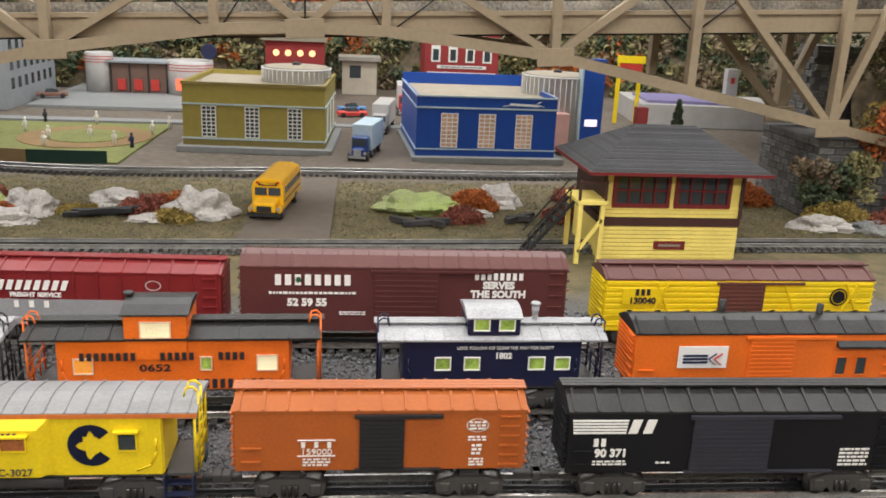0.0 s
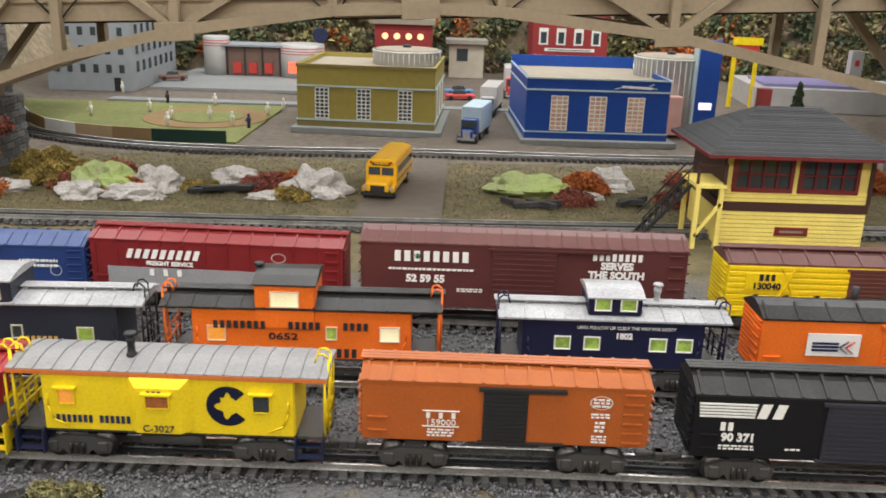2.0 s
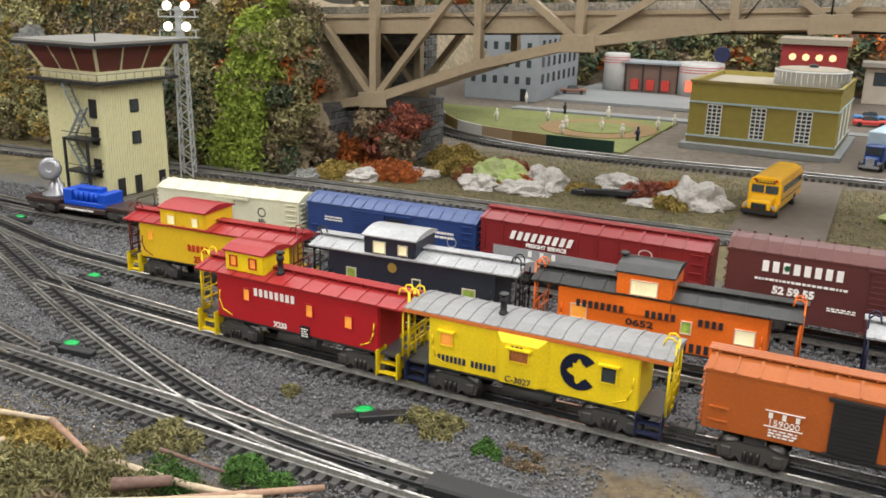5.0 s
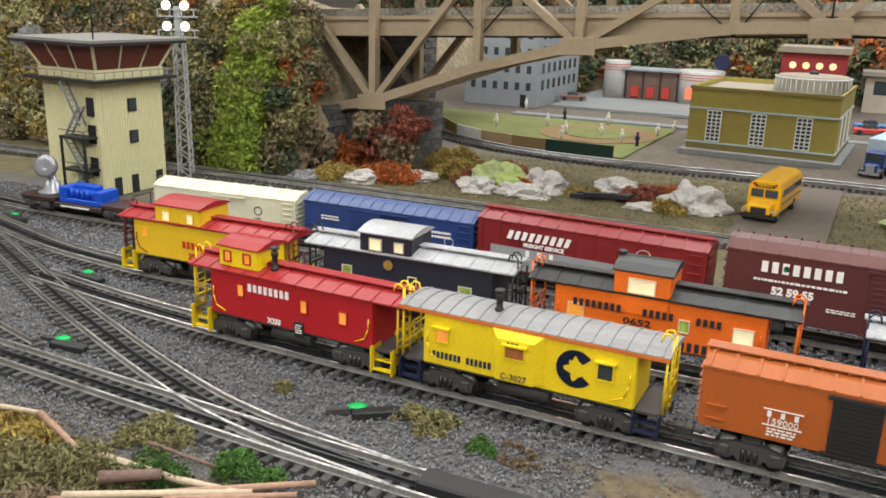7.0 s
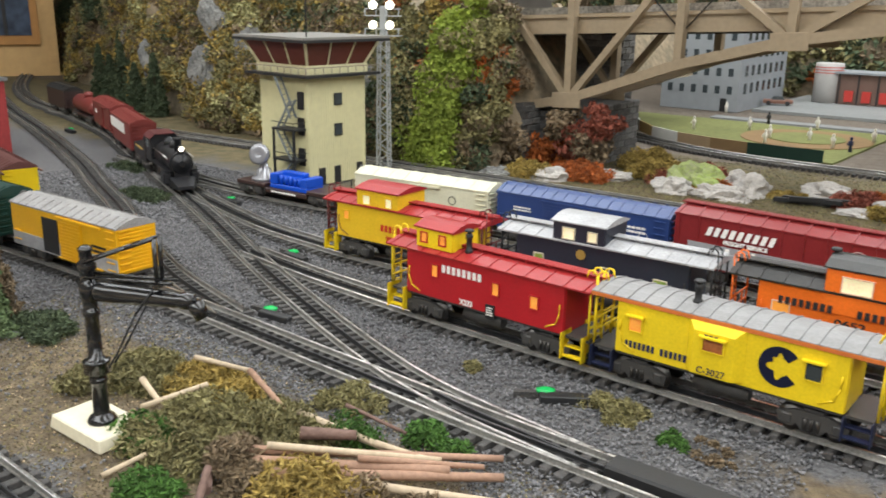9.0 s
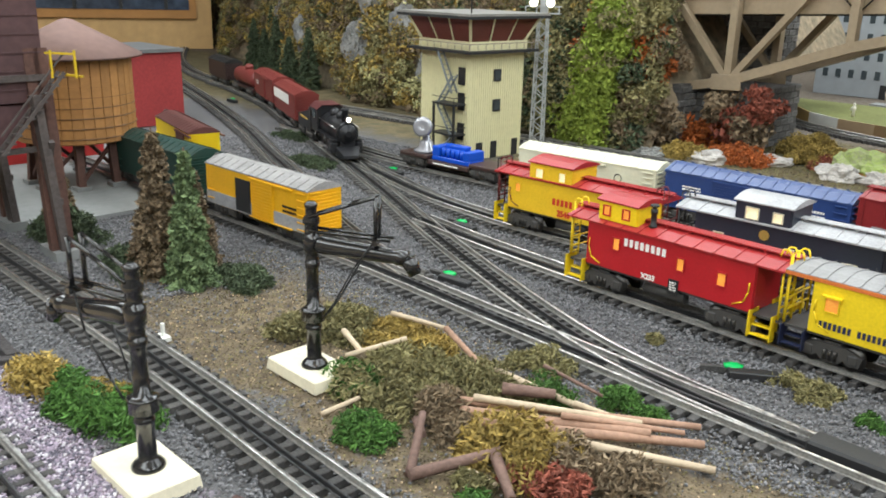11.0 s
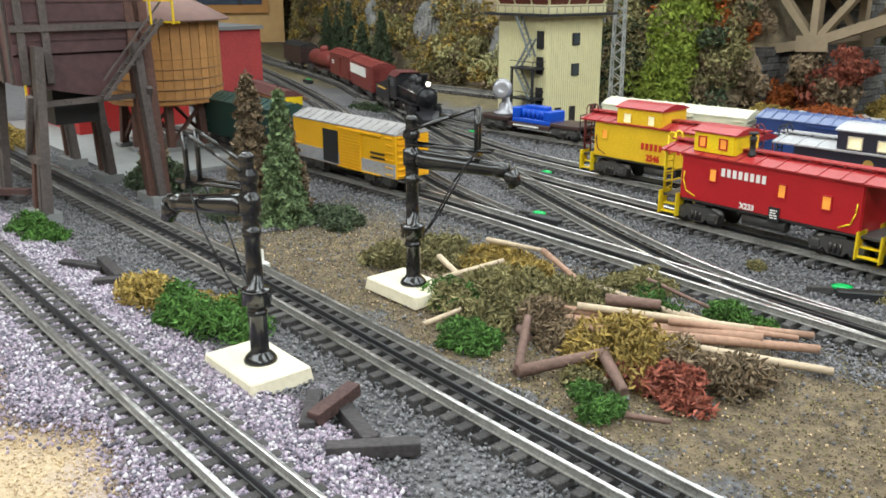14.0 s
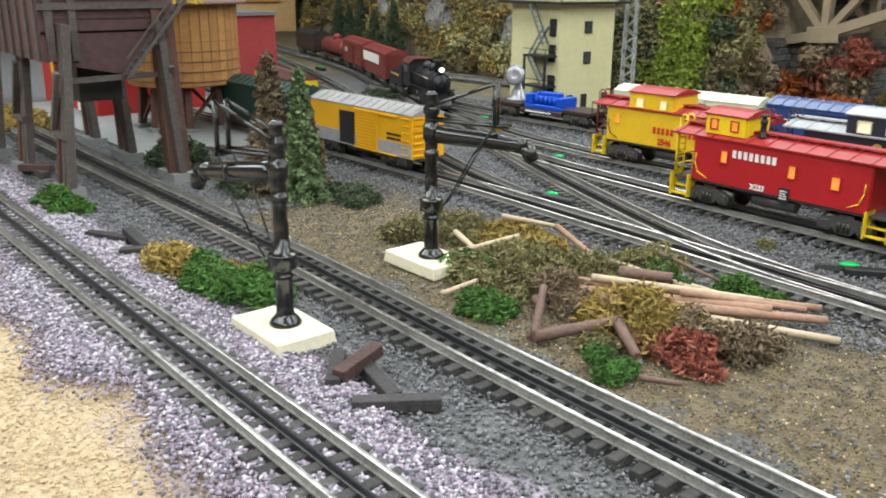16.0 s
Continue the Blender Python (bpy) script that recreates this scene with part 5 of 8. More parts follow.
tagged(part("debris_pile", (lambda b: ([bar(b, (x0, y0, z0), (x1, y1, z1), 0.011, 0.008) for x0, y0, z0, x1, y1, z1 in (
    (-0.34, 0.94, 0.006, -0.24, 0.955, 0.008), (-0.33, 0.965, 0.006, -0.22, 0.945, 0.014), (-0.31, 0.93, 0.013, -0.21, 0.97, 0.013))], b)[1])(bm), BLACK), "pile of charred black planks", "planks")
for x0, y0, x1, y1 in ((0.27, 0.9, 0.36, 0.915), (0.3, 0.94, 0.345, 0.885), (0.47, 0.93, 0.53, 0.97), (0.475, 0.955, 0.52, 0.935), (0.29, 0.905, 0.25, 0.93)):
    bm = bmesh.new()
    bar(bm, (x0, y0, 0.006), (x1, y1, 0.01), 0.011, 0.009)
    tagged(part("plank", bm, material("charred_wood", (0.045, 0.042, 0.042), 0.8, vary=0.4, scale=90, bump=0.4)), "charred dark plank lying on the turf", "plank")


# ---------- bridge ----------
TANPAINT = material("tan_painted_wood", (0.3, 0.235, 0.155), 0.6, vary=0.1, scale=25, bump=0.1)
# Near-black tone: the shade below the deck is put into this colour.
SHADEUNDER = material("shaded_bridge_underside", (0.04, 0.033, 0.028), 0.8, vary=0.2, scale=20)


def deck_z(x):
    return 0.343 + 0.044 * (x - 0.34)


def bridge():
    root = thing("truss_bridge", "long tan arched truss bridge over the tracks", "bridge")
    low = [(-0.93, 0.13), (-0.819, 0.152), (-0.572, 0.24), (-0.357, 0.295), (-0.07, 0.339), (0.09, 0.3475), (0.236, 0.346), (0.552, 0.313), (0.823, 0.257), (1.125, 0.194), (1.25, 0.168)]
    for y in (0.986, 1.2):
        for a, b in zip(low, low[1:]):
            bm = bmesh.new()
            bar(bm, (a[0], y, a[1]), (b[0], y, b[1]), 0.026, 0.02)
            part("chord_segment", bm, TANPAINT, root)
        bm = bmesh.new()
        bar(bm, (-0.93, y, deck_z(-0.93) + 0.16), (1.4, y, deck_z(1.4) + 0.16), 0.026, 0.022)
        part("top_chord", bm, TANPAINT, root)
        for k in range(1, 10):
            x, z = low[k]
            if k != 5:
                bm = bmesh.new()
                bar(bm, (x, y, z), (x, y, deck_z(x) + 0.16), 0.022, 0.016)
                part("vertical", bm, TANPAINT, root)
            else:
                bm = bmesh.new()
                rod(bm, (x, y, z), (x, y, deck_z(x) + 0.16), 0.0018)
                part("rod", bm, BLACK, root)
            if k % 2 and k > 0:
                for j in (k - 1, k + 1):
                    x2 = low[j][0] if j > 0 else -0.99
                    top = deck_z(x2) + 0.15 if j > 0 else 0.35
                    bm = bmesh.new()
                    bar(bm, (x, y + 0.002, z), (x2, y + 0.002, top), 0.02, 0.014)
                    part("diagonal", bm, TANPAINT, root)
                bm = bmesh.new()
                bar(bm, (x - 0.035, y - 0.012, z - 0.004), (x + 0.035, y - 0.012, z + 0.0), 0.003, 0.034)
                part("gusset", bm, TANPAINT, root, bevel=0.001)
            if k in (2, 4, 6, 8):
                for j in (k - 1, k + 1):
                    bm = bmesh.new()
                    rod(bm, (x, y + 0.006, deck_z(x)), (low[j][0] * 0.5 + x * 0.5, y + 0.006, deck_z(x) + 0.12), 0.0016, 6)
                    part("tie_rod", bm, BLACK, root)
    for y0, y1 in ((1.0, 1.012), (1.176, 1.188)):
        bm = bmesh.new()
        for x0, x1 in ((-1.4, 1.8),):
            vs = box(bm, x0, x1, y0, y1, 0, 0.034)
            for v in vs:
                v.co.z += deck_z(v.co.x)
        part("deck_beam", bm, TANPAINT, root)
        bm = bmesh.new()
        vs = box(bm, -1.4, 1.8, y0 - 0.006, y1 + 0.004, 0.034, 0.042)
        for v in vs:
            v.co.z += deck_z(v.co.x)
        part("deck_flange", bm, TANPAINT, root)
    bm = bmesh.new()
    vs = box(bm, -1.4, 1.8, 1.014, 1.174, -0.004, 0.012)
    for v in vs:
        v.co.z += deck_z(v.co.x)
    part("deck_underside", bm, SHADEUNDER, root)
    for y in (1.07, 1.09, 1.107):
        bm = bmesh.new()
        vs = box(bm, -1.4, 1.8, y - 0.002, y + 0.002, 0.03, 0.058)
        for v in vs:
            v.co.z += deck_z(v.co.x)
        part("bridge_rail", bm, STEEL, root)
    for k in range(11):
        x = low[k][0]
        if -0.9 < x < 1.2:
            bm = bmesh.new()
            bar(bm, (x, 0.99, low[k][1] + 0.003), (x, 1.2, low[k][1] + 0.003), 0.012, 0.012)
            part("cross_strut", bm, TANPAINT, root)
    return root


bridge()

# stone piers, course by course
STONE = material("grey_cut_stone", (0.13, 0.125, 0.12), 0.85, vary=0.35, scale=40, bump=0.6, object_random=0.35)
MORTAR = material("dark_mortar", (0.09, 0.085, 0.08), 0.9, vary=0.2, scale=60)


def stone_pier(x0, x1, y0, y1, z1, label, brick_w=0.034, brick_h=0.015):
    root = thing("stone_pier", label, "pier")
    bm = bmesh.new()
    box(bm, x0, x1, y0, y1, 0, z1)
    part("core", bm, MORTAR, root)
    bm = bmesh.new()
    box(bm, -brick_w / 2 + 0.001, brick_w / 2 - 0.001, -0.004, 0.002, 0.001, brick_h - 0.001)
    o = part("stone", bm, STONE, root, bevel=0.0012)
    me = o.data
    bpy.data.objects.remove(o)
    rnd = random.Random(5)
    rows = int(z1 / brick_h)
    for r in range(rows):
        for k in range(int((x1 - x0) / brick_w) + 1):
            x = x0 + (k + (0.5 if r % 2 else 0.0)) * brick_w
            if x0 + 0.01 < x < x1 - 0.01:
                share("stone", me, root, pose(x, y0 + rnd.uniform(-0.001, 0.002), r * brick_h, rnd.uniform(-3, 3), 0, rnd.uniform(-2, 2)))
        for side, xx, rz in ((-1, x0, -90), (1, x1, 90)):
            for k in range(int((y1 - y0) / brick_w) + 1):
                y = y0 + (k + (0.0 if r % 2 else 0.5)) * brick_w
                if y0 + 0.01 < y < y1 - 0.01:
                    share("stone", me, root, pose(xx, y, r * brick_h, 0, rnd.uniform(-2, 2), rz))
    return root


stone_pier(-0.98, -0.9, 0.93, 1.02, 0.14, "grey stone bridge pier among red bushes")
stone_pier(-0.9, -0.77, 1.0, 1.24, 0.135, "dark stone bridge seat under the truss")
stone_pier(-1.15, -0.82, 1.21, 1.3, 0.33, "tall grey stone abutment wall behind the truss")
stone_pier(1.12, 1.3, 1.0, 1.24, 0.165, "grey stone bridge seat at the far end")
stone_pier(1.22, 1.6, 1.24, 1.32, 0.34, "tall grey stone abutment wall at the far end")


# ---------- hills ----------
HILL = material("rocky_hill_face", (0.26, 0.2, 0.13), 0.95, vary=0.4, scale=14, bump=0.9, bump_scale=60, tone=(0.1, 0.092, 0.065))


def hill(name, label, x0, x1, foot, top, zt, seed, back=0.9, nx=90, ny=40):
    """A steep wooded face rising from its foot line to a flat top."""
    bm = bmesh.new()
    g = []
    for j in range(ny):
        row = []
        for i in range(nx):
            x = x0 + (x1 - x0) * i / (nx - 1)
            t = j / (ny - 1)
            y0, z1 = foot(x), zt(x)
            if t < 0.55:
                u = t / 0.55
                y = y0 + top * u
                z = z1 * (u ** 0.75)
            else:
                u = (t - 0.55) / 0.45
                y = y0 + top + back * u
                z = z1
            d = 0.05 * noise.noise((x * 4 + seed, y * 4, z * 5)) + 0.022 * noise.noise((x * 13, y * 13 + seed, z * 13))
            k = min(1, 6 * t) * (1 if t < 0.55 else 0.3)
            row.append(bm.verts.new((x, y - d * k, max(-0.01, z + d * 0.4 * k - (0.01 if j == 0 else 0)))))
        g.append(row)
    for a, b in zip(g, g[1:]):
        for i in range(nx - 1):
            bm.faces.new((a[i], a[i + 1], b[i + 1], b[i])).smooth = True
    return tagged(part(name, bm, HILL), label, "hill", kind="structure")


def foot_left(x):
    return 0.83 if x > -1.9 else 0.83 + 0.34 * (-1.9 - x) - 0.04 * math.sin(x * 7)


def z_left(x):
    return 0.33 + 0.12 * min(1.6, max(0.0, (-1.5 - x) / 0.5)) if x < -1.0 else 0.33 - 0.22 * min(1, (x + 1.0) / 0.12)


hill("hill", "steep wooded hillside with grey crags behind the tower", -4.5, -0.9, foot_left, 0.16, z_left, 3)
hill("hill", "far wooded hillside behind the town", -2.4, 2.8, lambda x: 3.15 + 0.15 * math.sin(x * 2), 0.3, lambda x: 0.48 + 0.1 * math.sin(x * 3), 8)
hill("hill", "wooded slope beside the far stone abutment", 1.3, 2.8, lambda x: 1.12 + 0.2 * (x - 1.3), 0.2, lambda x: 0.4, 12)


def hill_leaves(name, label, x0, x1, foot, top, zt, n, mats, seed, size=0.0048, rad=(0.012, 0.034)):
    rng = np.random.default_rng(seed)
    cells = [[] for _ in mats]
    for k in range(n):
        x = rng.uniform(x0, x1)
        u = rng.uniform(0, 1.1)
        uu = min(u, 1.0)
        y = foot(x) + top * uu - 0.03
        z = zt(x) * uu ** 0.75 + rng.uniform(-0.01, 0.02)
        pick = noise.noise((x * 3.2, z * 5, seed)) * 1.6 + rng.normal() * 0.35
        idx = int(np.clip((pick * 0.5 + 0.5) * len(mats), 0, len(mats) - 1))
        if noise.noise((x * 7 + 40, z * 11, seed)) < 0.2:
            cells[idx].append((x, y, max(0.012, z), rng.uniform(*rad)))
    for i, (mt, cs) in enumerate(zip(mats, cells)):
        if cs:
            cs = np.array(cs)
            v, f = leaf_cloud(cs[:, :3], cs[:, 3], 75, size, seed + i)
            v[:, 2] = np.maximum(v[:, 2], 0.001)
            tagged(arrays("hill_foliage", v, f, mt), label, "foliage", kind="stuff")


hill_leaves("hill_foliage", "autumn lichen foliage on the hillside", -4.3, -1.35, foot_left, 0.16, z_left, 4300, [L_DARK, L_OLIVE, L_BROWN, L_MUSTARD, L_OLIVE, L_HAY], 21)
hill_leaves("hill_foliage", "moss-green and olive foliage on the hillside", -1.35, -0.92, foot_left, 0.16, lambda x: 0.33, 800, [L_BROWN, L_DARK, L_OLIVE, L_OLIVE, L_BROWN], 22)
hill_leaves("hill_foliage", "lime moss strip down the hillside", -1.09, -1.0, lambda x: foot_left(x) - 0.035, 0.13, lambda x: 0.36, 420, [L_MOSS, L_MOSS, L_MOSS, L_OLIVE], 27)
hill_leaves("hill_foliage", "rusty foliage high on the hillside", -1.3, -1.1, lambda x: foot_left(x) + 0.06, 0.1, lambda x: 0.38, 260, [L_BROWN, L_RUST, L_MUSTARD], 28)
hill_leaves("hill_foliage", "dark autumn woods behind the town", -2.3, 2.7, lambda x: 3.13 + 0.15 * math.sin(x * 2), 0.3, lambda x: 0.48 + 0.1 * math.sin(x * 3), 1300, [L_DARK, L_BROWN, L_OLIVE, L_DARK, L_RUST], 23, 0.013, (0.03, 0.075))
hill_leaves("hill_foliage", "autumn foliage beside the stone abutment", 1.3, 2.6, lambda x: 1.1 + 0.2 * (x - 1.3), 0.2, lambda x: 0.4, 500, [L_DARK, L_OLIVE, L_BROWN, L_MUSTARD, L_RUST], 24)
for k, (x, y, z, r, mt) in enumerate(((-0.96, 0.87, 0.06, 0.055, L_DARK), (-0.93, 0.86, 0.12, 0.055, L_OLIVE), (-0.97, 0.89, 0.2, 0.05, L_RUST), (-1.0, 0.88, 0.26, 0.055, L_OLIVE), (-0.94, 0.91, 0.22, 0.055, L_BROWN), (-0.9, 0.88, 0.05, 0.05, L_BROWN), (-1.02, 0.85, 0.15, 0.05, L_MOSS), (-1.03, 0.87, 0.22, 0.05, L_MOSS), (-1.04, 0.84, 0.08, 0.05, L_MOSS), (-1.03, 0.9, 0.3, 0.05, L_MOSS), (-0.97, 0.87, 0.14, 0.05, L_DARK), (-0.97, 0.9, 0.28, 0.045, L_OLIVE),
                                      (-0.97, 0.9, 0.19, 0.04, L_RUST), (-0.99, 0.92, 0.14, 0.035, L_RUST), (-1.03, 0.9, 0.05, 0.05, L_OLIVE), (-1.1, 0.86, 0.06, 0.06, L_MOSS),
                                      (-0.8, 0.985, 0.07, 0.055, L_RED), (-0.76, 0.98, 0.04, 0.05, L_BROWN), (-0.83, 0.97, 0.1, 0.045, L_BROWN), (-0.74, 0.99, 0.1, 0.04, L_RED), (-0.87, 0.96, 0.03, 0.045, L_RUST),
                                      (1.16, 0.98, 0.06, 0.06, L_DARK), (1.2, 0.98, 0.1, 0.05, L_OLIVE), (1.25, 0.96, 0.18, 0.05, L_RUST), (1.32, 1.0, 0.2, 0.06, L_MUSTARD), (1.12, 1.0, 0.1, 0.04, L_BROWN), (1.34, 0.95, 0.06, 0.06, L_RED))):
    rng = np.random.default_rng(300 + k)
    cs = np.array([x, y, z]) + rng.normal(size=(9, 3)) * r * 0.4
    cs[:, 2] = np.maximum(cs[:, 2], 0.01)
    v, f = leaf_cloud(cs, np.full(9, r * 0.55), 110, 0.0055, 400 + k)
    v[:, 2] = np.maximum(v[:, 2], 0.0)
    tagged(arrays("shrub", v, f, mt), "shaggy autumn shrub clinging to the stonework", "shrub")
for k, (x, y, z, s) in enumerate(((-2.35, 0.96, 0.16, 0.1), (-2.0, 0.9, 0.16, 0.1), (-1.75, 0.885, 0.22, 0.1), (-1.62, 0.855, 0.12, 0.09), (-1.45, 0.86, 0.19, 0.11), (-1.3, 0.86, 0.14, 0.09), (-1.9, 0.88, 0.28, 0.1), (-2.7, 1.14, 0.2, 0.12))):
    bm = bmesh.new()
    bmesh.ops.create_icosphere(bm, subdivisions=4, radius=s * 0.42)
    for v in bm.verts:
        n = v.co / s
        v.co *= 1 + 0.6 * noise.noise(n * 2.2 + Vector((k * 5, 0, 0))) + 0.35 * abs(noise.noise(n * 5.5)) + 0.16 * noise.noise(n * 13)
        v.co.y *= 0.45
        v.co.z *= 1.3
    o = part("crag", bm, ROCKG)
    o.matrix_basis = pose(x, y, z, 0, 0, 15)
    tagged(o, "grey rock crag in the wooded hillside", "rock")
bm = bmesh.new()
for y in (1.05, 1.084):
    vs = box(bm, -2.1, -1.39, y - 0.002, y + 0.002, 0.0, 0.02)
    for v in vs:
        v.co.z += deck_z(max(v.co.x, -1.4)) + 0.04
tagged(part("hilltop_rail", bm, STEEL), "shiny rails along the hilltop", "railway track", kind="structure")
bm = bmesh.new()
box(bm, -2.1, -1.39, 1.0, 1.17, 0.2, 0.31)
tagged(part("hilltop_ledge", bm, material("orange_brown_ledge", (0.3, 0.16, 0.07), 0.85, vary=0.3, scale=20)), "brown ledge that carries the hilltop track", "ledge", kind="structure")


# ---------- buildings ----------
def prism(name, mat, parent, x0, x1, y0, y1, z0, z1, label="", bevel=0.0):
    bm = bmesh.new()
    box(bm, x0, x1, y0, y1, z0, z1)
    return part(name, bm, mat, parent, label, bevel)


OLIVEW = material("olive_mustard_wall", (0.3, 0.24, 0.055), 0.6, vary=0.08, scale=14)
OLIVED = material("olive_brown_plinth", (0.2, 0.16, 0.05), 0.7, vary=0.1, scale=14)
PALEBLUE = paint("pale_blue_trim", (0.42, 0.52, 0.55), 0.6)
CONCRETE = material("pale_concrete_base", (0.22, 0.225, 0.22), 0.8, vary=0.1, scale=20)
ROYAL = material("royal_blue_wall", (0.012, 0.06, 0.3), 0.45, vary=0.08, scale=14)
ROOFTAN = material("tan_flat_roof", (0.3, 0.26, 0.2), 0.85, vary=0.1, scale=10)
TANKW = material("white_ribbed_tank", (0.62, 0.62, 0.6), 0.6, vary=0.06, scale=12)
WINW = paint("white_window_frame", (0.75, 0.75, 0.7), 0.6)


def grid_window(parent, x, y, z0, w, h, cols, rows, pane):
    """A tall paned window: pane, frame and glazing bars."""
    bm = bmesh.new()
    holes = []
    f = 0.0022
    for i in range(cols):
        for j in range(rows):
            holes.append((x - w / 2 + f + (w - f) * i / cols, x - w / 2 + (w - f) * (i + 1) / cols, z0 + f + (h - f) * j / rows, z0 + (h - f) * (j + 1) / rows))
    wall_with_holes(bm, x - w / 2, x + w / 2, y - 0.001, 0.003, z0, z0 + h, holes)
    win = part("window", bm, WINW, parent)
    bm = bmesh.new()
    box(bm, x - w / 2 + 0.001, x + w / 2 - 0.001, y - 0.0004, y + 0.0006, z0 + 0.001, z0 + h - 0.001)
    part("pane", bm, pane, win)


def depot(name, label, m, w, d, h, wall, plinth, trims, wins, tank, parapet_back=0.0, pane=None):
    root = thing(name, label, "building", m)
    prism("base", CONCRETE, root, -0.012, w + 0.02, -0.03, d + 0.01, 0, 0.014)
    prism("plinth", plinth, root, -0.001, w + 0.001, -0.001, d + 0.001, 0.014, 0.03)
    # four walls round a sunk roof
    for b in ((0, w, 0, 0.006, 0.03, h), (0, w, d - 0.006, d, 0.03, h + parapet_back), (0, 0.006, 0.006, d - 0.006, 0.03, h), (w - 0.006, w, 0.006, d - 0.006, 0.03, h)):
        prism("wall", wall, root, *b)
    prism("roof", ROOFTAN, root, 0.006, w - 0.006, 0.006, d - 0.006, h - 0.02, h - 0.012)
    for z, hh, mm in trims:
        bm = bmesh.new()
        for b in ((-0.0025, w + 0.0025, -0.0025, 0.0), (-0.0025, w + 0.0025, d, d + 0.0025), (-0.0025, 0.0, 0.0, d), (w, w + 0.0025, 0.0, d)):
            box(bm, *b, z, z + hh)
        bmesh.ops.remove_doubles(bm, verts=bm.verts, dist=0.0001)
        part("band", bm, mm, root)
    for wx, z0, ww, wh in wins:
        grid_window(root, wx, 0.0, z0, ww, wh, 3, 8, pane or GLASSDARK)
    for k in range(3):
        bm = bmesh.new()
        y = d * (0.2 + 0.28 * k)
        box(bm, w + 0.0005, w + 0.002, y - 0.018, y + 0.018, wins[0][1], wins[0][1] + wins[0][3])
        part("side_window", bm, WINW, root)
    tx, ty, tr, z0, z1 = tank
    bm = bmesh.new()
    lathe(bm, [(tr, z0), (tr, z1), (tr * 1.02, z1), (tr * 1.02, z1 + 0.004), (tr * 0.9, z1 + 0.006), (0.002, z1 + 0.009)], 48, Matrix.Translation((tx, ty, 0)))
    t = part("roof_tank", bm, [TANKW], root, "white round roof tank with a tan lid")
    bm = bmesh.new()
    lathe(bm, [(tr * 0.99, z1 + 0.0045), (tr * 0.9, z1 + 0.0075), (0.002, z1 + 0.0105)], 48, Matrix.Translation((tx, ty, 0)))
    part("tank_lid", bm, ROOFTAN, t)
    bm = bmesh.new()
    lathe(bm, [(0.012, z1 + 0.009), (0.012, z1 + 0.016), (0.005, z1 + 0.019)], 12, Matrix.Translation((tx, ty, 0)))
    part("vent", bm, BLACK, t)
    for k in range(40):
        a = 2 * math.pi * k / 40
        bm = bmesh.new()
        rod(bm, (tx + tr * math.cos(a), ty + tr * math.sin(a), z0), (tx + tr * math.cos(a), ty + tr * math.sin(a), z1), 0.0009, 5)
        part("tank_rib", bm, TANKW, t)
    return root


WARMP = material("warm_dim_pane", (0.5, 0.3, 0.2), 0.3, vary=0.5, scale=40, emit=0.25)
depot("warehouse", "olive-yellow flat-roofed building with paned windows and a roof tank", pose(-0.243, 1.64, 0, 0, 0, -4), 0.362, 0.36, 0.175, OLIVEW, OLIVED,
      [(0.03, 0.004, PALEBLUE), (0.118, 0.004, PALEBLUE), (0.168, 0.008, material("olive_cornice", (0.22, 0.17, 0.05), 0.6, vary=0.1))],
      [(0.066, 0.036, 0.037, 0.08), (0.176, 0.036, 0.037, 0.08), (0.285, 0.036, 0.037, 0.08)], (0.265, 0.22, 0.095, 0.155, 0.198))
blue = depot("bus_depot", "royal blue flat-roofed bus depot with white windows", pose(0.35, 1.555, 0, 0, 0, 1), 0.365, 0.42, 0.168, ROYAL, ROYAL,
             [(0.03, 0.003, PALEBLUE), (0.136, 0.004, PALEBLUE), (0.165, 0.004, PALEBLUE)], [(0.085, 0.036, 0.044, 0.088), (0.183, 0.036, 0.044, 0.088), (0.28, 0.036, 0.044, 0.088)],
             (0.425, 0.24, 0.1, 0.014, 0.205), 0.02, WARMP)
prism("entrance", paint("pink_entrance", (0.6, 0.35, 0.3), 0.6), blue, 0.366, 0.43, 0.1, 0.3, 0.014, 0.115, "pinkish rounded entrance")
pyl = prism("pylon", ROYAL, blue, 0.468, 0.53, 0.13, 0.16, 0, 0.262, "tall blue sign pylon")
prism("pylon_edge", PALEBLUE, pyl, 0.464, 0.469, 0.128, 0.162, 0, 0.264)
prism("lit_sign", material("lit_sign_face", (0.9, 0.75, 0.8), 0.4, emit=1.2), pyl, 0.482, 0.516, 0.127, 0.13, 0.08, 0.098)
# leaping-dog emblem, drawn as a plain long shape
bm = bmesh.new()
box(bm, 0.24, 0.318, -0.0015, 0.0005, 0.1475, 0.1535)
for v in bm.verts:
    v.co.z += 0.003 * math.sin((v.co.x - 0.24) * 60)
bar(bm, (0.245, -0.0005, 0.149), (0.222, -0.0005, 0.1445), 0.003, 0.0015), bar(bm, (0.31, -0.0005, 0.15), (0.33, -0.0005, 0.146), 0.003, 0.0015), bar(bm, (0.31, -0.0005, 0.154), (0.322, -0.0005, 0.158), 0.005, 0.0015)
part("emblem", bm, WINW, blue, "white streak emblem")

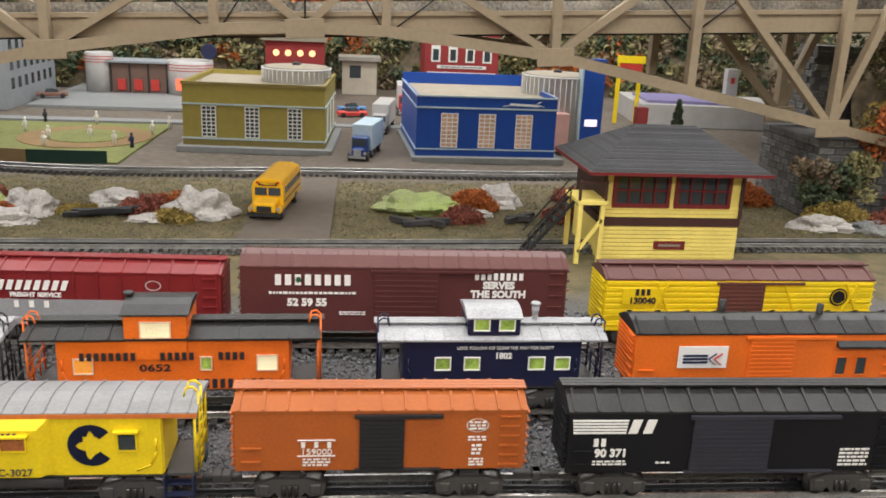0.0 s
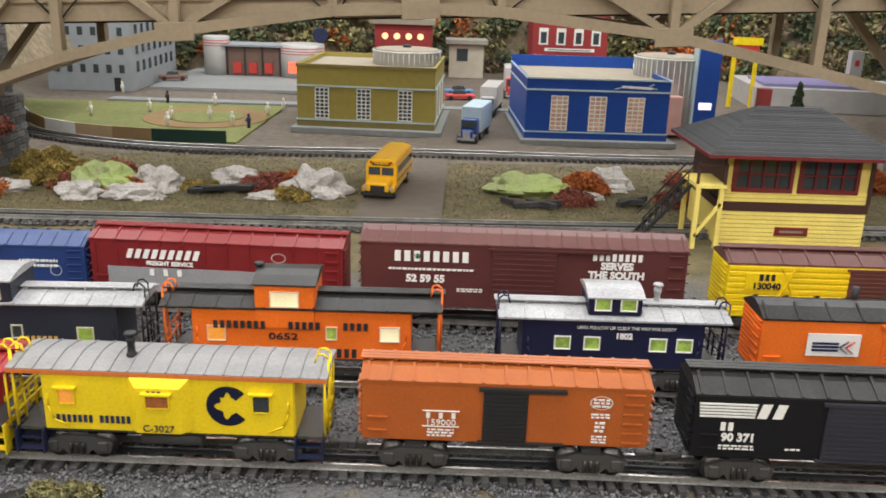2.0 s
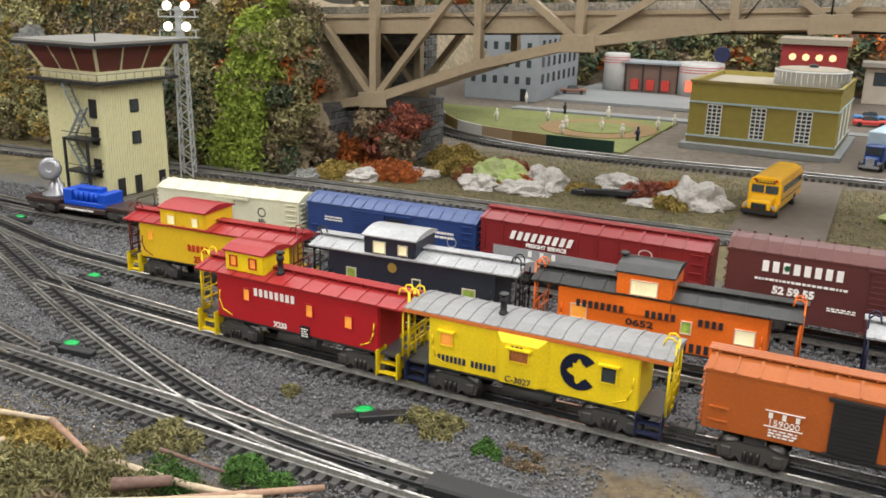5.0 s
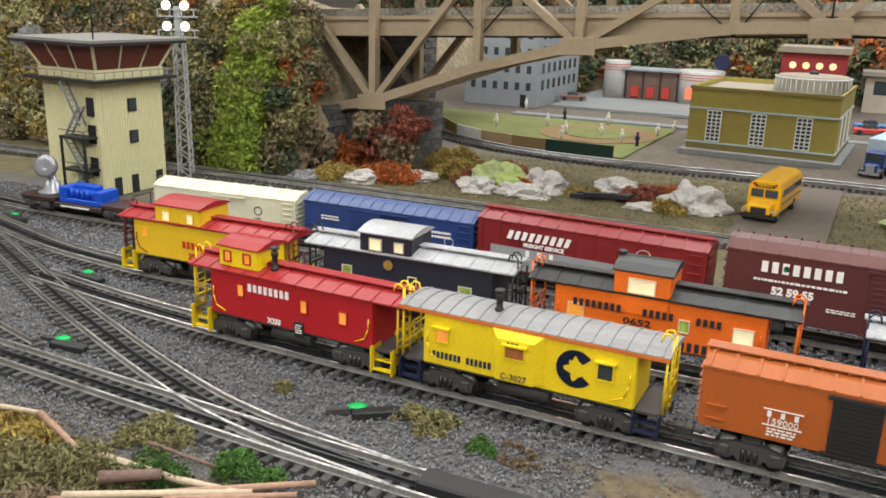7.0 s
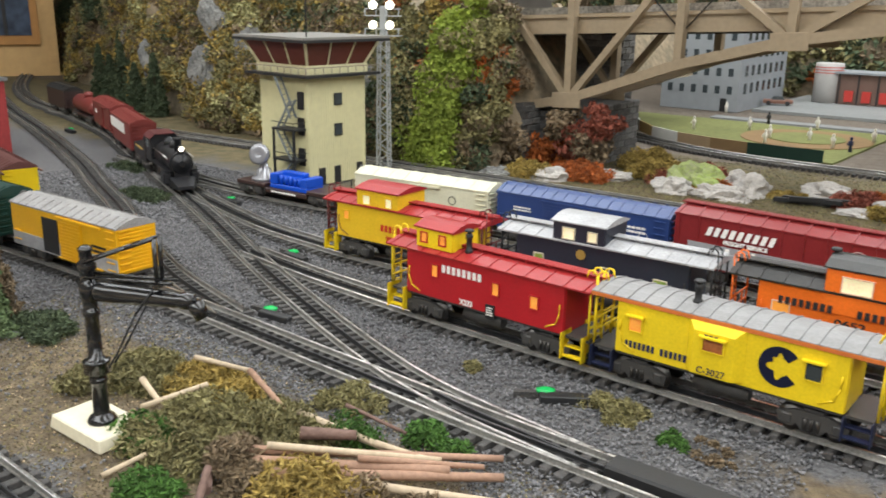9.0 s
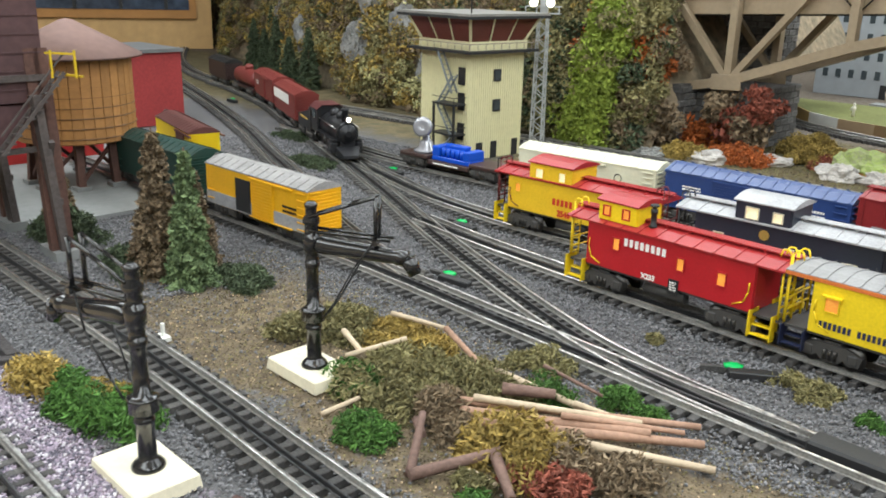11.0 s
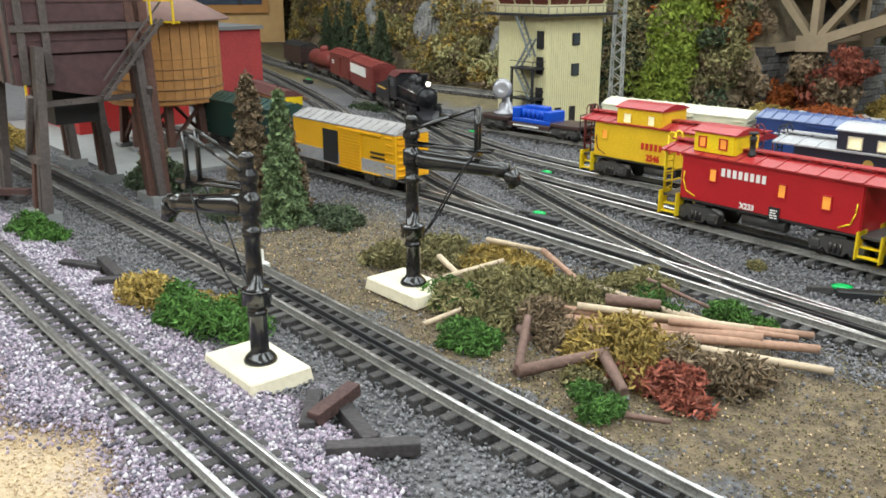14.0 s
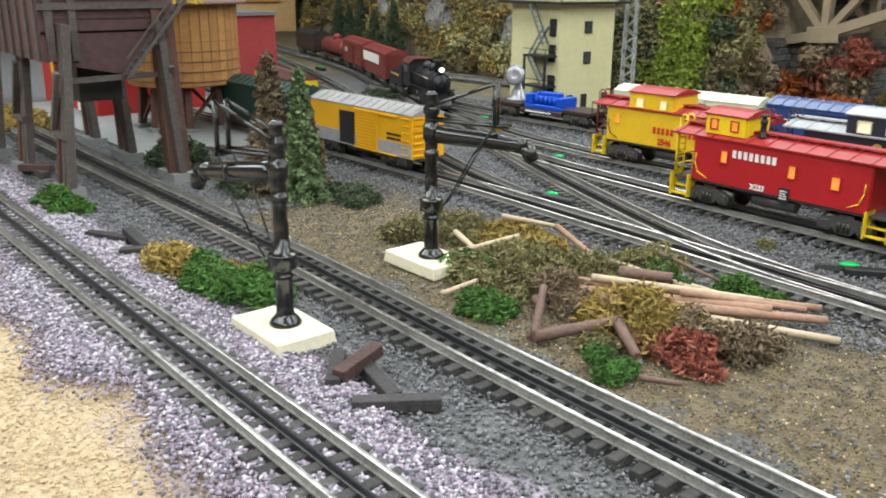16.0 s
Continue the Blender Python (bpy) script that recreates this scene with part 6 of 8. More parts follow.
# grey office block
GREYB = material("grey_block_wall", (0.27, 0.285, 0.3), 0.7, vary=0.08, scale=8)
root = thing("office_block", "grey block building with small dark windows", "building", pose(-0.89, 2.27, 0, 0, 0, 0))
prism("wall", GREYB, root, -0.28, 0.0, 0, 0.5, 0, 0.3)
prism("roof", paint("dark_cornice", (0.14, 0.14, 0.14)), root, -0.285, 0.005, -0.005, 0.505, 0.3, 0.308)
for r in range(4):
    for k in range(6):
        prism("window", GLASSDARK, root, -0.255 + k * 0.043, -0.238 + k * 0.043, -0.0015, 0.001, 0.06 + r * 0.06, 0.087 + r * 0.06)
    for k in range(7):
        prism("window", GLASSDARK, root, -0.001, 0.0015, 0.05 + k * 0.063, 0.075 + k * 0.063, 0.06 + r * 0.06, 0.095 + r * 0.06)
prism("door", BLACK, root, -0.06, -0.038, -0.0015, 0.001, 0, 0.045)

# pavement in front of the diner
tagged(prism("pavement", CONCRETE, None, -0.86, -0.3, 2.34, 3.05, 0.0, 0.01), "raised pale pavement before the diner", "pavement", kind="structure")
tagged(prism("pavement", CONCRETE, None, -0.9, 0.95, 2.06, 2.12, 0.0, 0.006), "low kerb along the ball field", "pavement", kind="structure")

# diner
DINW = paint("diner_white", (0.5, 0.48, 0.46), 0.35)
DINR = paint("diner_red", (0.5, 0.05, 0.04), 0.35)
root = thing("diner", "white round-ended diner with red stripes and a glazed front", "building", pose(-0.56, 2.72, 0.01))
for cx, r, h in ((-0.17, 0.05, 0.14), (0.16, 0.085, 0.12)):
    bm = bmesh.new()
    lathe(bm, [(r, 0), (r, h), (r * 0.95, h + 0.004)], 32, Matrix.Translation((cx, 0.05, 0)))
    t = part("round_end", bm, DINW, root)
    for k in range(3):
        bm = bmesh.new()
        lathe(bm, [(r + 0.001, h - 0.012 - k * 0.01), (r + 0.001, h - 0.009 - k * 0.01)], 32, Matrix.Translation((cx, 0.05, 0)), cap=False)
        part("red_stripe", bm, DINR, t)
prism("hall", paint("diner_inside", (0.16, 0.1, 0.08), 0.3), root, -0.13, 0.09, 0.02, 0.14, 0, 0.11)
prism("hall_roof", GREYB, root, -0.14, 0.1, 0.0, 0.15, 0.11, 0.117)
for k in range(4):
    prism("mullion", BLACK, root, -0.125 + k * 0.067, -0.121 + k * 0.067, 0.014, 0.02, 0, 0.11)
prism("lit_counter", material("red_neon_glow", (1.0, 0.12, 0.06), 0.4, emit=1.5), root, 0.12, 0.2, -0.038, -0.034, 0.02, 0.06)
for k in range(3):
    prism("red_seat", DINR, root, -0.1 + k * 0.06, -0.07 + k * 0.06, 0.012, 0.018, 0.01, 0.05)
bm = bmesh.new()
lathe(bm, [(0.028, 0), (0.03, 0.006), (0.028, 0.012)], 20, pose(0.235, 0.02, 0.16, 90, 0, 0))
part("round_sign", bm, INKNAVY, root, "dark blue round roof sign")

# far row of buildings
BRICKR = material("red_brick_wall", (0.28, 0.035, 0.035), 0.8, vary=0.15, scale=40)
root = thing("brick_building", "red brick building with tall white windows", "building", pose(0.5, 2.9, 0))
prism("wall", BRICKR, root, 0, 0.3, 0, 0.2, 0, 0.36)
prism("sign_board", WINW, root, 0.05, 0.25, -0.003, 0.0, 0.125, 0.137)
bars("small_writing", BLACKINK, root, 0.15, -0.0035, 0.129, 0.17, 1, 0.004)
for k in range(4):
    w = prism("window", WINW, root, 0.025 + k * 0.07, 0.062 + k * 0.07, -0.002, 0.001, 0.15, 0.215)
    prism("pane", GLASSDARK, w, 0.032 + k * 0.07, 0.055 + k * 0.07, -0.003, -0.002, 0.156, 0.2)
prism("ground_floor", WINW, root, 0.01, 0.29, -0.002, 0.0, 0.02, 0.11)
root = thing("red_station", "low red building with lit round windows", "building", pose(-0.12, 2.75, 0))
prism("wall", BRICKR, root, 0, 0.22, 0, 0.2, 0, 0.22)
prism("roof", ROOFTAN, root, -0.01, 0.23, -0.02, 0.21, 0.22, 0.24)
ROUNDLIT = material("lit_round_pane", (1.0, 0.6, 0.3), 0.4, emit=1.2)
for k in range(4):
    bm = bmesh.new()
    rod(bm, (0.04 + k * 0.045, 0.0, 0.175), (0.04 + k * 0.045, -0.004, 0.175), 0.012, 16)
    part("lit_window", bm, ROUNDLIT, root)
root = thing("kiosk", "small pale kiosk with a flat overhanging roof", "building", pose(0.17, 2.95, 0))
prism("wall", paint("kiosk_wall", (0.5, 0.45, 0.36)), root, 0, 0.14, 0, 0.1, 0, 0.14)
prism("roof", paint("kiosk_roof", (0.3, 0.28, 0.24)), root, -0.015, 0.155, -0.03, 0.12, 0.14, 0.155)
prism("window", GLASSDARK, root, 0.03, 0.075, -0.002, 0.001, 0.07, 0.12)
root = thing("white_store", "long white flat-roofed store with a purple roof edge", "building", pose(1.2, 2.3, 0, 0, 0, -6))
prism("wall", DINW, root, 0, 0.56, 0, 0.4, 0, 0.075)
prism("roof", paint("violet_roof", (0.25, 0.22, 0.4)), root, 0.04, 0.4, 0.05, 0.3, 0.075, 0.085)
prism("turret", DINW, root, 0.33, 0.37, 0.1, 0.14, 0.085, 0.2)
prism("turret_mark", DINR, root, 0.343, 0.357, 0.098, 0.1, 0.15, 0.17)
root = thing("arch_sign", "yellow roadside arch sign with a red board", "sign", pose(1.13, 2.35, 0))
for x in (0, 0.075):
    bm = bmesh.new()
    bar(bm, (x, 0, 0), (x, 0, 0.22), 0.012)
    part("leg", bm, YEL, root)
prism("board", DINR, root, 0.0, 0.08, -0.008, -0.004, 0.17, 0.21)
prism("crown", YEL, root, -0.01, 0.09, -0.01, 0.0, 0.21, 0.235)

# street vehicles
def lorry(label, m, cab, cargo, length=0.2, w=0.052, h=0.085):
    root = thing("lorry", label, "truck", m)
    prism("cargo_box", cargo, root, -w / 2, w / 2, 0.055, length, 0.02, h, bevel=0.0015)
    c = prism("cab", cab, root, -w * 0.4, w * 0.4, 0.025, 0.054, 0.012, h * 0.68, bevel=0.003)
    prism("windscreen", GLASSDARK, c, -w * 0.34, w * 0.34, 0.0235, 0.0255, h * 0.43, h * 0.62)
    prism("bonnet", cab, root, -w * 0.3, w * 0.3, 0.0, 0.026, 0.012, h * 0.38, bevel=0.003)
    prism("grille", SILVER, root, -w * 0.18, w * 0.18, -0.0015, 0.0, 0.014, h * 0.34)
    prism("bumper", SILVER, root, -w * 0.42, w * 0.42, -0.005, -0.002, 0.008, 0.014)
    for s in (-1, 1):
        bm = bmesh.new()
        rod(bm, (s * w * 0.36, 0.004, 0.02), (s * w * 0.36, 0.001, 0.02), 0.004, 10)
        part("headlight", bm, SILVER, root)
    wheels(root, [(-w * 0.42, 0.016), (w * 0.42, 0.016), (-w * 0.42, length - 0.04), (w * 0.42, length - 0.04), (-w * 0.42, 0.065), (w * 0.42, 0.065)], 0.011, 0.009)


lorry("blue lorry with a pale blue cargo box", pose(0.2, 1.51, 0.003, 0, 0, -14), paint("blue_cab", (0.03, 0.06, 0.2), 0.3), paint("pale_blue_box", (0.45, 0.55, 0.62)))
lorry("white lorry on the street", pose(0.27, 1.93, 0.003, 0, 0, -10), DINW, DINW, 0.24)
lorry("red-cabbed lorry with a white box", pose(0.385, 2.35, 0.003, 0, 0, -3), DINR, DINW, 0.22, 0.06, 0.1)


def sedan(label, m, mat):
    root = thing("car", label, "car", m)
    bm = bmesh.new()
    sweep(bm, [(-0.016, 0.006), (-0.017, 0.016), (-0.014, 0.02), (0.014, 0.02), (0.017, 0.016), (0.016, 0.006)], -0.05, 0.05)
    part("body", bm, mat, root, bevel=0.001)
    bm = bmesh.new()
    vs = box(bm, -0.024, 0.022, -0.013, 0.013, 0.02, 0.031)
    for v in vs[4:]:
        v.co.x *= 0.7
        v.co.y *= 0.85
    part("cabin", bm, GLASSDARK, root)
    for x in (-0.032, 0.032):
        for y in (-0.015, 0.015):
            bm = bmesh.new()
            rod(bm, (x, y - 0.003, 0.008), (x, y + 0.003, 0.008), 0.008, 14)
            part("wheel", bm, BLACK, root)


sedan("dark red parked car", pose(0.2, 2.3, 0.003, 0, 0, 10), DINR)
sedan("sky blue parked toy car", pose(0.2, 2.42, 0.003, 0, 0, 10), paint("sky_blue_car", (0.08, 0.2, 0.4), 0.3))
sedan("rusty brown parked car", pose(-0.83, 2.52, 0.011, 0, 0, 20), paint("rust_car", (0.2, 0.1, 0.07), 0.4))

# ---------- ball field ----------
FIELD = material("ball_field_grass", (0.17, 0.18, 0.06), 0.9, vary=0.2, scale=20, bump=0.2)
CLAY = material("clay_infield", (0.22, 0.14, 0.065), 0.9, vary=0.15, scale=30)
tagged(slab("ball_field", [(-1.15, 2.03), (-0.98, 1.68), (-0.82, 1.52), (-0.65, 1.44), (-0.36, 1.43), (-0.34, 2.03)], -0.01, 0.004, FIELD), "green baseball field beside the track", "ball field", kind="structure")
for cx, cy, r, in ((-0.52, 1.78, 0.17),):
    n = 40
    ring = lambda q: [(cx + q * math.cos(2 * math.pi * k / n), cy + q * 1.05 * math.sin(2 * math.pi * k / n)) for k in range(n)]
    tagged(slab("infield", ring(r), 0.0, 0.006, CLAY), "brown clay ring of the infield", "infield", kind="structure")
    tagged(slab("infield", ring(r * 0.6), 0.0, 0.008, FIELD), "green grass inside the clay ring", "infield", kind="structure")
DKGREEN = paint("dark_green_fence", (0.015, 0.05, 0.035), 0.6)
fence = thing("field_fence", "low dark green outfield fence with coloured boards", "fence")
fp = [(-1.0, 1.72), (-0.94, 1.62), (-0.86, 1.53), (-0.76, 1.47), (-0.66, 1.44), (-0.56, 1.425), (-0.46, 1.42), (-0.38, 1.42)]
bcol = [WINW, paint("ochre_board", (0.5, 0.33, 0.1)), WINW, paint("tan_board", (0.45, 0.33, 0.2)), paint("brown_board", (0.3, 0.2, 0.1)), DKGREEN, DKGREEN]
for (a, b), mm in zip(zip(fp, fp[1:]), bcol):
    bm = bmesh.new()
    bar(bm, (a[0], a[1], 0.018), (b[0], b[1], 0.018), 0.003, 0.03)
    part("board", bm, mm, fence)
TOYW = paint("toy_white", (0.65, 0.62, 0.55))
for k, (x, y, mm) in enumerate(((-0.83, 1.75, TOYW), (-0.7, 1.85, TOYW), (-0.6, 1.72, TOYW), (-0.58, 1.62, TOYW), (-0.5, 1.74, TOYW), (-0.42, 1.66, TOYW), (-0.37, 1.63, INKNAVY), (-0.36, 1.84, TOYW), (-0.33, 1.93, TOYW), (-0.55, 2.0, TOYW), (-0.7, 2.02, BLACK), (-0.9, 2.2, TOYW))):
    bm = bmesh.new()
    z = 0.005
    lathe(bm, [(0.005, z), (0.004, z + 0.012), (0.006, z + 0.018), (0.0065, z + 0.026), (0.002, z + 0.029), (0.0038, z + 0.032), (0.0035, z + 0.036), (0.001, z + 0.038)], 8, Matrix.Translation((x, y, 0)))
    bar(bm, (x - 0.005, y, z + 0.025), (x - 0.008 + 0.002 * (k % 3), y - 0.003, z + 0.016), 0.002)
    tagged(part("toy_figure", bm, mm), "tiny plain toy figure on the field", "figurine", group="toy figures on the ball field")


# ---------- signal tower ----------
SHINGLE = material("dark_shingle", (0.055, 0.055, 0.058), 0.8, vary=0.15, scale=60, object_random=0.3)
YCLAP = paint("lemon_clapboard", (0.85, 0.68, 0.18), 0.5, object_random=0.04)
DBROWN = paint("dark_brown_trim", (0.06, 0.025, 0.02), 0.5)
MAROON = paint("maroon_trim", (0.16, 0.02, 0.02), 0.45)


def signal_tower():
    root = thing("signal_tower", "yellow clapboard signal tower with a dark hipped roof", "tower", pose(0.585, 0.705, 0))
    w, d = 0.235, 0.17
    prism("lower_wall", YCLAP, root, 0, w, 0, d, 0, 0.06)
    prism("band", DBROWN, root, -0.003, w + 0.003, -0.003, d + 0.003, 0.06, 0.074)
    for k in range(8):
        z = 0.004 + k * 0.007
        prism("clapboard", YCLAP, root, -0.0015, w + 0.0015, -0.0018, 0.0, z, z + 0.006)
    for s in (-1, 1):
        prism("corner_post", DBROWN, root, -0.004 if s < 0 else w - 0.002, 0.002 if s < 0 else w + 0.004, -0.004, 0.002, 0.074, 0.153)
    holes = [(0.016, 0.108, 0.094, 0.146), (0.122, 0.214, 0.094, 0.146)]
    bm = bmesh.new()
    wall_with_holes(bm, 0.002, w - 0.002, 0.002, 0.004, 0.074, 0.153, holes)
    part("upper_wall", bm, YCLAP, root)
    for k in range(3):
        z = 0.075 + k * 0.0065
        prism("clapboard", YCLAP, root, 0.002, w - 0.002, -0.0018, 0.0, z, z + 0.0056)
    for x0, x1 in ((0, 0.004), (w - 0.004, w)):
        prism("side_wall", DBROWN if x0 == 0 else YCLAP, root, x0, x1, 0.004, d, 0.074, 0.153)
    prism("back_wall", YCLAP, root, 0.004, w - 0.004, d - 0.004, d, 0.074, 0.153)
    prism("inside", paint("tower_inside", (0.25, 0.2, 0.13)), root, 0.006, w - 0.006, 0.09, 0.094, 0.074, 0.15)
    for x0, x1, z0, z1 in holes:
        bm = bmesh.new()
        n = 4
        hs = [(x0 + 0.004 + (x1 - x0 - 0.004) * i / n, x0 + (x1 - x0 - 0.004) * (i + 1) / n + 0.001, z0 + 0.004 + (z1 - z0 - 0.004) * j / 2, z0 + (z1 - z0 - 0.004) * (j + 1) / 2 + 0.001) for i in range(n) for j in range(2)]
        wall_with_holes(bm, x0 - 0.003, x1 + 0.003, -0.001, 0.004, z0 - 0.003, z1 + 0.003, hs)
        wn = part("window", bm, MAROON, root)
        prism("pane", GLASSDARK, wn, x0, x1, 0.001, 0.002, z0, z1)
    sg = prism("sign", MAROON, root, 0.092, 0.146, -0.0035, -0.0018, 0.02, 0.034)
    bars("small_writing", ROOFTAN, sg, 0.119, -0.004, 0.025, 0.038, 1, 0.004)
    # hipped roof, shingle course by course
    e, zt, z0 = 0.036, 0.217, 0.155
    a = [(-e, -e * 0.9, z0), (w + e, -e * 0.9, z0), (w + e, d + e * 0.9, z0), (-e, d + e * 0.9, z0)]
    r1, r2 = (0.07, d / 2, zt), (w - 0.06, d / 2, zt)
    bm = bmesh.new()
    vv = [bm.verts.new(c) for c in a] + [bm.verts.new(r1), bm.verts.new(r2)]
    for q in ((0, 1, 5, 4), (2, 3, 4, 5), (3, 0, 4), (1, 2, 5), (3, 2, 1, 0)):
        bm.faces.new([vv[i] for i in q])
    roof = part("roof", bm, SHINGLE, root)
    n = 30
    for k in range(n):
        t0, t1 = k / n, (k + 1) / n
        def mixp(p, q, t):
            return Vector(p).lerp(Vector(q), t)
        for pa, pb, qa, qb in ((a[0], a[1], r1, r2), (a[3], a[0], r1, r1)):
            bm = bmesh.new()
            nrm = (Vector(pb) - Vector(pa)).cross(Vector(qa) - Vector(pa)).normalized()
            c = [mixp(pa, qa, t0) + nrm * 0.001, mixp(pb, qb, t0) + nrm * 0.001, mixp(pb, qb, t1) + nrm * 0.0004, mixp(pa, qa, t1) + nrm * 0.0004]
            lo = [p - nrm * 0.002 for p in c]
            vs = [bm.verts.new(p) for p in c + lo]
            bm.faces.new(vs[:4])
            for i in range(4):
                bm.faces.new((vs[i], vs[(i + 1) % 4], vs[4 + (i + 1) % 4], vs[4 + i]))
            part("shingle_course", bm, SHINGLE, roof)
    bm = bmesh.new()
    for p, q in ((a[0], a[1]), (a[1], a[2]), (a[3], a[0])):
        bar(bm, (p[0], p[1], p[2] - 0.002), (q[0], q[1], q[2] - 0.002), 0.004, 0.005)
    part("fascia", bm, MAROON, roof)
    prism("soffit", DBROWN, root, -0.03, w + 0.03, -0.03, d + 0.03, 0.1515, 0.154)
    prism("chimney", MAROON, root, 0.075, 0.094, d / 2 + 0.01, d / 2 + 0.03, 0.2, 0.243)
    # outside landing and stair
    for x, y in ((-0.045, -0.02), (-0.008, -0.02), (-0.045, 0.05)):
        bm = bmesh.new()
        bar(bm, (x, y, 0), (x, y, 0.1), 0.007)
        part("stair_post", bm, YCLAP, root)
    bm = bmesh.new()
    bar(bm, (-0.045, -0.021, 0.02), (-0.008, -0.021, 0.075), 0.005)
    part("stair_brace", bm, YCLAP, root)
    prism("landing", YCLAP, root, -0.05, -0.002, -0.025, 0.06, 0.1, 0.106)
    for s in (-0.047, -0.004):
        bm = bmesh.new()
        bar(bm, (s, -0.02, 0.106), (s, -0.02, 0.14), 0.004)
        part("landing_post", bm, DBROWN, root)
    bm = bmesh.new()
    bar(bm, (-0.05, -0.022, 0.136), (-0.002, -0.022, 0.136), 0.003)
    part("landing_rail", bm, DBROWN, root)
    for s in (0.0, 0.035):
        bm = bmesh.new()
        bar(bm, (-0.05, s, 0.1), (-0.125, s, 0.01), 0.003, 0.005)
        bar(bm, (-0.05, s, 0.13), (-0.125, s, 0.04), 0.002)
        part("stringer", bm, BLACK, root)
    for k in range(8):
        prism("tread", BLACK, root, -0.062 - k * 0.0093, -0.052 - k * 0.0093, 0.0, 0.036, 0.088 - k * 0.0112, 0.0895 - k * 0.0112)
        bm = bmesh.new()
        bar(bm, (-0.057 - k * 0.0093, 0.0, 0.089 - k * 0.0112), (-0.057 - k * 0.0093, 0.0, 0.119 - k * 0.0112), 0.0016)
        part("baluster", bm, BLACK, root)


signal_tower()

# ---------- airport control tower ----------
CREAMW = material("cream_ribbed_panel", (0.66, 0.62, 0.38), 0.55, vary=0.06, scale=20)
CABRED = paint("cab_brown_glass", (0.14, 0.045, 0.035), 0.25)


def control_tower():
    root = thing("control_tower", "cream ribbed control tower with a brown-glazed cab", "tower", pose(-1.087, 0.455, 0, 0, 0, 86))
    a, b, h = 0.149, 0.15, 0.212
    prism("wall", CREAMW, root, 0, a, 0, b, 0, h)
    for k in range(25):
        x = 0.003 + (a - 0.006) * k / 24
        prism("panel_rib", CREAMW, root, x - 0.0008, x + 0.0008, -0.0014, 0.0, 0, h)
    for k in range(24):
        y = 0.003 + (b - 0.006) * k / 23
        prism("panel_rib", CREAMW, root, -0.0014, 0.0, y - 0.0008, y + 0.0008, 0, h)
    for wx, wz in ((0.074, 0.155), (0.074, 0.095)):
        w = prism("window", BLACK, root, wx - 0.01, wx + 0.01, -0.003, 0, wz, wz + 0.024)
        prism("pane", GLASSDARK, w, wx - 0.007, wx + 0.007, -0.0036, -0.003, wz + 0.003, wz + 0.021)
    for wx in (0.03, 0.07, 0.13):
        prism("door", BLACK, root, wx - 0.008, wx + 0.008, -0.003, 0, 0, 0.034)
    for wz in (0.04, 0.1, 0.15):
        prism("door", BLACK, root, -0.003, 0, 0.012, 0.03, wz, wz + 0.034)
    prism("balcony", BLACK, root, -0.022, a + 0.022, -0.022, b + 0.022, h, h + 0.005)
    prism("cab_base", CREAMW, root, -0.004, a + 0.004, -0.004, b + 0.004, h + 0.005, h + 0.022)
    bm = bmesh.new()
    lo = [(0, 0), (a, 0), (a, b), (0, b)]
    hi = [(-0.02, -0.02), (a + 0.02, -0.02), (a + 0.02, b + 0.02), (-0.02, b + 0.02)]
    vl = [bm.verts.new((x, y, h + 0.022)) for x, y in lo]
    vh = [bm.verts.new((x, y, h + 0.066)) for x, y in hi]
    for k in range(4):
        bm.faces.new((vl[k], vl[(k + 1) % 4], vh[(k + 1) % 4], vh[k]))
    bm.faces.new(vh), bm.faces.new(vl)
    part("cab_glass", bm, CABRED, root, "brown slanted cab windows")
    for k in range(4):
        for t in (0, 0.34, 0.67):
            p0 = Vector((*lo[k], h + 0.022)).lerp(Vector((*lo[(k + 1) % 4], h + 0.022)), t)
            p1 = Vector((*hi[k], h + 0.066)).lerp(Vector((*hi[(k + 1) % 4], h + 0.066)), t)
            bm = bmesh.new()
            bar(bm, p0, p1, 0.005 if t == 0 else 0.003)
            part("mullion", bm, CREAMW, root)
    rf = prism("roof", paint("cab_roof", (0.22, 0.21, 0.19), 0.7), root, -0.035, a + 0.035, -0.035, b + 0.035, h + 0.07, h + 0.076)
    prism("roof_edge", BLACK, rf, -0.037, a + 0.037, -0.037, b + 0.037, h + 0.066, h + 0.0715)
    bm = bmesh.new()
    rod(bm, (0.0, 0.0, h + 0.076), (0.0, 0.0, h + 0.2), 0.0014)
    part("antenna", bm, BLACK, root)
    for k in range(10):
        for x, y in ((-0.02 + (a + 0.04) * k / 9, -0.021), (-0.021, -0.02 + (b + 0.04) * k / 9)):
            bm = bmesh.new()
            rod(bm, (x, y, h + 0.005), (x, y, h + 0.019), 0.0008, 5)
            part("baluster", bm, ROOFTAN, root)
    for p, q in (((-0.021, -0.021), (a + 0.021, -0.021)), ((-0.021, -0.021), (-0.021, b + 0.021))):
        bm = bmesh.new()
        rod(bm, (*p, h + 0.019), (*q, h + 0.019), 0.001, 5)
        part("handrail", bm, ROOFTAN, root)
    # outside stairs on the narrow face: flights, landings, posts
    for k, (z0, z1) in enumerate(((0.0, 0.05), (0.05, 0.11), (0.11, 0.17), (0.135, h))):
        bm = bmesh.new()
        ya, yb = (0.02, 0.065) if k % 2 else (0.065, 0.02)
        for x in (-0.028, -0.014):
            bar(bm, (x, ya, z0), (x, yb, z1), 0.0018, 0.004)
        for j in range(8):
            t = (j + 0.5) / 8
            box(bm, -0.028, -0.014, ya + (yb - ya) * t - 0.002, ya + (yb - ya) * t + 0.002, z0 + (z1 - z0) * t, z0 + (z1 - z0) * t + 0.001)
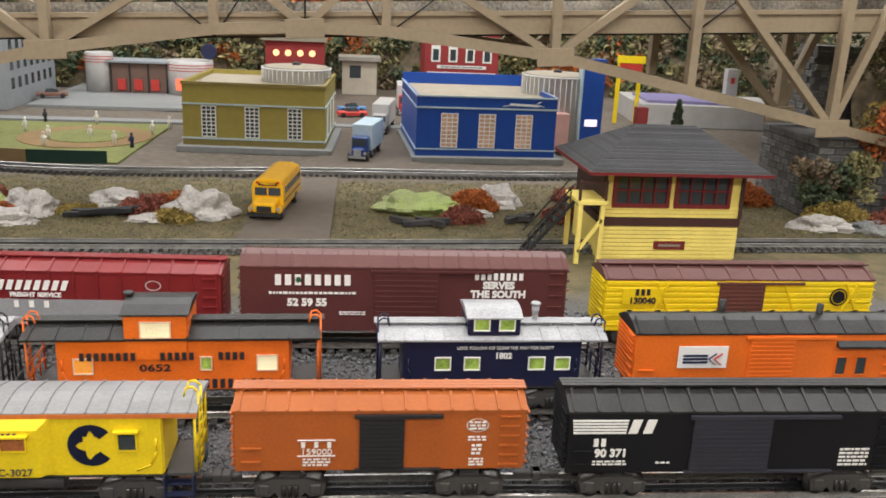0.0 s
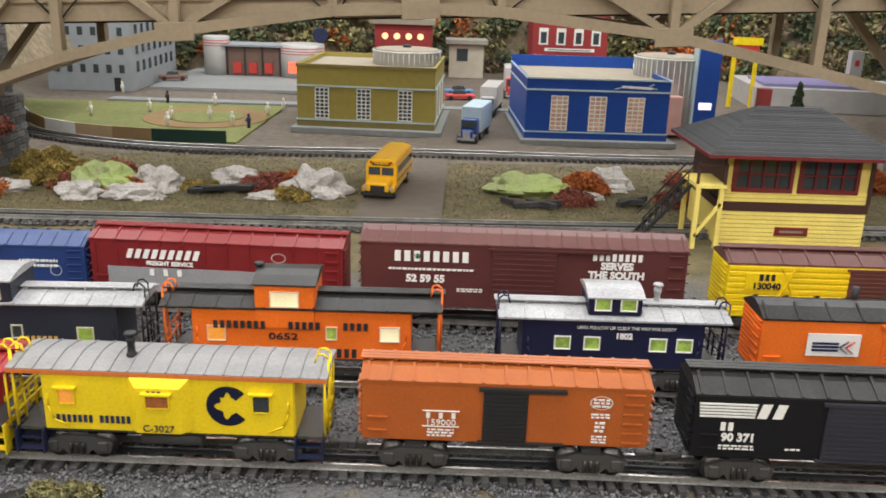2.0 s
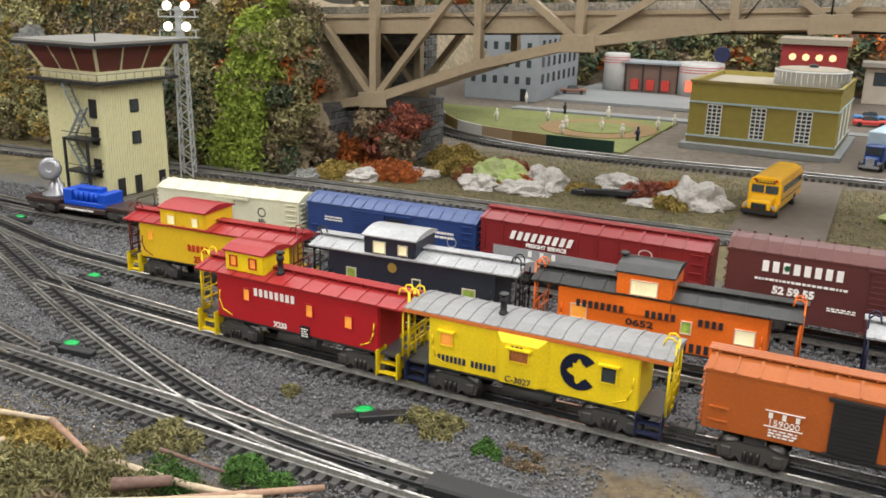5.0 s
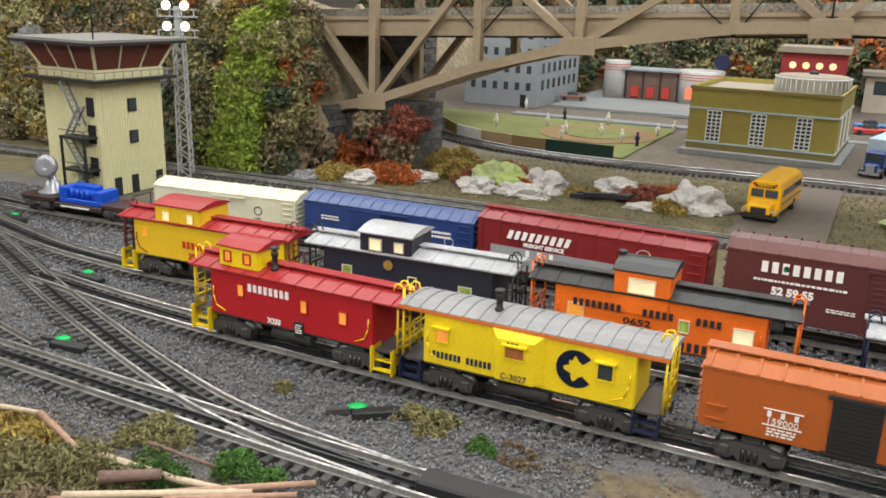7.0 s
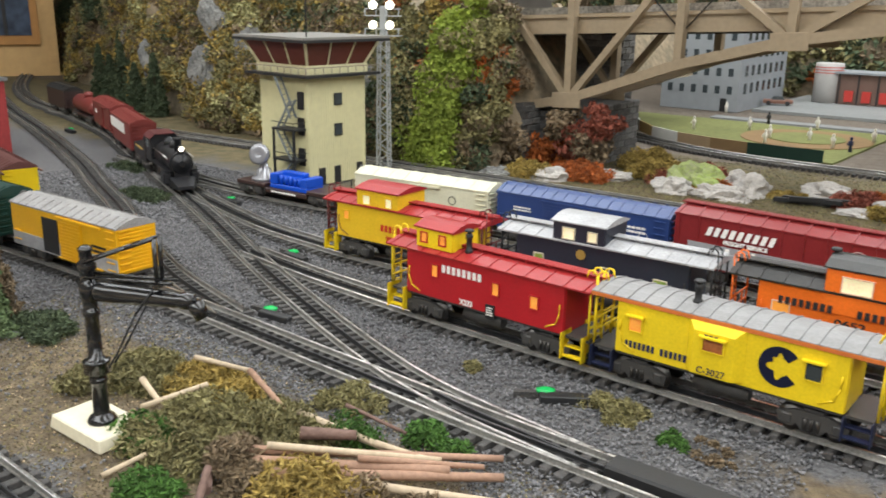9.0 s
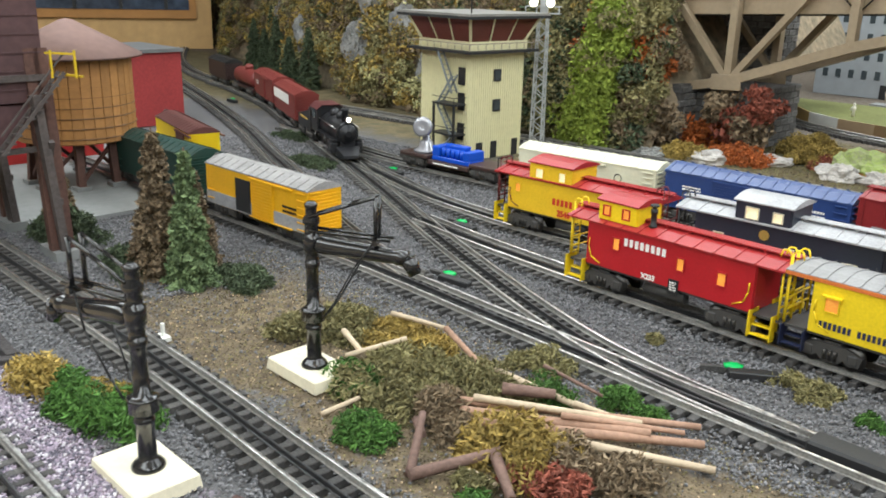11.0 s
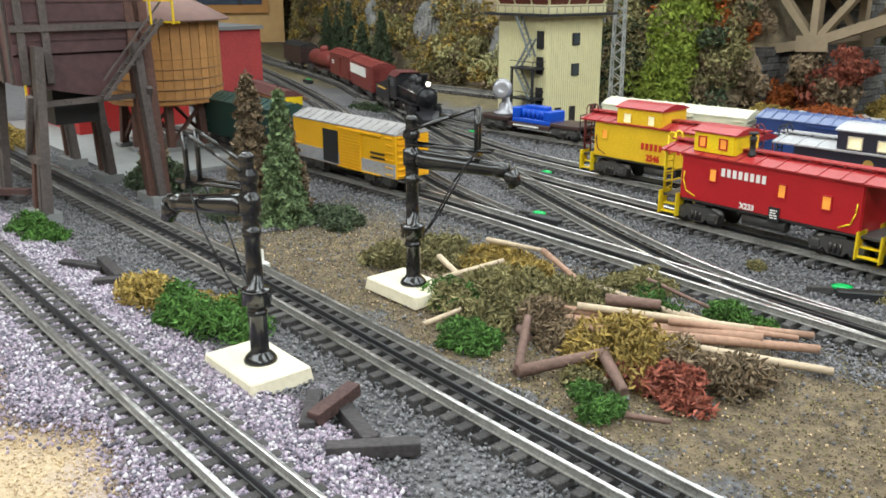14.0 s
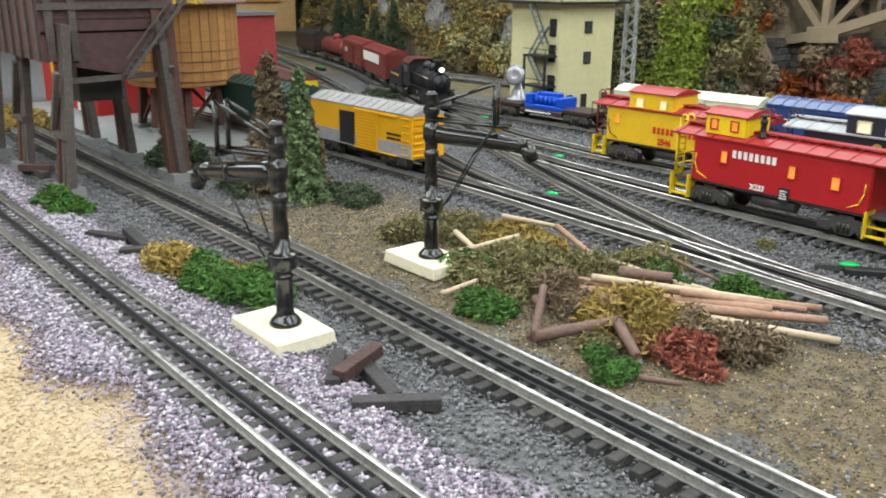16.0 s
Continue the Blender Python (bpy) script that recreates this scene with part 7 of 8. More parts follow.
        part("stair_flight", bm, paint("grey_stair", (0.16, 0.18, 0.19)), root)
    for z in (0.05, 0.11):
        prism("landing", BLACK, root, -0.032, 0, 0.008, 0.075, z, z + 0.004)
        bm = bmesh.new()
        tube(bm, [(-0.032, 0.008, z + 0.016), (-0.032, 0.075, z + 0.016)], 0.0008)
        tube(bm, [(-0.032, 0.008, z), (-0.032, 0.008, z + 0.016), (0, 0.008, z + 0.016)], 0.0008)
        part("landing_rail", bm, BLACK, root)
    for y in (0.01, 0.072):
        bm = bmesh.new()
        bar(bm, (-0.03, y, 0), (-0.03, y, 0.11), 0.004)
        part("stair_post", bm, BLACK, root)


control_tower()

# floodlight mast
MASTG = paint("grey_mast", (0.42, 0.43, 0.43), 0.5)
root = thing("floodlight_mast", "grey lattice floodlight mast with four lit lamps", "light mast", pose(-1.098, 0.685, 0, 0, 0, 25))
for s in (-1, 1):
    for q in (-1, 1):
        bm = bmesh.new()
        bar(bm, (s * 0.0125, q * 0.0125, 0), (s * 0.0095, q * 0.0095, 0.285), 0.003)
        part("mast_leg", bm, MASTG, root)
for k in range(16):
    z0, z1 = 0.002 + k * 0.0177, 0.002 + (k + 1) * 0.0177
    r = 0.0125 - 0.003 * k / 16
    bm = bmesh.new()
    s = 1 if k % 2 else -1
    for q in (-1, 1):
        bar(bm, (-s * r, q * r, z0), (s * r, q * r, z1), 0.0018)
        bar(bm, (q * r, -s * r, z0), (q * r, s * r, z1), 0.0018)
    part("lattice", bm, MASTG, root)
FLOOD = material("lit_lamp_face", (1.0, 0.86, 0.66), 0.3, emit=4.0)
for z in (0.285, 0.325):
    bm = bmesh.new()
    for zz in (z, z + 0.014):
        bar(bm, (-0.036, -0.012, zz), (0.036, -0.012, zz), 0.002)
        bar(bm, (-0.036, 0.012, zz), (0.036, 0.012, zz), 0.002)
    for x in (-0.036, -0.012, 0.012, 0.036):
        bar(bm, (x, -0.012, z), (x, -0.012, z + 0.014), 0.002)
        bar(bm, (x, -0.012, z), (x, 0.012, z), 0.002)
    part("lamp_gallery", bm, MASTG, root)
    for x in (-0.018, 0.018):
        bm = bmesh.new()
        lathe(bm, [(0.004, 0), (0.0095, 0.008), (0.0095, 0.01)], 16, pose(x, -0.004, z + 0.02, 80, 0, 0))
        lp = part("lamp", bm, SILVER, root)
        bm = bmesh.new()
        lathe(bm, [(0.0088, 0.0102), (0.0088, 0.0108)], 16, pose(x, -0.004, z + 0.02, 80, 0, 0))
        part("lamp_glass", bm, FLOOD, lp)
bm = bmesh.new()
bar(bm, (0, 0, 0.285), (0, 0, 0.345), 0.012, 0.012)
part("mast_head", bm, MASTG, root)


# ---------- water columns ----------
CREAMBASE = material("cream_plastic_base", (0.72, 0.66, 0.5), 0.45, vary=0.08, scale=60, bump=0.1)


def water_column(label, x, y, bx0, bx1, by0, by1, tip, arm):
    root = thing("water_column", label, "water column")
    bm = bmesh.new()
    box(bm, bx0, bx1, by0, by1, 0, 0.011)
    for v in bm.verts:
        if v.co.z > 0.005:
            v.co.x += 0.0015 if v.co.x < x else -0.0015
            v.co.y += 0.0015 if v.co.y < y else -0.0015
    part("base", bm, CREAMBASE, root, "cream square base", bevel=0.001)
    bm = bmesh.new()
    lathe(bm, [(0.0135, 0.011), (0.0135, 0.0125), (0.0115, 0.015), (0.0085, 0.0175), (0.0074, 0.019), (0.0074, 0.044), (0.0082, 0.0445), (0.0082, 0.047), (0.0074, 0.0475), (0.0074, 0.052), (0.012, 0.0525), (0.012, 0.061), (0.0125, 0.0615), (0.0105, 0.0625), (0.0064, 0.0635),
               (0.0062, 0.098), (0.0074, 0.0985), (0.0074, 0.103), (0.0062, 0.1035), (0.0068, 0.112), (0.0085, 0.113), (0.0085, 0.125), (0.0066, 0.126), (0.0066, 0.134), (0.0082, 0.135), (0.0082, 0.139), (0.0055, 0.142), (0.0055, 0.148), (0.0062, 0.1485), (0.0062, 0.151), (0.003, 0.153)], 24, Matrix.Translation((x, y, 0)))
    for v in bm.verts:
        v.co.x, v.co.y = x + (v.co.x - x) * 0.84, y + (v.co.y - y) * 0.84
    part("post", bm, GLOSSBLACK, root, "gloss black post")
    tx, ty, tz = tip
    d = Vector((tx - x, ty - y, 0)).normalized()
    p0 = Vector((x, y, 0.118)) + d * 0.004
    p1 = Vector((tx, ty, tz))
    bm = bmesh.new()
    q = (p1 - p0).to_track_quat("Z", "Y").to_matrix().to_4x4()
    n = (p1 - p0).length
    lathe(bm, [(0.0065, 0), (0.0078, 0.004), (0.0078, n * 0.12), (0.0074, n * 0.3), (0.0068, n * 0.55), (0.006, n * 0.82), (0.0056, n * 0.86), (0.0066, n * 0.88), (0.0062, n), (0.005, n)], 20, Matrix.Translation(p0) @ q)
    part("spout", bm, GLOSSBLACK, root, "gloss black canvas-like spout")
    bm = bmesh.new()
    rod(bm, p1, p1 + d * 0.006 + Vector((0, 0, -0.012)), 0.007, 14, 0.0055)
    part("nozzle", bm, GLOSSBLACK, root)
    # counterweight arms and rods above
    up = Vector((0, 0, 1))
    h0 = Vector((x, y, 0.141))
    a1 = h0 + d * arm + up * 0.02
    for s in (-1, 1):
        side = d.cross(up) * 0.005 * s
        bm = bmesh.new()
        tube(bm, [h0 + side, h0 + d * arm * 0.6 + side + up * 0.012, a1 + side], 0.0014)
        part("lever", bm, GLOSSBLACK, root)
        bm = bmesh.new()
        tube(bm, [a1 + side, a1 + side - up * 0.036], 0.0018)
        part("hanger", bm, GLOSSBLACK, root)
        bm = bmesh.new()
        tube(bm, [Vector((x, y, 0.13)) + side, a1 + side - up * 0.034 + d * 0.012], 0.0014)
        part("guide_rod", bm, GLOSSBLACK, root)
        bm = bmesh.new()
        low = Vector((x, y, 0.058)) + d * 0.012 + side
        mid = p0.lerp(p1, 0.45) + side * 2 - up * 0.012
        tube(bm, [a1 + side - up * 0.034, mid, low.lerp(mid, 0.35) - up * 0.002, low], 0.0008, 5)
        part("chain", bm, BLACK, root)
    bm = bmesh.new()
    bar(bm, a1 - up * 0.036 - d.cross(up) * 0.009, a1 - up * 0.036 + d.cross(up) * 0.009, 0.004)
    part("crossbar", bm, GLOSSBLACK, root)


water_column("gloss black water column on a cream base beside mauve gravel", -0.41, -0.547, -0.447, -0.378, -0.572, -0.525, (-0.49, -0.565, 0.108), 0.055)
water_column("gloss black water column on a cream base by the log heap", -0.465, -0.372, -0.506, -0.435, -0.394, -0.35, (-0.398, -0.328, 0.112), 0.055)

# yellow boxcar and others on the far left tracks
car = boxcar("boxcar", "yellow and silver boxcar with an open door and grey roof", "A", -0.895, 0.24, W, 0.058, 0.009, paint("golden_yellow_side", (0.78, 0.42, 0.01), 0.4), paint("grey_ribbed_roof", (0.3, 0.29, 0.285), 0.5, vary=0.25), paint("golden_yellow_side", (0.78, 0.42, 0.01)), (0.022, 0.05), ribs=14, zb=0.018)
plate("lower_side", SILVER, car, 0.0, -0.0284, 0.028, 0.238, 0.018, "silver grey lower side")
# Closed side: the doorway's inner shade is painted as a black plate.
plate("doorway", BLACK, car, -0.025, -0.0287, 0.044, 0.036, 0.046, "black plate painted as doorway shade")
bars("small_writing", BLACKINK, car, 0.082, -0.0287, 0.046, 0.03, 2, 0.003, 0.006)
boxcar("boxcar", "dark green boxcar behind the fir trees", "A", -1.18, 0.24, W, 0.058, 0.01, paint("dark_green_car", (0.015, 0.05, 0.04)), paint("dark_green_roof", (0.02, 0.05, 0.042)), None, zb=0.018)
car = boxcar("boxcar", "maroon boxcar with a yellow side near the red house", "H", -1.38, 0.22, W, 0.05, 0.01, STOCKY, BROWNROOF, paint("brown_door", (0.12, 0.05, 0.04)), (0.06, 0.05), zb=0.018)

# depressed flat car with searchlight dish and generator
root = thing("flat_car", "dark brown flat car carrying a dish and a blue generator", "train car", track_pose("T3", -0.985))
FLATB = paint("dark_brown_flat", (0.045, 0.025, 0.022), 0.45)
bm = bmesh.new()
sweep(bm, [(-0.028, 0.02), (-0.028, 0.027), (0.028, 0.027), (0.028, 0.02)], -0.118, -0.045)
sweep(bm, [(-0.028, 0.012), (-0.028, 0.02), (0.028, 0.02), (0.028, 0.012)], -0.045, 0.055)
sweep(bm, [(-0.028, 0.02), (-0.028, 0.027), (0.028, 0.027), (0.028, 0.02)], 0.055, 0.118)
part("deck", bm, FLATB, root, bevel=0.001)
bars("small_writing", WHITEINK, root, 0.0, -0.0287, 0.0145, 0.06, 1, 0.003)
truck(root, -0.085), truck(root, 0.085)
coupler(root, -0.117, -1), coupler(root, 0.117, 1)
bm = bmesh.new()
for s in (-1, 1):
    tube(bm, [(0.116, s * 0.02, 0.027), (0.116, s * 0.02, 0.046)], 0.001)
tube(bm, [(0.116, -0.02, 0.046), (0.116, 0.02, 0.046)], 0.001)
part("end_rail", bm, BLACK, root)
root = thing("searchlight", "silver dish searchlight on a round stand", "searchlight", track_pose("T3", -0.985))
CLEAR = paint("pale_silver_plastic", (0.3, 0.3, 0.32), 0.2, metal=0.4)
bm = bmesh.new()
lathe(bm, [(0.024, 0.027), (0.023, 0.032), (0.014, 0.036), (0.013, 0.046), (0.008, 0.05), (0.007, 0.058)], 24, Matrix.Translation((-0.075, 0, 0)))
part("stand", bm, CLEAR, root)
bm = bmesh.new()
lathe(bm, [(0.004, 0.006), (0.01, 0.002), (0.018, 0.0), (0.019, 0.01), (0.015, 0.013), (0.004, 0.009)], 24, pose(-0.075, -0.006, 0.073, 75, 0, 20))
part("dish", bm, CLEAR, root)
root = thing("generator", "bright blue machinery load on the flat car", "machine load", track_pose("T3", -0.985))
GENB = paint("bright_blue_plastic", (0.01, 0.07, 0.5), 0.35)
for b in ((-0.04, 0.05, -0.021, 0.021, 0.02, 0.028), (-0.04, -0.022, -0.021, 0.021, 0.028, 0.046), (0.034, 0.05, -0.021, 0.021, 0.028, 0.044), (-0.02, 0.03, -0.008, 0.008, 0.028, 0.05)):
    prism("casing", GENB, root, *b, bevel=0.0012)
for k in range(5):
    bm = bmesh.new()
    rod(bm, (-0.016 + k * 0.011, -0.014, 0.028), (-0.016 + k * 0.011, -0.014, 0.044), 0.0045, 10)
    part("cylinder", bm, GENB, root)


# ---------- the steam train on the crossover ----------
LOCO = paint("loco_black", (0.018, 0.018, 0.02), 0.35, vary=0.3)
root = thing("steam_locomotive", "black steam locomotive with a lit headlight", "locomotive", track_pose("D", -1.285))
bm = bmesh.new()
lathe(bm, [(0.021, 0), (0.022, 0.004), (0.022, 0.05), (0.0235, 0.052), (0.0235, 0.1), (0.024, 0.13)], 24, pose(0.1, 0, 0.05, 0, -90, 0))
part("boiler", bm, LOCO, root)
bm = bmesh.new()
lathe(bm, [(0.019, 0), (0.017, 0.003), (0.006, 0.004), (0.006, 0.007)], 20, pose(0.1, 0, 0.05, 0, 90, 0))
part("smokebox_door", bm, LOCO, root)
bm = bmesh.new()
sweep(bm, [(-0.028, 0.03), (-0.028, 0.078), (-0.018, 0.086), (0.018, 0.086), (0.028, 0.078), (0.028, 0.03)], -0.09, -0.035)
part("cab", bm, LOCO, root, bevel=0.001)
bm = bmesh.new()
sweep(bm, [(-0.03, 0.078), (-0.019, 0.0875), (0.019, 0.0875), (0.03, 0.078), (0.019, 0.086), (-0.019, 0.086)], -0.096, -0.031)
part("cab_roof", bm, paint("reddish_cab_roof", (0.1, 0.03, 0.03)), root)
for s in (-1, 1):
    prism("cab_window", GLASSDARK, root, -0.08, -0.05, s * 0.0282 - 0.0005, s * 0.0282 + 0.0005, 0.058, 0.074)
    prism("running_board", LOCO, root, -0.035, 0.098, s * 0.024 - 0.006, s * 0.024 + 0.006, 0.036, 0.038)
    prism("cylinder_block", LOCO, root, 0.065, 0.098, s * 0.025 - 0.008, s * 0.025 + 0.006, 0.012, 0.034, bevel=0.003)
    for k, wx in enumerate((-0.02, 0.015, 0.05)):
        bm = bmesh.new()
        lathe(bm, [(0.004, 0), (0.015, 0), (0.015, 0.004), (0.0165, 0.0045), (0.0165, 0.006)], 24, pose(wx, s * 0.0205, 0.016, 90 if s > 0 else -90, 0, 0))
        part("driver_wheel", bm, STEELDARK, root)
    bm = bmesh.new()
    bar(bm, (-0.025, s * 0.028, 0.013), (0.08, s * 0.028, 0.018), 0.002, 0.005)
    part("side_rod", bm, STEEL, root)
    bm = bmesh.new()
    tube(bm, [(-0.03, s * 0.0245, 0.062), (0.095, s * 0.0235, 0.06)], 0.0009)
    part("handrail", bm, STEEL, root)
for cx, prof in ((0.08, [(0.007, 0.068), (0.0065, 0.09), (0.0085, 0.092), (0.0085, 0.095)]), (0.045, [(0.009, 0.068), (0.009, 0.08), (0.004, 0.085)]), (0.005, [(0.011, 0.068), (0.011, 0.08), (0.004, 0.086)])):
    bm = bmesh.new()
    lathe(bm, prof, 16, Matrix.Translation((cx, 0, 0)))
    part("chimney" if cx > 0.07 else "dome", bm, LOCO, root)
bm = bmesh.new()
lathe(bm, [(0.006, 0), (0.0065, 0.01)], 14, pose(0.098, 0, 0.078, 0, 90, 0))
hl = part("headlight", bm, LOCO, root)
bm = bmesh.new()
lathe(bm, [(0.0048, 0.0102), (0.0048, 0.0108)], 14, pose(0.098, 0, 0.078, 0, 90, 0))
part("lens", bm, FLOOD, hl)
bm = bmesh.new()
vs = box(bm, 0.1, 0.125, -0.024, 0.024, 0.006, 0.026)
for v in vs:
    if v.co.x > 0.12:
        v.co.z = 0.006 + (v.co.z - 0.006) * 0.3
        v.co.y *= 0.6
part("pilot", bm, LOCO, root)
prism("frame", LOCO, root, -0.09, 0.1, -0.014, 0.014, 0.014, 0.034)
root = thing("tender", "black slope-backed tender behind the locomotive", "tender", track_pose("D", -1.435))
bm = bmesh.new()
vs = box(bm, -0.06, 0.06, -0.027, 0.027, 0.022, 0.068)
for v in vs:
    if v.co.x < 0 and v.co.z > 0.05:
        v.co.z -= 0.022
part("tank", bm, LOCO, root, bevel=0.0015)
bm = bmesh.new()
bmesh.ops.create_icosphere(bm, subdivisions=3, radius=0.5)
for v in bm.verts:
    v.co = Vector((0.025 + v.co.x * 0.06, v.co.y * 0.046, 0.062 + v.co.z * 0.025 * (1 + 0.5 * noise.noise(v.co * 14))))
part("coal", bm, LOCO, root)
bars("small_writing", paint("gold_ink", (0.6, 0.4, 0.1)), root, 0.0, -0.0276, 0.042, 0.07, 1, 0.004)
truck(root, -0.035), truck(root, 0.035)
BOXRED = paint("boxcar_red", (0.17, 0.035, 0.03), 0.4)
car = boxcar("boxcar", "dull red boxcar with a white side panel", "D", -1.63, 0.24, W, 0.056, 0.01, BOXRED, BOXRED, None, rung_mat=BOXRED, ribs=12)
plate("side_panel", WINW, car, -0.03, -0.0286, 0.06, 0.17, 0.022, "white side panel")
car = boxcar("boxcar", "dull red boxcar with small white lettering", "D", -1.9, 0.24, W, 0.056, 0.01, BOXRED, BOXRED, BOXRED, rung_mat=BOXRED, ribs=12)
bars("small_writing", WHITEINK, car, -0.07, -0.0286, 0.055, 0.03, 2, 0.003, 0.006)
root = thing("tank_car", "dark maroon tank car with a small dome", "train car", track_pose("D", -2.15))
bm = bmesh.new()
lathe(bm, [(0.012, -0.1), (0.022, -0.096), (0.024, -0.09), (0.024, 0.09), (0.022, 0.096), (0.012, 0.1)], 24, pose(0, 0, 0.046, 0, 90, 0))
part("tank", bm, BOXRED, root)
bm = bmesh.new()
lathe(bm, [(0.012, 0.066), (0.012, 0.08), (0.006, 0.084)], 16)
part("dome", bm, BOXRED, root)
prism("underframe", FLATB, root, -0.11, 0.11, -0.024, 0.024, 0.016, 0.022)
truck(root, -0.075), truck(root, 0.075)
boxcar("boxcar", "dark brown car at the train's tail", "D", -2.4, 0.2, W, 0.05, 0.012, FLATB, BLKROOF, None, rung_mat=FLATB)


# ---------- coaling tower, water tank, red house ----------
PLUM = material("plum_brown_boards", (0.08, 0.043, 0.045), 0.6, vary=0.2, scale=30)
GREYWOOD = material("grey_brown_timber", (0.09, 0.075, 0.07), 0.75, vary=0.25, scale=60, bump=0.3)
RUSTWOOD = material("rust_brown_timber", (0.1, 0.05, 0.038), 0.7, vary=0.25, scale=60)
root = thing("coaling_tower", "plum-brown wooden coaling tower straddling the track", "tower", pose(0, 0, 0))
X0, X1, Y0, Y1 = -1.23, -0.93, -0.542, -0.398
bm = bmesh.new()
sweep(bm, [(Y0, 0.15), (Y0, 0.36), (Y1, 0.36), (Y1, 0.18), (Y1 - 0.05, 0.13)], X0, X1)
part("bin", bm, PLUM, root)
for k in range(10):
    z = 0.155 + k * 0.02
    prism("board_seam", PLUM, root, X1, X1 + 0.0012, Y0 + 0.001, Y1 - 0.001, z if z > 0.18 else 0.18, max(z, 0.18) + 0.0015)
for k in range(9):
    x = X0 + 0.02 + k * 0.034
    prism("batten", GREYWOOD, root, x - 0.003, x + 0.003, Y0 - 0.003, Y0, 0.15, 0.36)
for y in (Y0 + 0.01, Y0 + 0.035):
    prism("corner_batten", GREYWOOD, root, X1, X1 + 0.004, y - 0.004, y + 0.004, 0.15, 0.36)
prism("girt", GREYWOOD, root, X1, X1 + 0.005, Y0, Y1, 0.205, 0.212)
for x in (-0.92, -1.08, -1.22):
    for y, yy in ((-0.535, -0.52), (-0.405, -0.415)):
        prism("footing", CONCRETE, root, x - 0.03, x + 0.02, y - 0.013, y + 0.013, 0, 0.012)
        for k, dx in enumerate((-0.022, 0.0, 0.014)):
            bm = bmesh.new()
            bar(bm, (x + dx, y, 0.012), (x + dx * 0.4, yy, 0.19), 0.009)
            part("leg", bm, GREYWOOD if k else RUSTWOOD, root)
        bm = bmesh.new()
        bar(bm, (x - 0.022, y, 0.07), (x + 0.016, y, 0.07), 0.007)
        part("cross_beam", bm, GREYWOOD, root)
        bm = bmesh.new()
        bar(bm, (x - 0.02, y - 0.002, 0.075), (x + 0.014, y - 0.002, 0.14), 0.006)
        part("brace", bm, GREYWOOD, root)
for y in (-0.41, -0.4):
    bm = bmesh.new()
    bar(bm, (-0.915, y, 0.012), (-0.935, y, 0.24), 0.016, 0.01)
    part("board_panel", bm, RUSTWOOD, root)
prism("chute", BLACK, root, -0.99, -0.955, -0.5, -0.45, 0.1, 0.15)
bm = bmesh.new()
bar(bm, (-0.925, -0.53, 0.128), (-0.925, -0.41, 0.13), 0.006)
part("catwalk", bm, GREYWOOD, root)
for s in (0, 0.016):
    bm = bmesh.new()
    bar(bm, (-0.92 + s, -0.46, 0.13), (-0.92 + s, -0.385, 0.215), 0.0016, 0.004)
    part("stringer", bm, GREYWOOD, root)
for k in range(10):
    prism("tread", GREYWOOD, root, -0.921, -0.903, -0.458 + k * 0.0075, -0.452 + k * 0.0075, 0.132 + k * 0.0085, 0.1335 + k * 0.0085)
GOLDP = paint("yellow_handrail", (0.6, 0.42, 0.02))
bm = bmesh.new()
bar(bm, (-0.9, -0.46, 0.152), (-0.9, -0.385, 0.237), 0.0018)
part("stair_rail", bm, GREYWOOD, root)
for a, b in (((-0.915, -0.4, 0.236), (-0.885, -0.38, 0.236)), ((-0.885, -0.38, 0.21), (-0.885, -0.38, 0.24)), ((-0.9, -0.4, 0.21), (-0.9, -0.4, 0.24)), ((-0.915, -0.385, 0.212), (-0.88, -0.375, 0.212)), ((-0.925, -0.535, 0.128), (-0.925, -0.535, 0.15))):
    bm = bmesh.new()
    bar(bm, a, b, 0.0022)
    part("handrail", bm, GOLDP, root)

TANKO = material("ochre_tank_staves", (0.4, 0.2, 0.065), 0.6, vary=0.15, scale=30, object_random=0.12)
root = thing("water_tank", "round ochre wooden water tank on braced legs", "water tank", pose(-1.27, -0.235, 0))
bm = bmesh.new()
lathe(bm, [(0.085, 0.076), (0.088, 0.08), (0.084, 0.2), (0.083, 0.203)], 48)
tk = part("tub", bm, TANKO, root)
for k in range(8):
    bm = bmesh.new()
    r = 0.0895 - 0.004 * k / 8
    z = 0.084 + k * 0.015
    lathe(bm, [(r, z), (r + 0.0012, z + 0.0008), (r, z + 0.002)], 48, cap=False)
    part("hoop", bm, paint("dark_hoop", (0.16, 0.08, 0.03)), tk)
for k in range(36):
    a = 2 * math.pi * k / 36
    bm = bmesh.new()
    box(bm, 0.083, 0.088, -0.007, 0.007, 0.078, 0.2, Matrix.Rotation(a, 4, "Z"))
    part("stave", bm, TANKO, tk)
bm = bmesh.new()
lathe(bm, [(0.105, 0.2), (0.106, 0.203), (0.01, 0.252), (0.001, 0.254)], 24)
part("roof", bm, material("mauve_brown_roof", (0.22, 0.14, 0.12), 0.75, vary=0.1, scale=20), root)
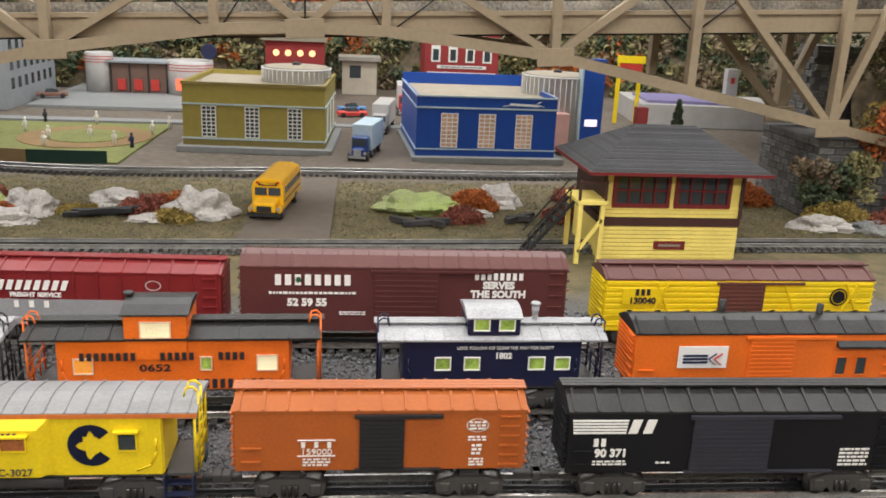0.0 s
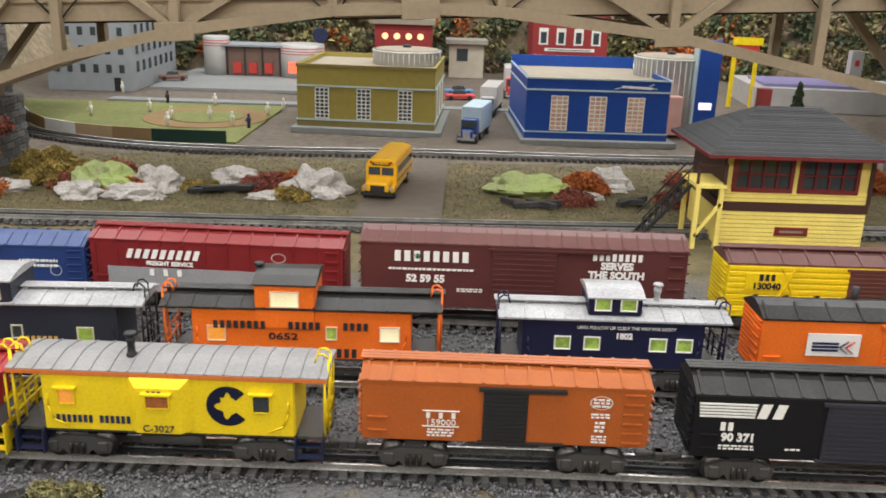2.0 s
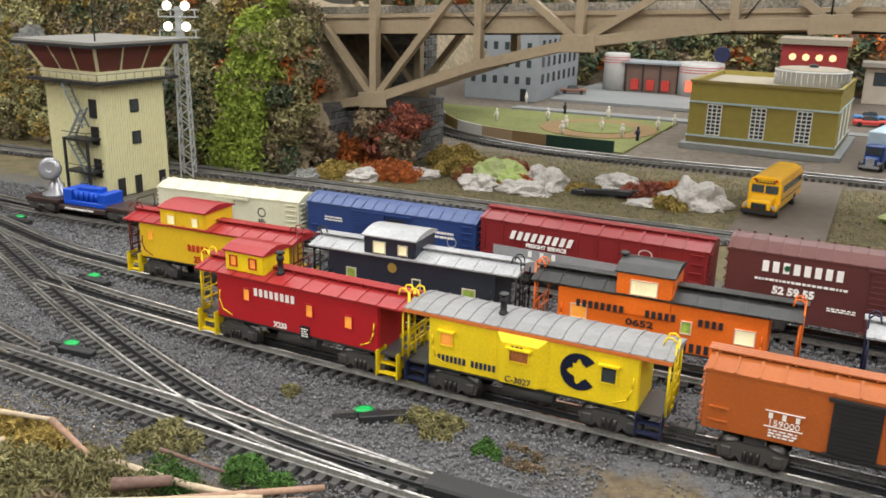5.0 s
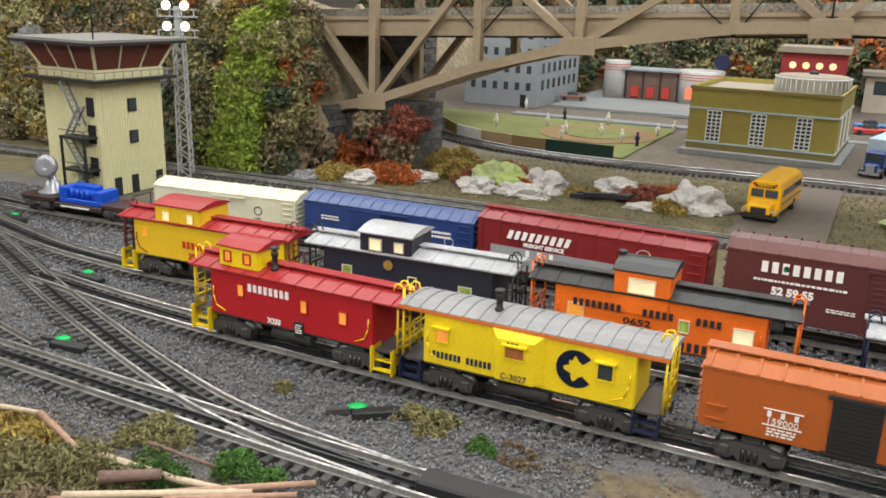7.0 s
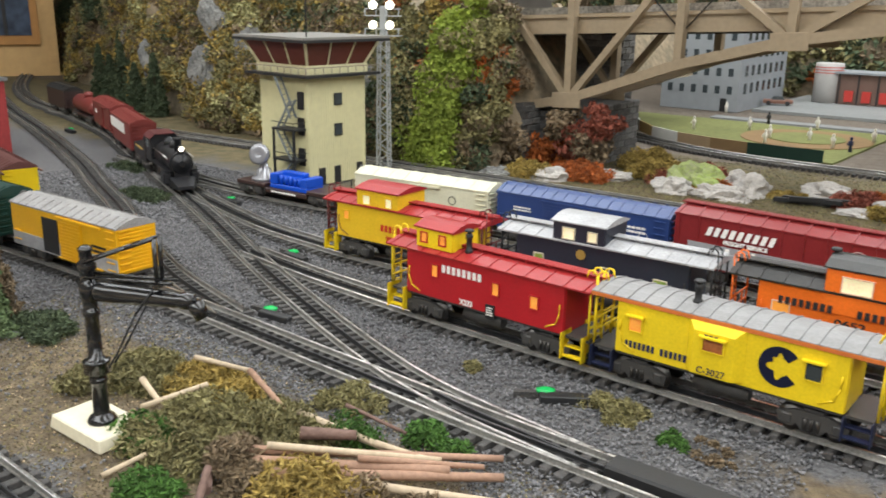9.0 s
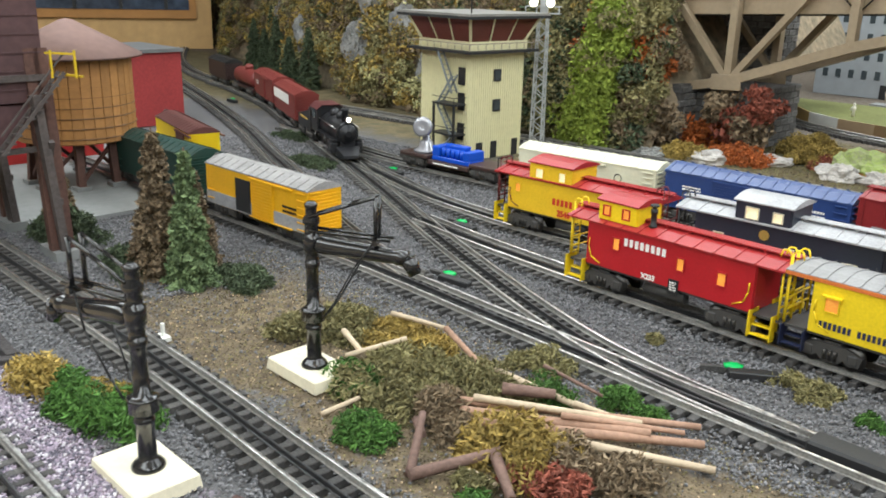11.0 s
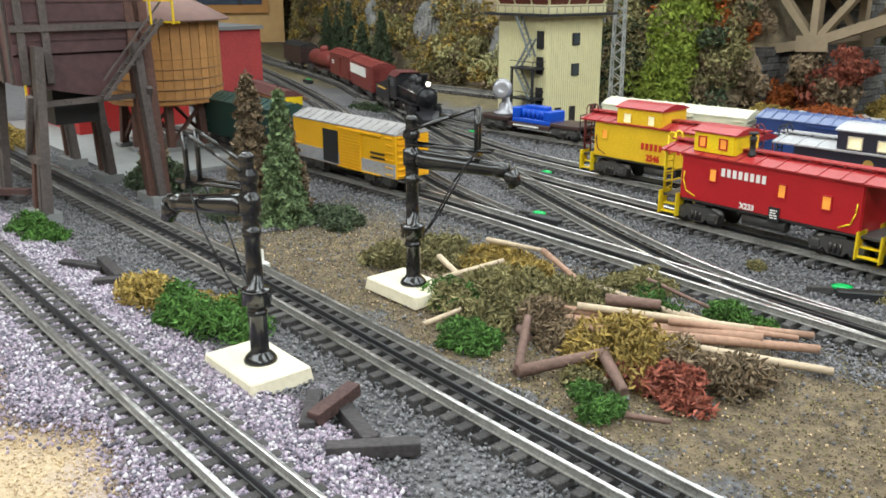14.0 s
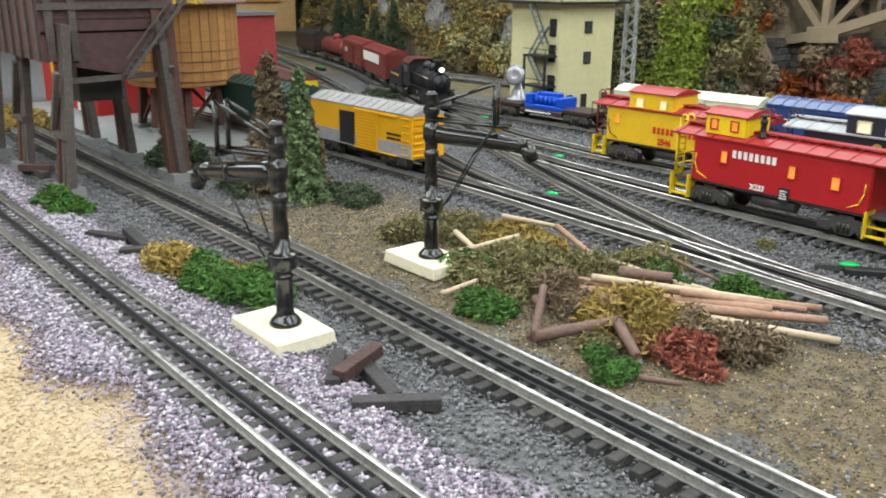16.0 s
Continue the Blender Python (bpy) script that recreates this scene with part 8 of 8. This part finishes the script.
for k in range(8):
    a = 2 * math.pi * (k + 0.5) / 8
    x, y = 0.066 * math.cos(a), 0.066 * math.sin(a)
    bm = bmesh.new()
    bar(bm, (x * 1.08, y * 1.08, 0.01), (x, y, 0.077), 0.011)
    part("leg", bm, RUSTWOOD, root)
    prism("footing", CONCRETE, root, x * 1.08 - 0.011, x * 1.08 + 0.011, y * 1.08 - 0.011, y * 1.08 + 0.011, 0, 0.012)
    b = a + 2 * math.pi / 8
    bm = bmesh.new()
    bar(bm, (x * 1.06, y * 1.06, 0.015), (0.066 * math.cos(b), 0.066 * math.sin(b), 0.07), 0.005)
    part("brace", bm, RUSTWOOD, root)
root = thing("engine_house", "red engine house with an arched pale doorway", "building", pose(-2.06, 0.06, 0, 0, 0, 0))
prism("wall", BRICKR, root, 0, 0.22, 0, 0.18, 0, 0.17)
prism("cornice", paint("dark_cornice", (0.14, 0.14, 0.14)), root, -0.006, 0.226, -0.006, 0.186, 0.17, 0.178)
bm = bmesh.new()
lathe(bm, [(0.05, 0), (0.05, 0.006)], 28, pose(0.11, 0, 0.07, 90, 0, 0))
part("arch", bm, paint("pale_arch", (0.5, 0.33, 0.28)), root)
for k in range(3):
    prism("doorway", BRICKR, root, 0.072 + k * 0.027, 0.092 + k * 0.027, -0.008, 0.001, 0.02, 0.095)
root = thing("red_shed", "low red shed behind the coaling tower", "building", pose(-1.75, -0.42, 0))
prism("wall", paint("bright_red_shed", (0.42, 0.03, 0.03)), root, 0, 0.3, 0.1, 0.3, 0, 0.1)
prism("roof", CONCRETE, root, -0.01, 0.31, 0.09, 0.31, 0.1, 0.106)
prism("door", WINW, root, 0.2, 0.24, 0.098, 0.1, 0, 0.07)
tagged(prism("pavement", CONCRETE, None, -1.7, -1.05, -0.39, -0.06, 0.0, 0.006), "pale concrete slab under the water tank", "pavement", kind="structure")
root = thing("orange_car", "orange engine behind the coaling tower", "locomotive", pose(-1.75, -0.46, 0.0145))
prism("body", ORANGE, root, -0.15, 0.15, -0.028, 0.028, 0.02, 0.075, bevel=0.003)
prism("roof", BLACK, root, -0.15, 0.15, -0.026, 0.026, 0.075, 0.082)


# ---------- conifers ----------
def conifer(label, x, y, h, r, mat, seed):
    rng = np.random.default_rng(seed)
    root = thing("fir_tree", label, "tree", pose(x, y, 0))
    bm = bmesh.new()
    rod(bm, (0, 0, 0), (0, 0, h), 0.005, 8, 0.001)
    part("trunk", bm, BARK, root)
    cs, rs = [], []
    n = 0
    for k in range(26):
        t = k / 26
        z = h * (0.06 + 0.92 * t)
        rr = r * (1 - t) ** 0.8 * rng.uniform(0.75, 1.1)
        m = max(3, int(9 * (1 - t)))
        for j in range(m):
            a = 2 * math.pi * (j + rng.uniform(-0.3, 0.3)) / m + k
            for q in (0.45, 0.75, 1.0):
                cs.append((rr * q * math.cos(a), rr * q * math.sin(a), z - rr * q * 0.35))
                rs.append(0.0045 + 0.25 * rr * (1.2 - q))
    v, f = leaf_cloud(np.array(cs), np.array(rs), 34, 0.0026, seed)
    v[:, 2] = np.maximum(v[:, 2], 0.0)
    arrays("crown", v, f, mat, root)


conifer("tall tan-brown model fir tree", -0.79, -0.345, 0.165, 0.036, L_TAN, 71)
conifer("slender pale green model spruce tree", -0.74, -0.335, 0.15, 0.026, L_SPRUCE, 72)
conifer("second tan-brown model fir tree", -0.775, -0.31, 0.12, 0.028, L_TAN, 73)
conifer("small sparse brown fir by the tank", -1.02, -0.365, 0.1, 0.024, L_TAN, 74)
for k, (x, y, h) in enumerate(((-2.75, 1.02, 0.2), (-2.62, 0.98, 0.17), (-2.5, 0.95, 0.22), (-2.9, 1.2, 0.24), (-2.35, 0.9, 0.16), (-2.2, 0.87, 0.2))):
    conifer("dark green fir at the foot of the hill", x, y, h, 0.04, L_DARK, 80 + k)
conifer("dark green cypress beside the store", 1.12, 1.75, 0.16, 0.03, L_DARK, 90)

# ---------- bushes, logs and oddments at the front ----------
for k, (x, y, w, d, h, mt, lb, lf) in enumerate((
        (-0.6, -0.548, 0.055, 0.032, 0.03, L_MUSTARD, "mustard yellow lichen bush beside the gravel", 0.0026), (-0.555, -0.54, 0.06, 0.035, 0.024, L_GREEN, "bright green lichen bush beside the gravel", 0.0026),
        (-0.5, -0.53, 0.07, 0.04, 0.028, L_GREEN, "bright green lichen bush near the water column", 0.0026), (-0.53, -0.525, 0.04, 0.03, 0.026, L_MUSTARD, "mustard tuft among green bushes", 0.0024),
        (-0.362, -0.405, 0.045, 0.03, 0.018, L_GREEN, "small green lichen bush by the logs", 0.0024), (-0.265, -0.345, 0.075, 0.05, 0.034, L_MUSTARD, "mustard straw-like lichen bush on the logs", 0.0026),
        (-0.215, -0.325, 0.065, 0.045, 0.03, L_BROWN, "dark brown twiggy bush by the logs", 0.0028), (-0.25, -0.225, 0.05, 0.025, 0.018, L_GREEN, "bright green tuft beside the track", 0.0024), (-0.3, -0.265, 0.035, 0.025, 0.026, L_GREEN, "bright green tuft between the logs", 0.0022),
        (-0.235, -0.415, 0.035, 0.025, 0.016, L_GREEN, "small green tuft on bare soil", 0.0022), (-0.215, -0.358, 0.06, 0.032, 0.02, L_RED, "brick-red twiggy lichen bush", 0.0028), (-0.255, -0.4, 0.03, 0.02, 0.014, L_OLIVE, "olive tuft near the red bush", 0.0024),
        (-0.87, -0.56, 0.07, 0.035, 0.024, L_GREEN, "green bush at the coaling tower's foot", 0.0028), (-0.71, -0.29, 0.08, 0.04, 0.018, L_DARK, "dark green bush under the spruce", 0.0028), (-0.99, -0.37, 0.1, 0.05, 0.045, L_DARK, "dark green bush by the footing", 0.003), (-0.82, -0.37, 0.06, 0.04, 0.03, L_DARK, "dark green bush by the fir", 0.003),
        (-0.545, -0.335, 0.05, 0.035, 0.022, L_OLIVE, "olive lichen bush by the cream base", 0.0026), (-0.525, -0.285, 0.08, 0.05, 0.022, L_OLIVE, "olive lichen bush behind the water column", 0.0026), (-0.46, -0.27, 0.09, 0.05, 0.022, L_MUSTARD, "mustard lichen bush on the heap", 0.0026),
        (-0.41, -0.305, 0.08, 0.06, 0.024, L_OLIVE, "olive lichen heap over the logs", 0.0028), (-0.4, -0.355, 0.09, 0.045, 0.021, L_OLIVE, "dark olive lichen heap by the logs", 0.0028), (-0.35, -0.28, 0.08, 0.05, 0.022, L_OLIVE, "olive lichen heap behind the logs", 0.0028), (-0.43, -0.36, 0.05, 0.03, 0.02, L_GREEN, "green tuft by the cream base", 0.0024), (-0.335, -0.345, 0.06, 0.04, 0.026, L_BROWN, "brown lichen clump between the logs", 0.0028), (-0.345, -0.215, 0.05, 0.03, 0.02, L_OLIVE, "thin olive tuft near the track", 0.0024),
        (-0.17, -0.05, 0.06, 0.035, 0.014, L_OLIVE, "flat olive tuft beside the siding", 0.0026), (-0.105, -0.062, 0.03, 0.022, 0.01, L_GREEN, "small green tuft beside the siding", 0.0022), (-0.07, -0.062, 0.04, 0.03, 0.006, L_BROWN, "dry brown tuft beside the siding", 0.0022), (-0.325, -0.055, 0.025, 0.018, 0.008, L_OLIVE, "tiny olive tuft on the ballast", 0.0022),
        (-0.95, -0.03, 0.1, 0.05, 0.014, L_GREEN, "low green tuft between the tracks", 0.0026), (-1.25, 0.19, 0.12, 0.05, 0.016, L_DARK, "low dark green tuft between the tracks", 0.0028), (-1.5, 0.33, 0.12, 0.05, 0.016, L_DARK, "low dark green tuft near the junction", 0.0028), (-1.45, -0.45, 0.14, 0.08, 0.04, L_MUSTARD, "yellow-green bush by the red shed", 0.003))):
    bush(x, y, w, d, h, mt, lb, 120 + k, leaf=lf, per=110)

LOGS = [material("pinkish_stripped_log", (0.36, 0.22, 0.15), 0.75, vary=0.2, scale=60, bump=0.3), material("pale_stripped_log", (0.5, 0.4, 0.28), 0.75, vary=0.15, scale=60, bump=0.2), material("dark_bark_log", (0.16, 0.1, 0.08), 0.8, vary=0.25, scale=60, bump=0.4)]
for k, (a, b, r, mi) in enumerate((
        ((-0.333, -0.339, 0.018), (-0.192, -0.218, 0.008), 0.0034, 0), ((-0.3, -0.345, 0.014), (-0.176, -0.241, 0.009), 0.0042, 0), ((-0.34, -0.35, 0.012), (-0.206, -0.264, 0.014), 0.0046, 0), ((-0.25, -0.31, 0.008), (-0.156, -0.26, 0.005), 0.0036, 1),
        ((-0.318, -0.3, 0.02), (-0.285, -0.275, 0.019), 0.0052, 2), ((-0.292, -0.421, 0.006), (-0.265, -0.36, 0.012), 0.0046, 2), ((-0.262, -0.368, 0.012), (-0.226, -0.392, 0.006), 0.0044, 2), ((-0.295, -0.418, 0.003), (-0.325, -0.378, 0.024), 0.0036, 2),
        ((-0.27, -0.385, 0.004), (-0.245, -0.387, 0.006), 0.0026, 1), ((-0.482, -0.271, 0.026), (-0.42, -0.262, 0.028), 0.0026, 1), ((-0.42, -0.262, 0.028), (-0.347, -0.279, 0.012), 0.0028, 0), ((-0.352, -0.27, 0.014), (-0.232, -0.262, 0.009), 0.0032, 1),
        ((-0.505, -0.31, 0.012), (-0.46, -0.322, 0.006), 0.003, 1), ((-0.47, -0.335, 0.006), (-0.44, -0.29, 0.02), 0.0028, 1), ((-0.405, -0.41, 0.002), (-0.395, -0.38, 0.01), 0.0024, 1), ((-0.272, -0.268, 0.014), (-0.22, -0.255, 0.01), 0.0026, 1),
        ((-0.32, -0.33, 0.022), (-0.215, -0.262, 0.018), 0.003, 1), ((-0.31, -0.26, 0.03), (-0.262, -0.245, 0.016), 0.0018, 2), ((-0.26, -0.3, 0.02), (-0.19, -0.245, 0.014), 0.0026, 0), ((-0.345, -0.365, 0.005), (-0.318, -0.385, 0.012), 0.004, 2), ((-0.21, -0.41, 0.003), (-0.185, -0.4, 0.005), 0.0022, 2))):
    bm = bmesh.new()
    p, q = Vector(a), Vector(b)
    n = 6
    pts = [p.lerp(q, i / n) + Vector((noise.noise((k, i, 0)), noise.noise((k, i, 5)), 0.6 * noise.noise((k, i, 9)))) * 0.0022 * (1 if 0 < i < n else 0) for i in range(n + 1)]
    mrot = (q - p).to_track_quat("Z", "Y").to_matrix()
    rings = []
    for i, c in enumerate(pts):
        rr = r * (1 - 0.25 * i / n) * (1 + 0.12 * noise.noise((k, i, 20)))
        rings.append([bm.verts.new(c + mrot @ Vector((rr * math.cos(2 * math.pi * j / 9), rr * math.sin(2 * math.pi * j / 9), 0))) for j in range(9)])
    for u, w in zip(rings, rings[1:]):
        for j in range(9):
            bm.faces.new((u[j], u[(j + 1) % 9], w[(j + 1) % 9], w[j])).smooth = True
    bm.faces.new(rings[0]), bm.faces.new(rings[-1])
    tagged(part("log", bm, LOGS[mi]), ("pinkish peeled log lying in the heap", "pale peeled branch lying on the heap", "dark bark-covered log in the heap")[mi], "log", group="logs in the heap")

BEAM = material("charred_beam_wood", (0.05, 0.045, 0.045), 0.75, vary=0.35, scale=90, bump=0.35)
BEAMR = material("red_brown_beam_wood", (0.08, 0.045, 0.04), 0.75, vary=0.3, scale=90, bump=0.35)
for x0, y0, z0, x1, y1, z1, mm in ((-0.318, -0.568, 0.005, -0.353, -0.54, 0.005, BEAM), (-0.319, -0.563, 0.009, -0.331, -0.525, 0.013, BEAMR), (-0.326, -0.538, 0.005, -0.28, -0.549, 0.005, BEAM), (-0.29, -0.573, 0.005, -0.26, -0.53, 0.005, BEAM),
                                   (-0.735, -0.575, 0.005, -0.69, -0.552, 0.005, BEAM), (-0.7, -0.55, 0.012, -0.655, -0.55, 0.006, BEAM), (-0.66, -0.572, 0.005, -0.645, -0.55, 0.006, BEAM), (-1.08, -0.54, 0.006, -1.02, -0.53, 0.006, BEAM), (-1.06, -0.55, 0.012, -1.03, -0.52, 0.012, BEAMR)):
    bm = bmesh.new()
    bar(bm, (x0, y0, z0), (x1, y1, z1), 0.0095, 0.0085)
    tagged(part("wooden_beam", bm, mm, bevel=0.0005), "dark weathered square beam lying on gravel", "beam")

LIME = material("lime_green_lantern", (0.03, 0.42, 0.1), 0.2, vary=0.1, emit=0.04)
for x, y, rz in ((-0.2335, -0.059, 60), (-0.757, 0.106, 20), (-0.6, -0.075, 30), (-1.1, 0.27, 20), (-2.1, 0.53, 20)):
    root = thing("switch_machine", "black switch machine with a lime green lantern", "switch machine", pose(x, y, 0, 0, 0, rz - 25), group="switch machines")
    prism("case", BLACK, root, -0.006, 0.04, -0.016, -0.004, 0.0, 0.008, bevel=0.001)
    prism("sleeper", TIE, root, -0.03, 0.012, -0.003, 0.003, 0.0, 0.006)
    bm = bmesh.new()
    lathe(bm, [(0.003, 0.004), (0.0065, 0.006), (0.0068, 0.0085), (0.003, 0.0095)], 16)
    for v in bm.verts:
        v.co.x *= 1.35
    part("lantern", bm, LIME, root)
root = thing("track_cover", "black moulded cover beside the switch", "cover", pose(-0.075, -0.15, 0, 0, 0, 0))
prism("case", BLACK, root, -0.045, 0.055, -0.012, 0.012, 0.004, 0.0165, bevel=0.002)
root = thing("whistle_post", "small white post sign by the track", "sign", pose(-0.62, -0.43, 0))
prism("foot", WINW, root, -0.008, 0.008, -0.004, 0.004, 0.0, 0.004)
prism("post", WINW, root, -0.0015, 0.0015, -0.0015, 0.0015, 0.004, 0.016)
# end wall of the hall with a dark framed window
root = thing("window_1", "dark blue window in a tan wall", "window", pose(-3.75, 1.35, 0, 0, 0, 60), kind="structure")
prism("tan_wall", paint("tan_hall_panel", (0.55, 0.36, 0.16), 0.8), root, -1.5, 0.06, 0, 0.05, 0.0, 1.0)
prism("window_frame", paint("orange_wood_frame", (0.4, 0.2, 0.06), 0.6), root, -1.3, -0.01, -0.02, 0, 0.14, 1.0)
prism("pane", material("dusk_blue_pane", (0.06, 0.08, 0.12), 0.2, vary=0.4, scale=6), root, -1.27, -0.04, -0.024, -0.02, 0.18, 0.97)
for k in range(6):
    prism("glazing_bar", BLACK, root, -1.15 + k * 0.2, -1.135 + k * 0.2, -0.03, -0.024, 0.18, 0.97)

# ---------- the front strip is scaled up about one point to fit the camera's view ---
FIT_TO_VIEW = Matrix.Translation((-0.19, -0.53, 0)) @ Matrix.Scale(1.085, 4) @ Matrix.Translation((0.19, 0.53, 0))
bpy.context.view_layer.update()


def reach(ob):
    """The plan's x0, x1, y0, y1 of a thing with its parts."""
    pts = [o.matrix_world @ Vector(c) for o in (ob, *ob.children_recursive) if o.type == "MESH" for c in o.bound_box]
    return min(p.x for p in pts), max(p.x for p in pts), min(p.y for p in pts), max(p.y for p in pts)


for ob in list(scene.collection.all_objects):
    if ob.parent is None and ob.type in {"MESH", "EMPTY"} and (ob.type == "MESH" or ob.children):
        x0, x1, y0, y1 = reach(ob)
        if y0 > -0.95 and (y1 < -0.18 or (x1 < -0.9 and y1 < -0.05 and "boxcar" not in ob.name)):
            ob.matrix_basis = FIT_TO_VIEW @ ob.matrix_basis
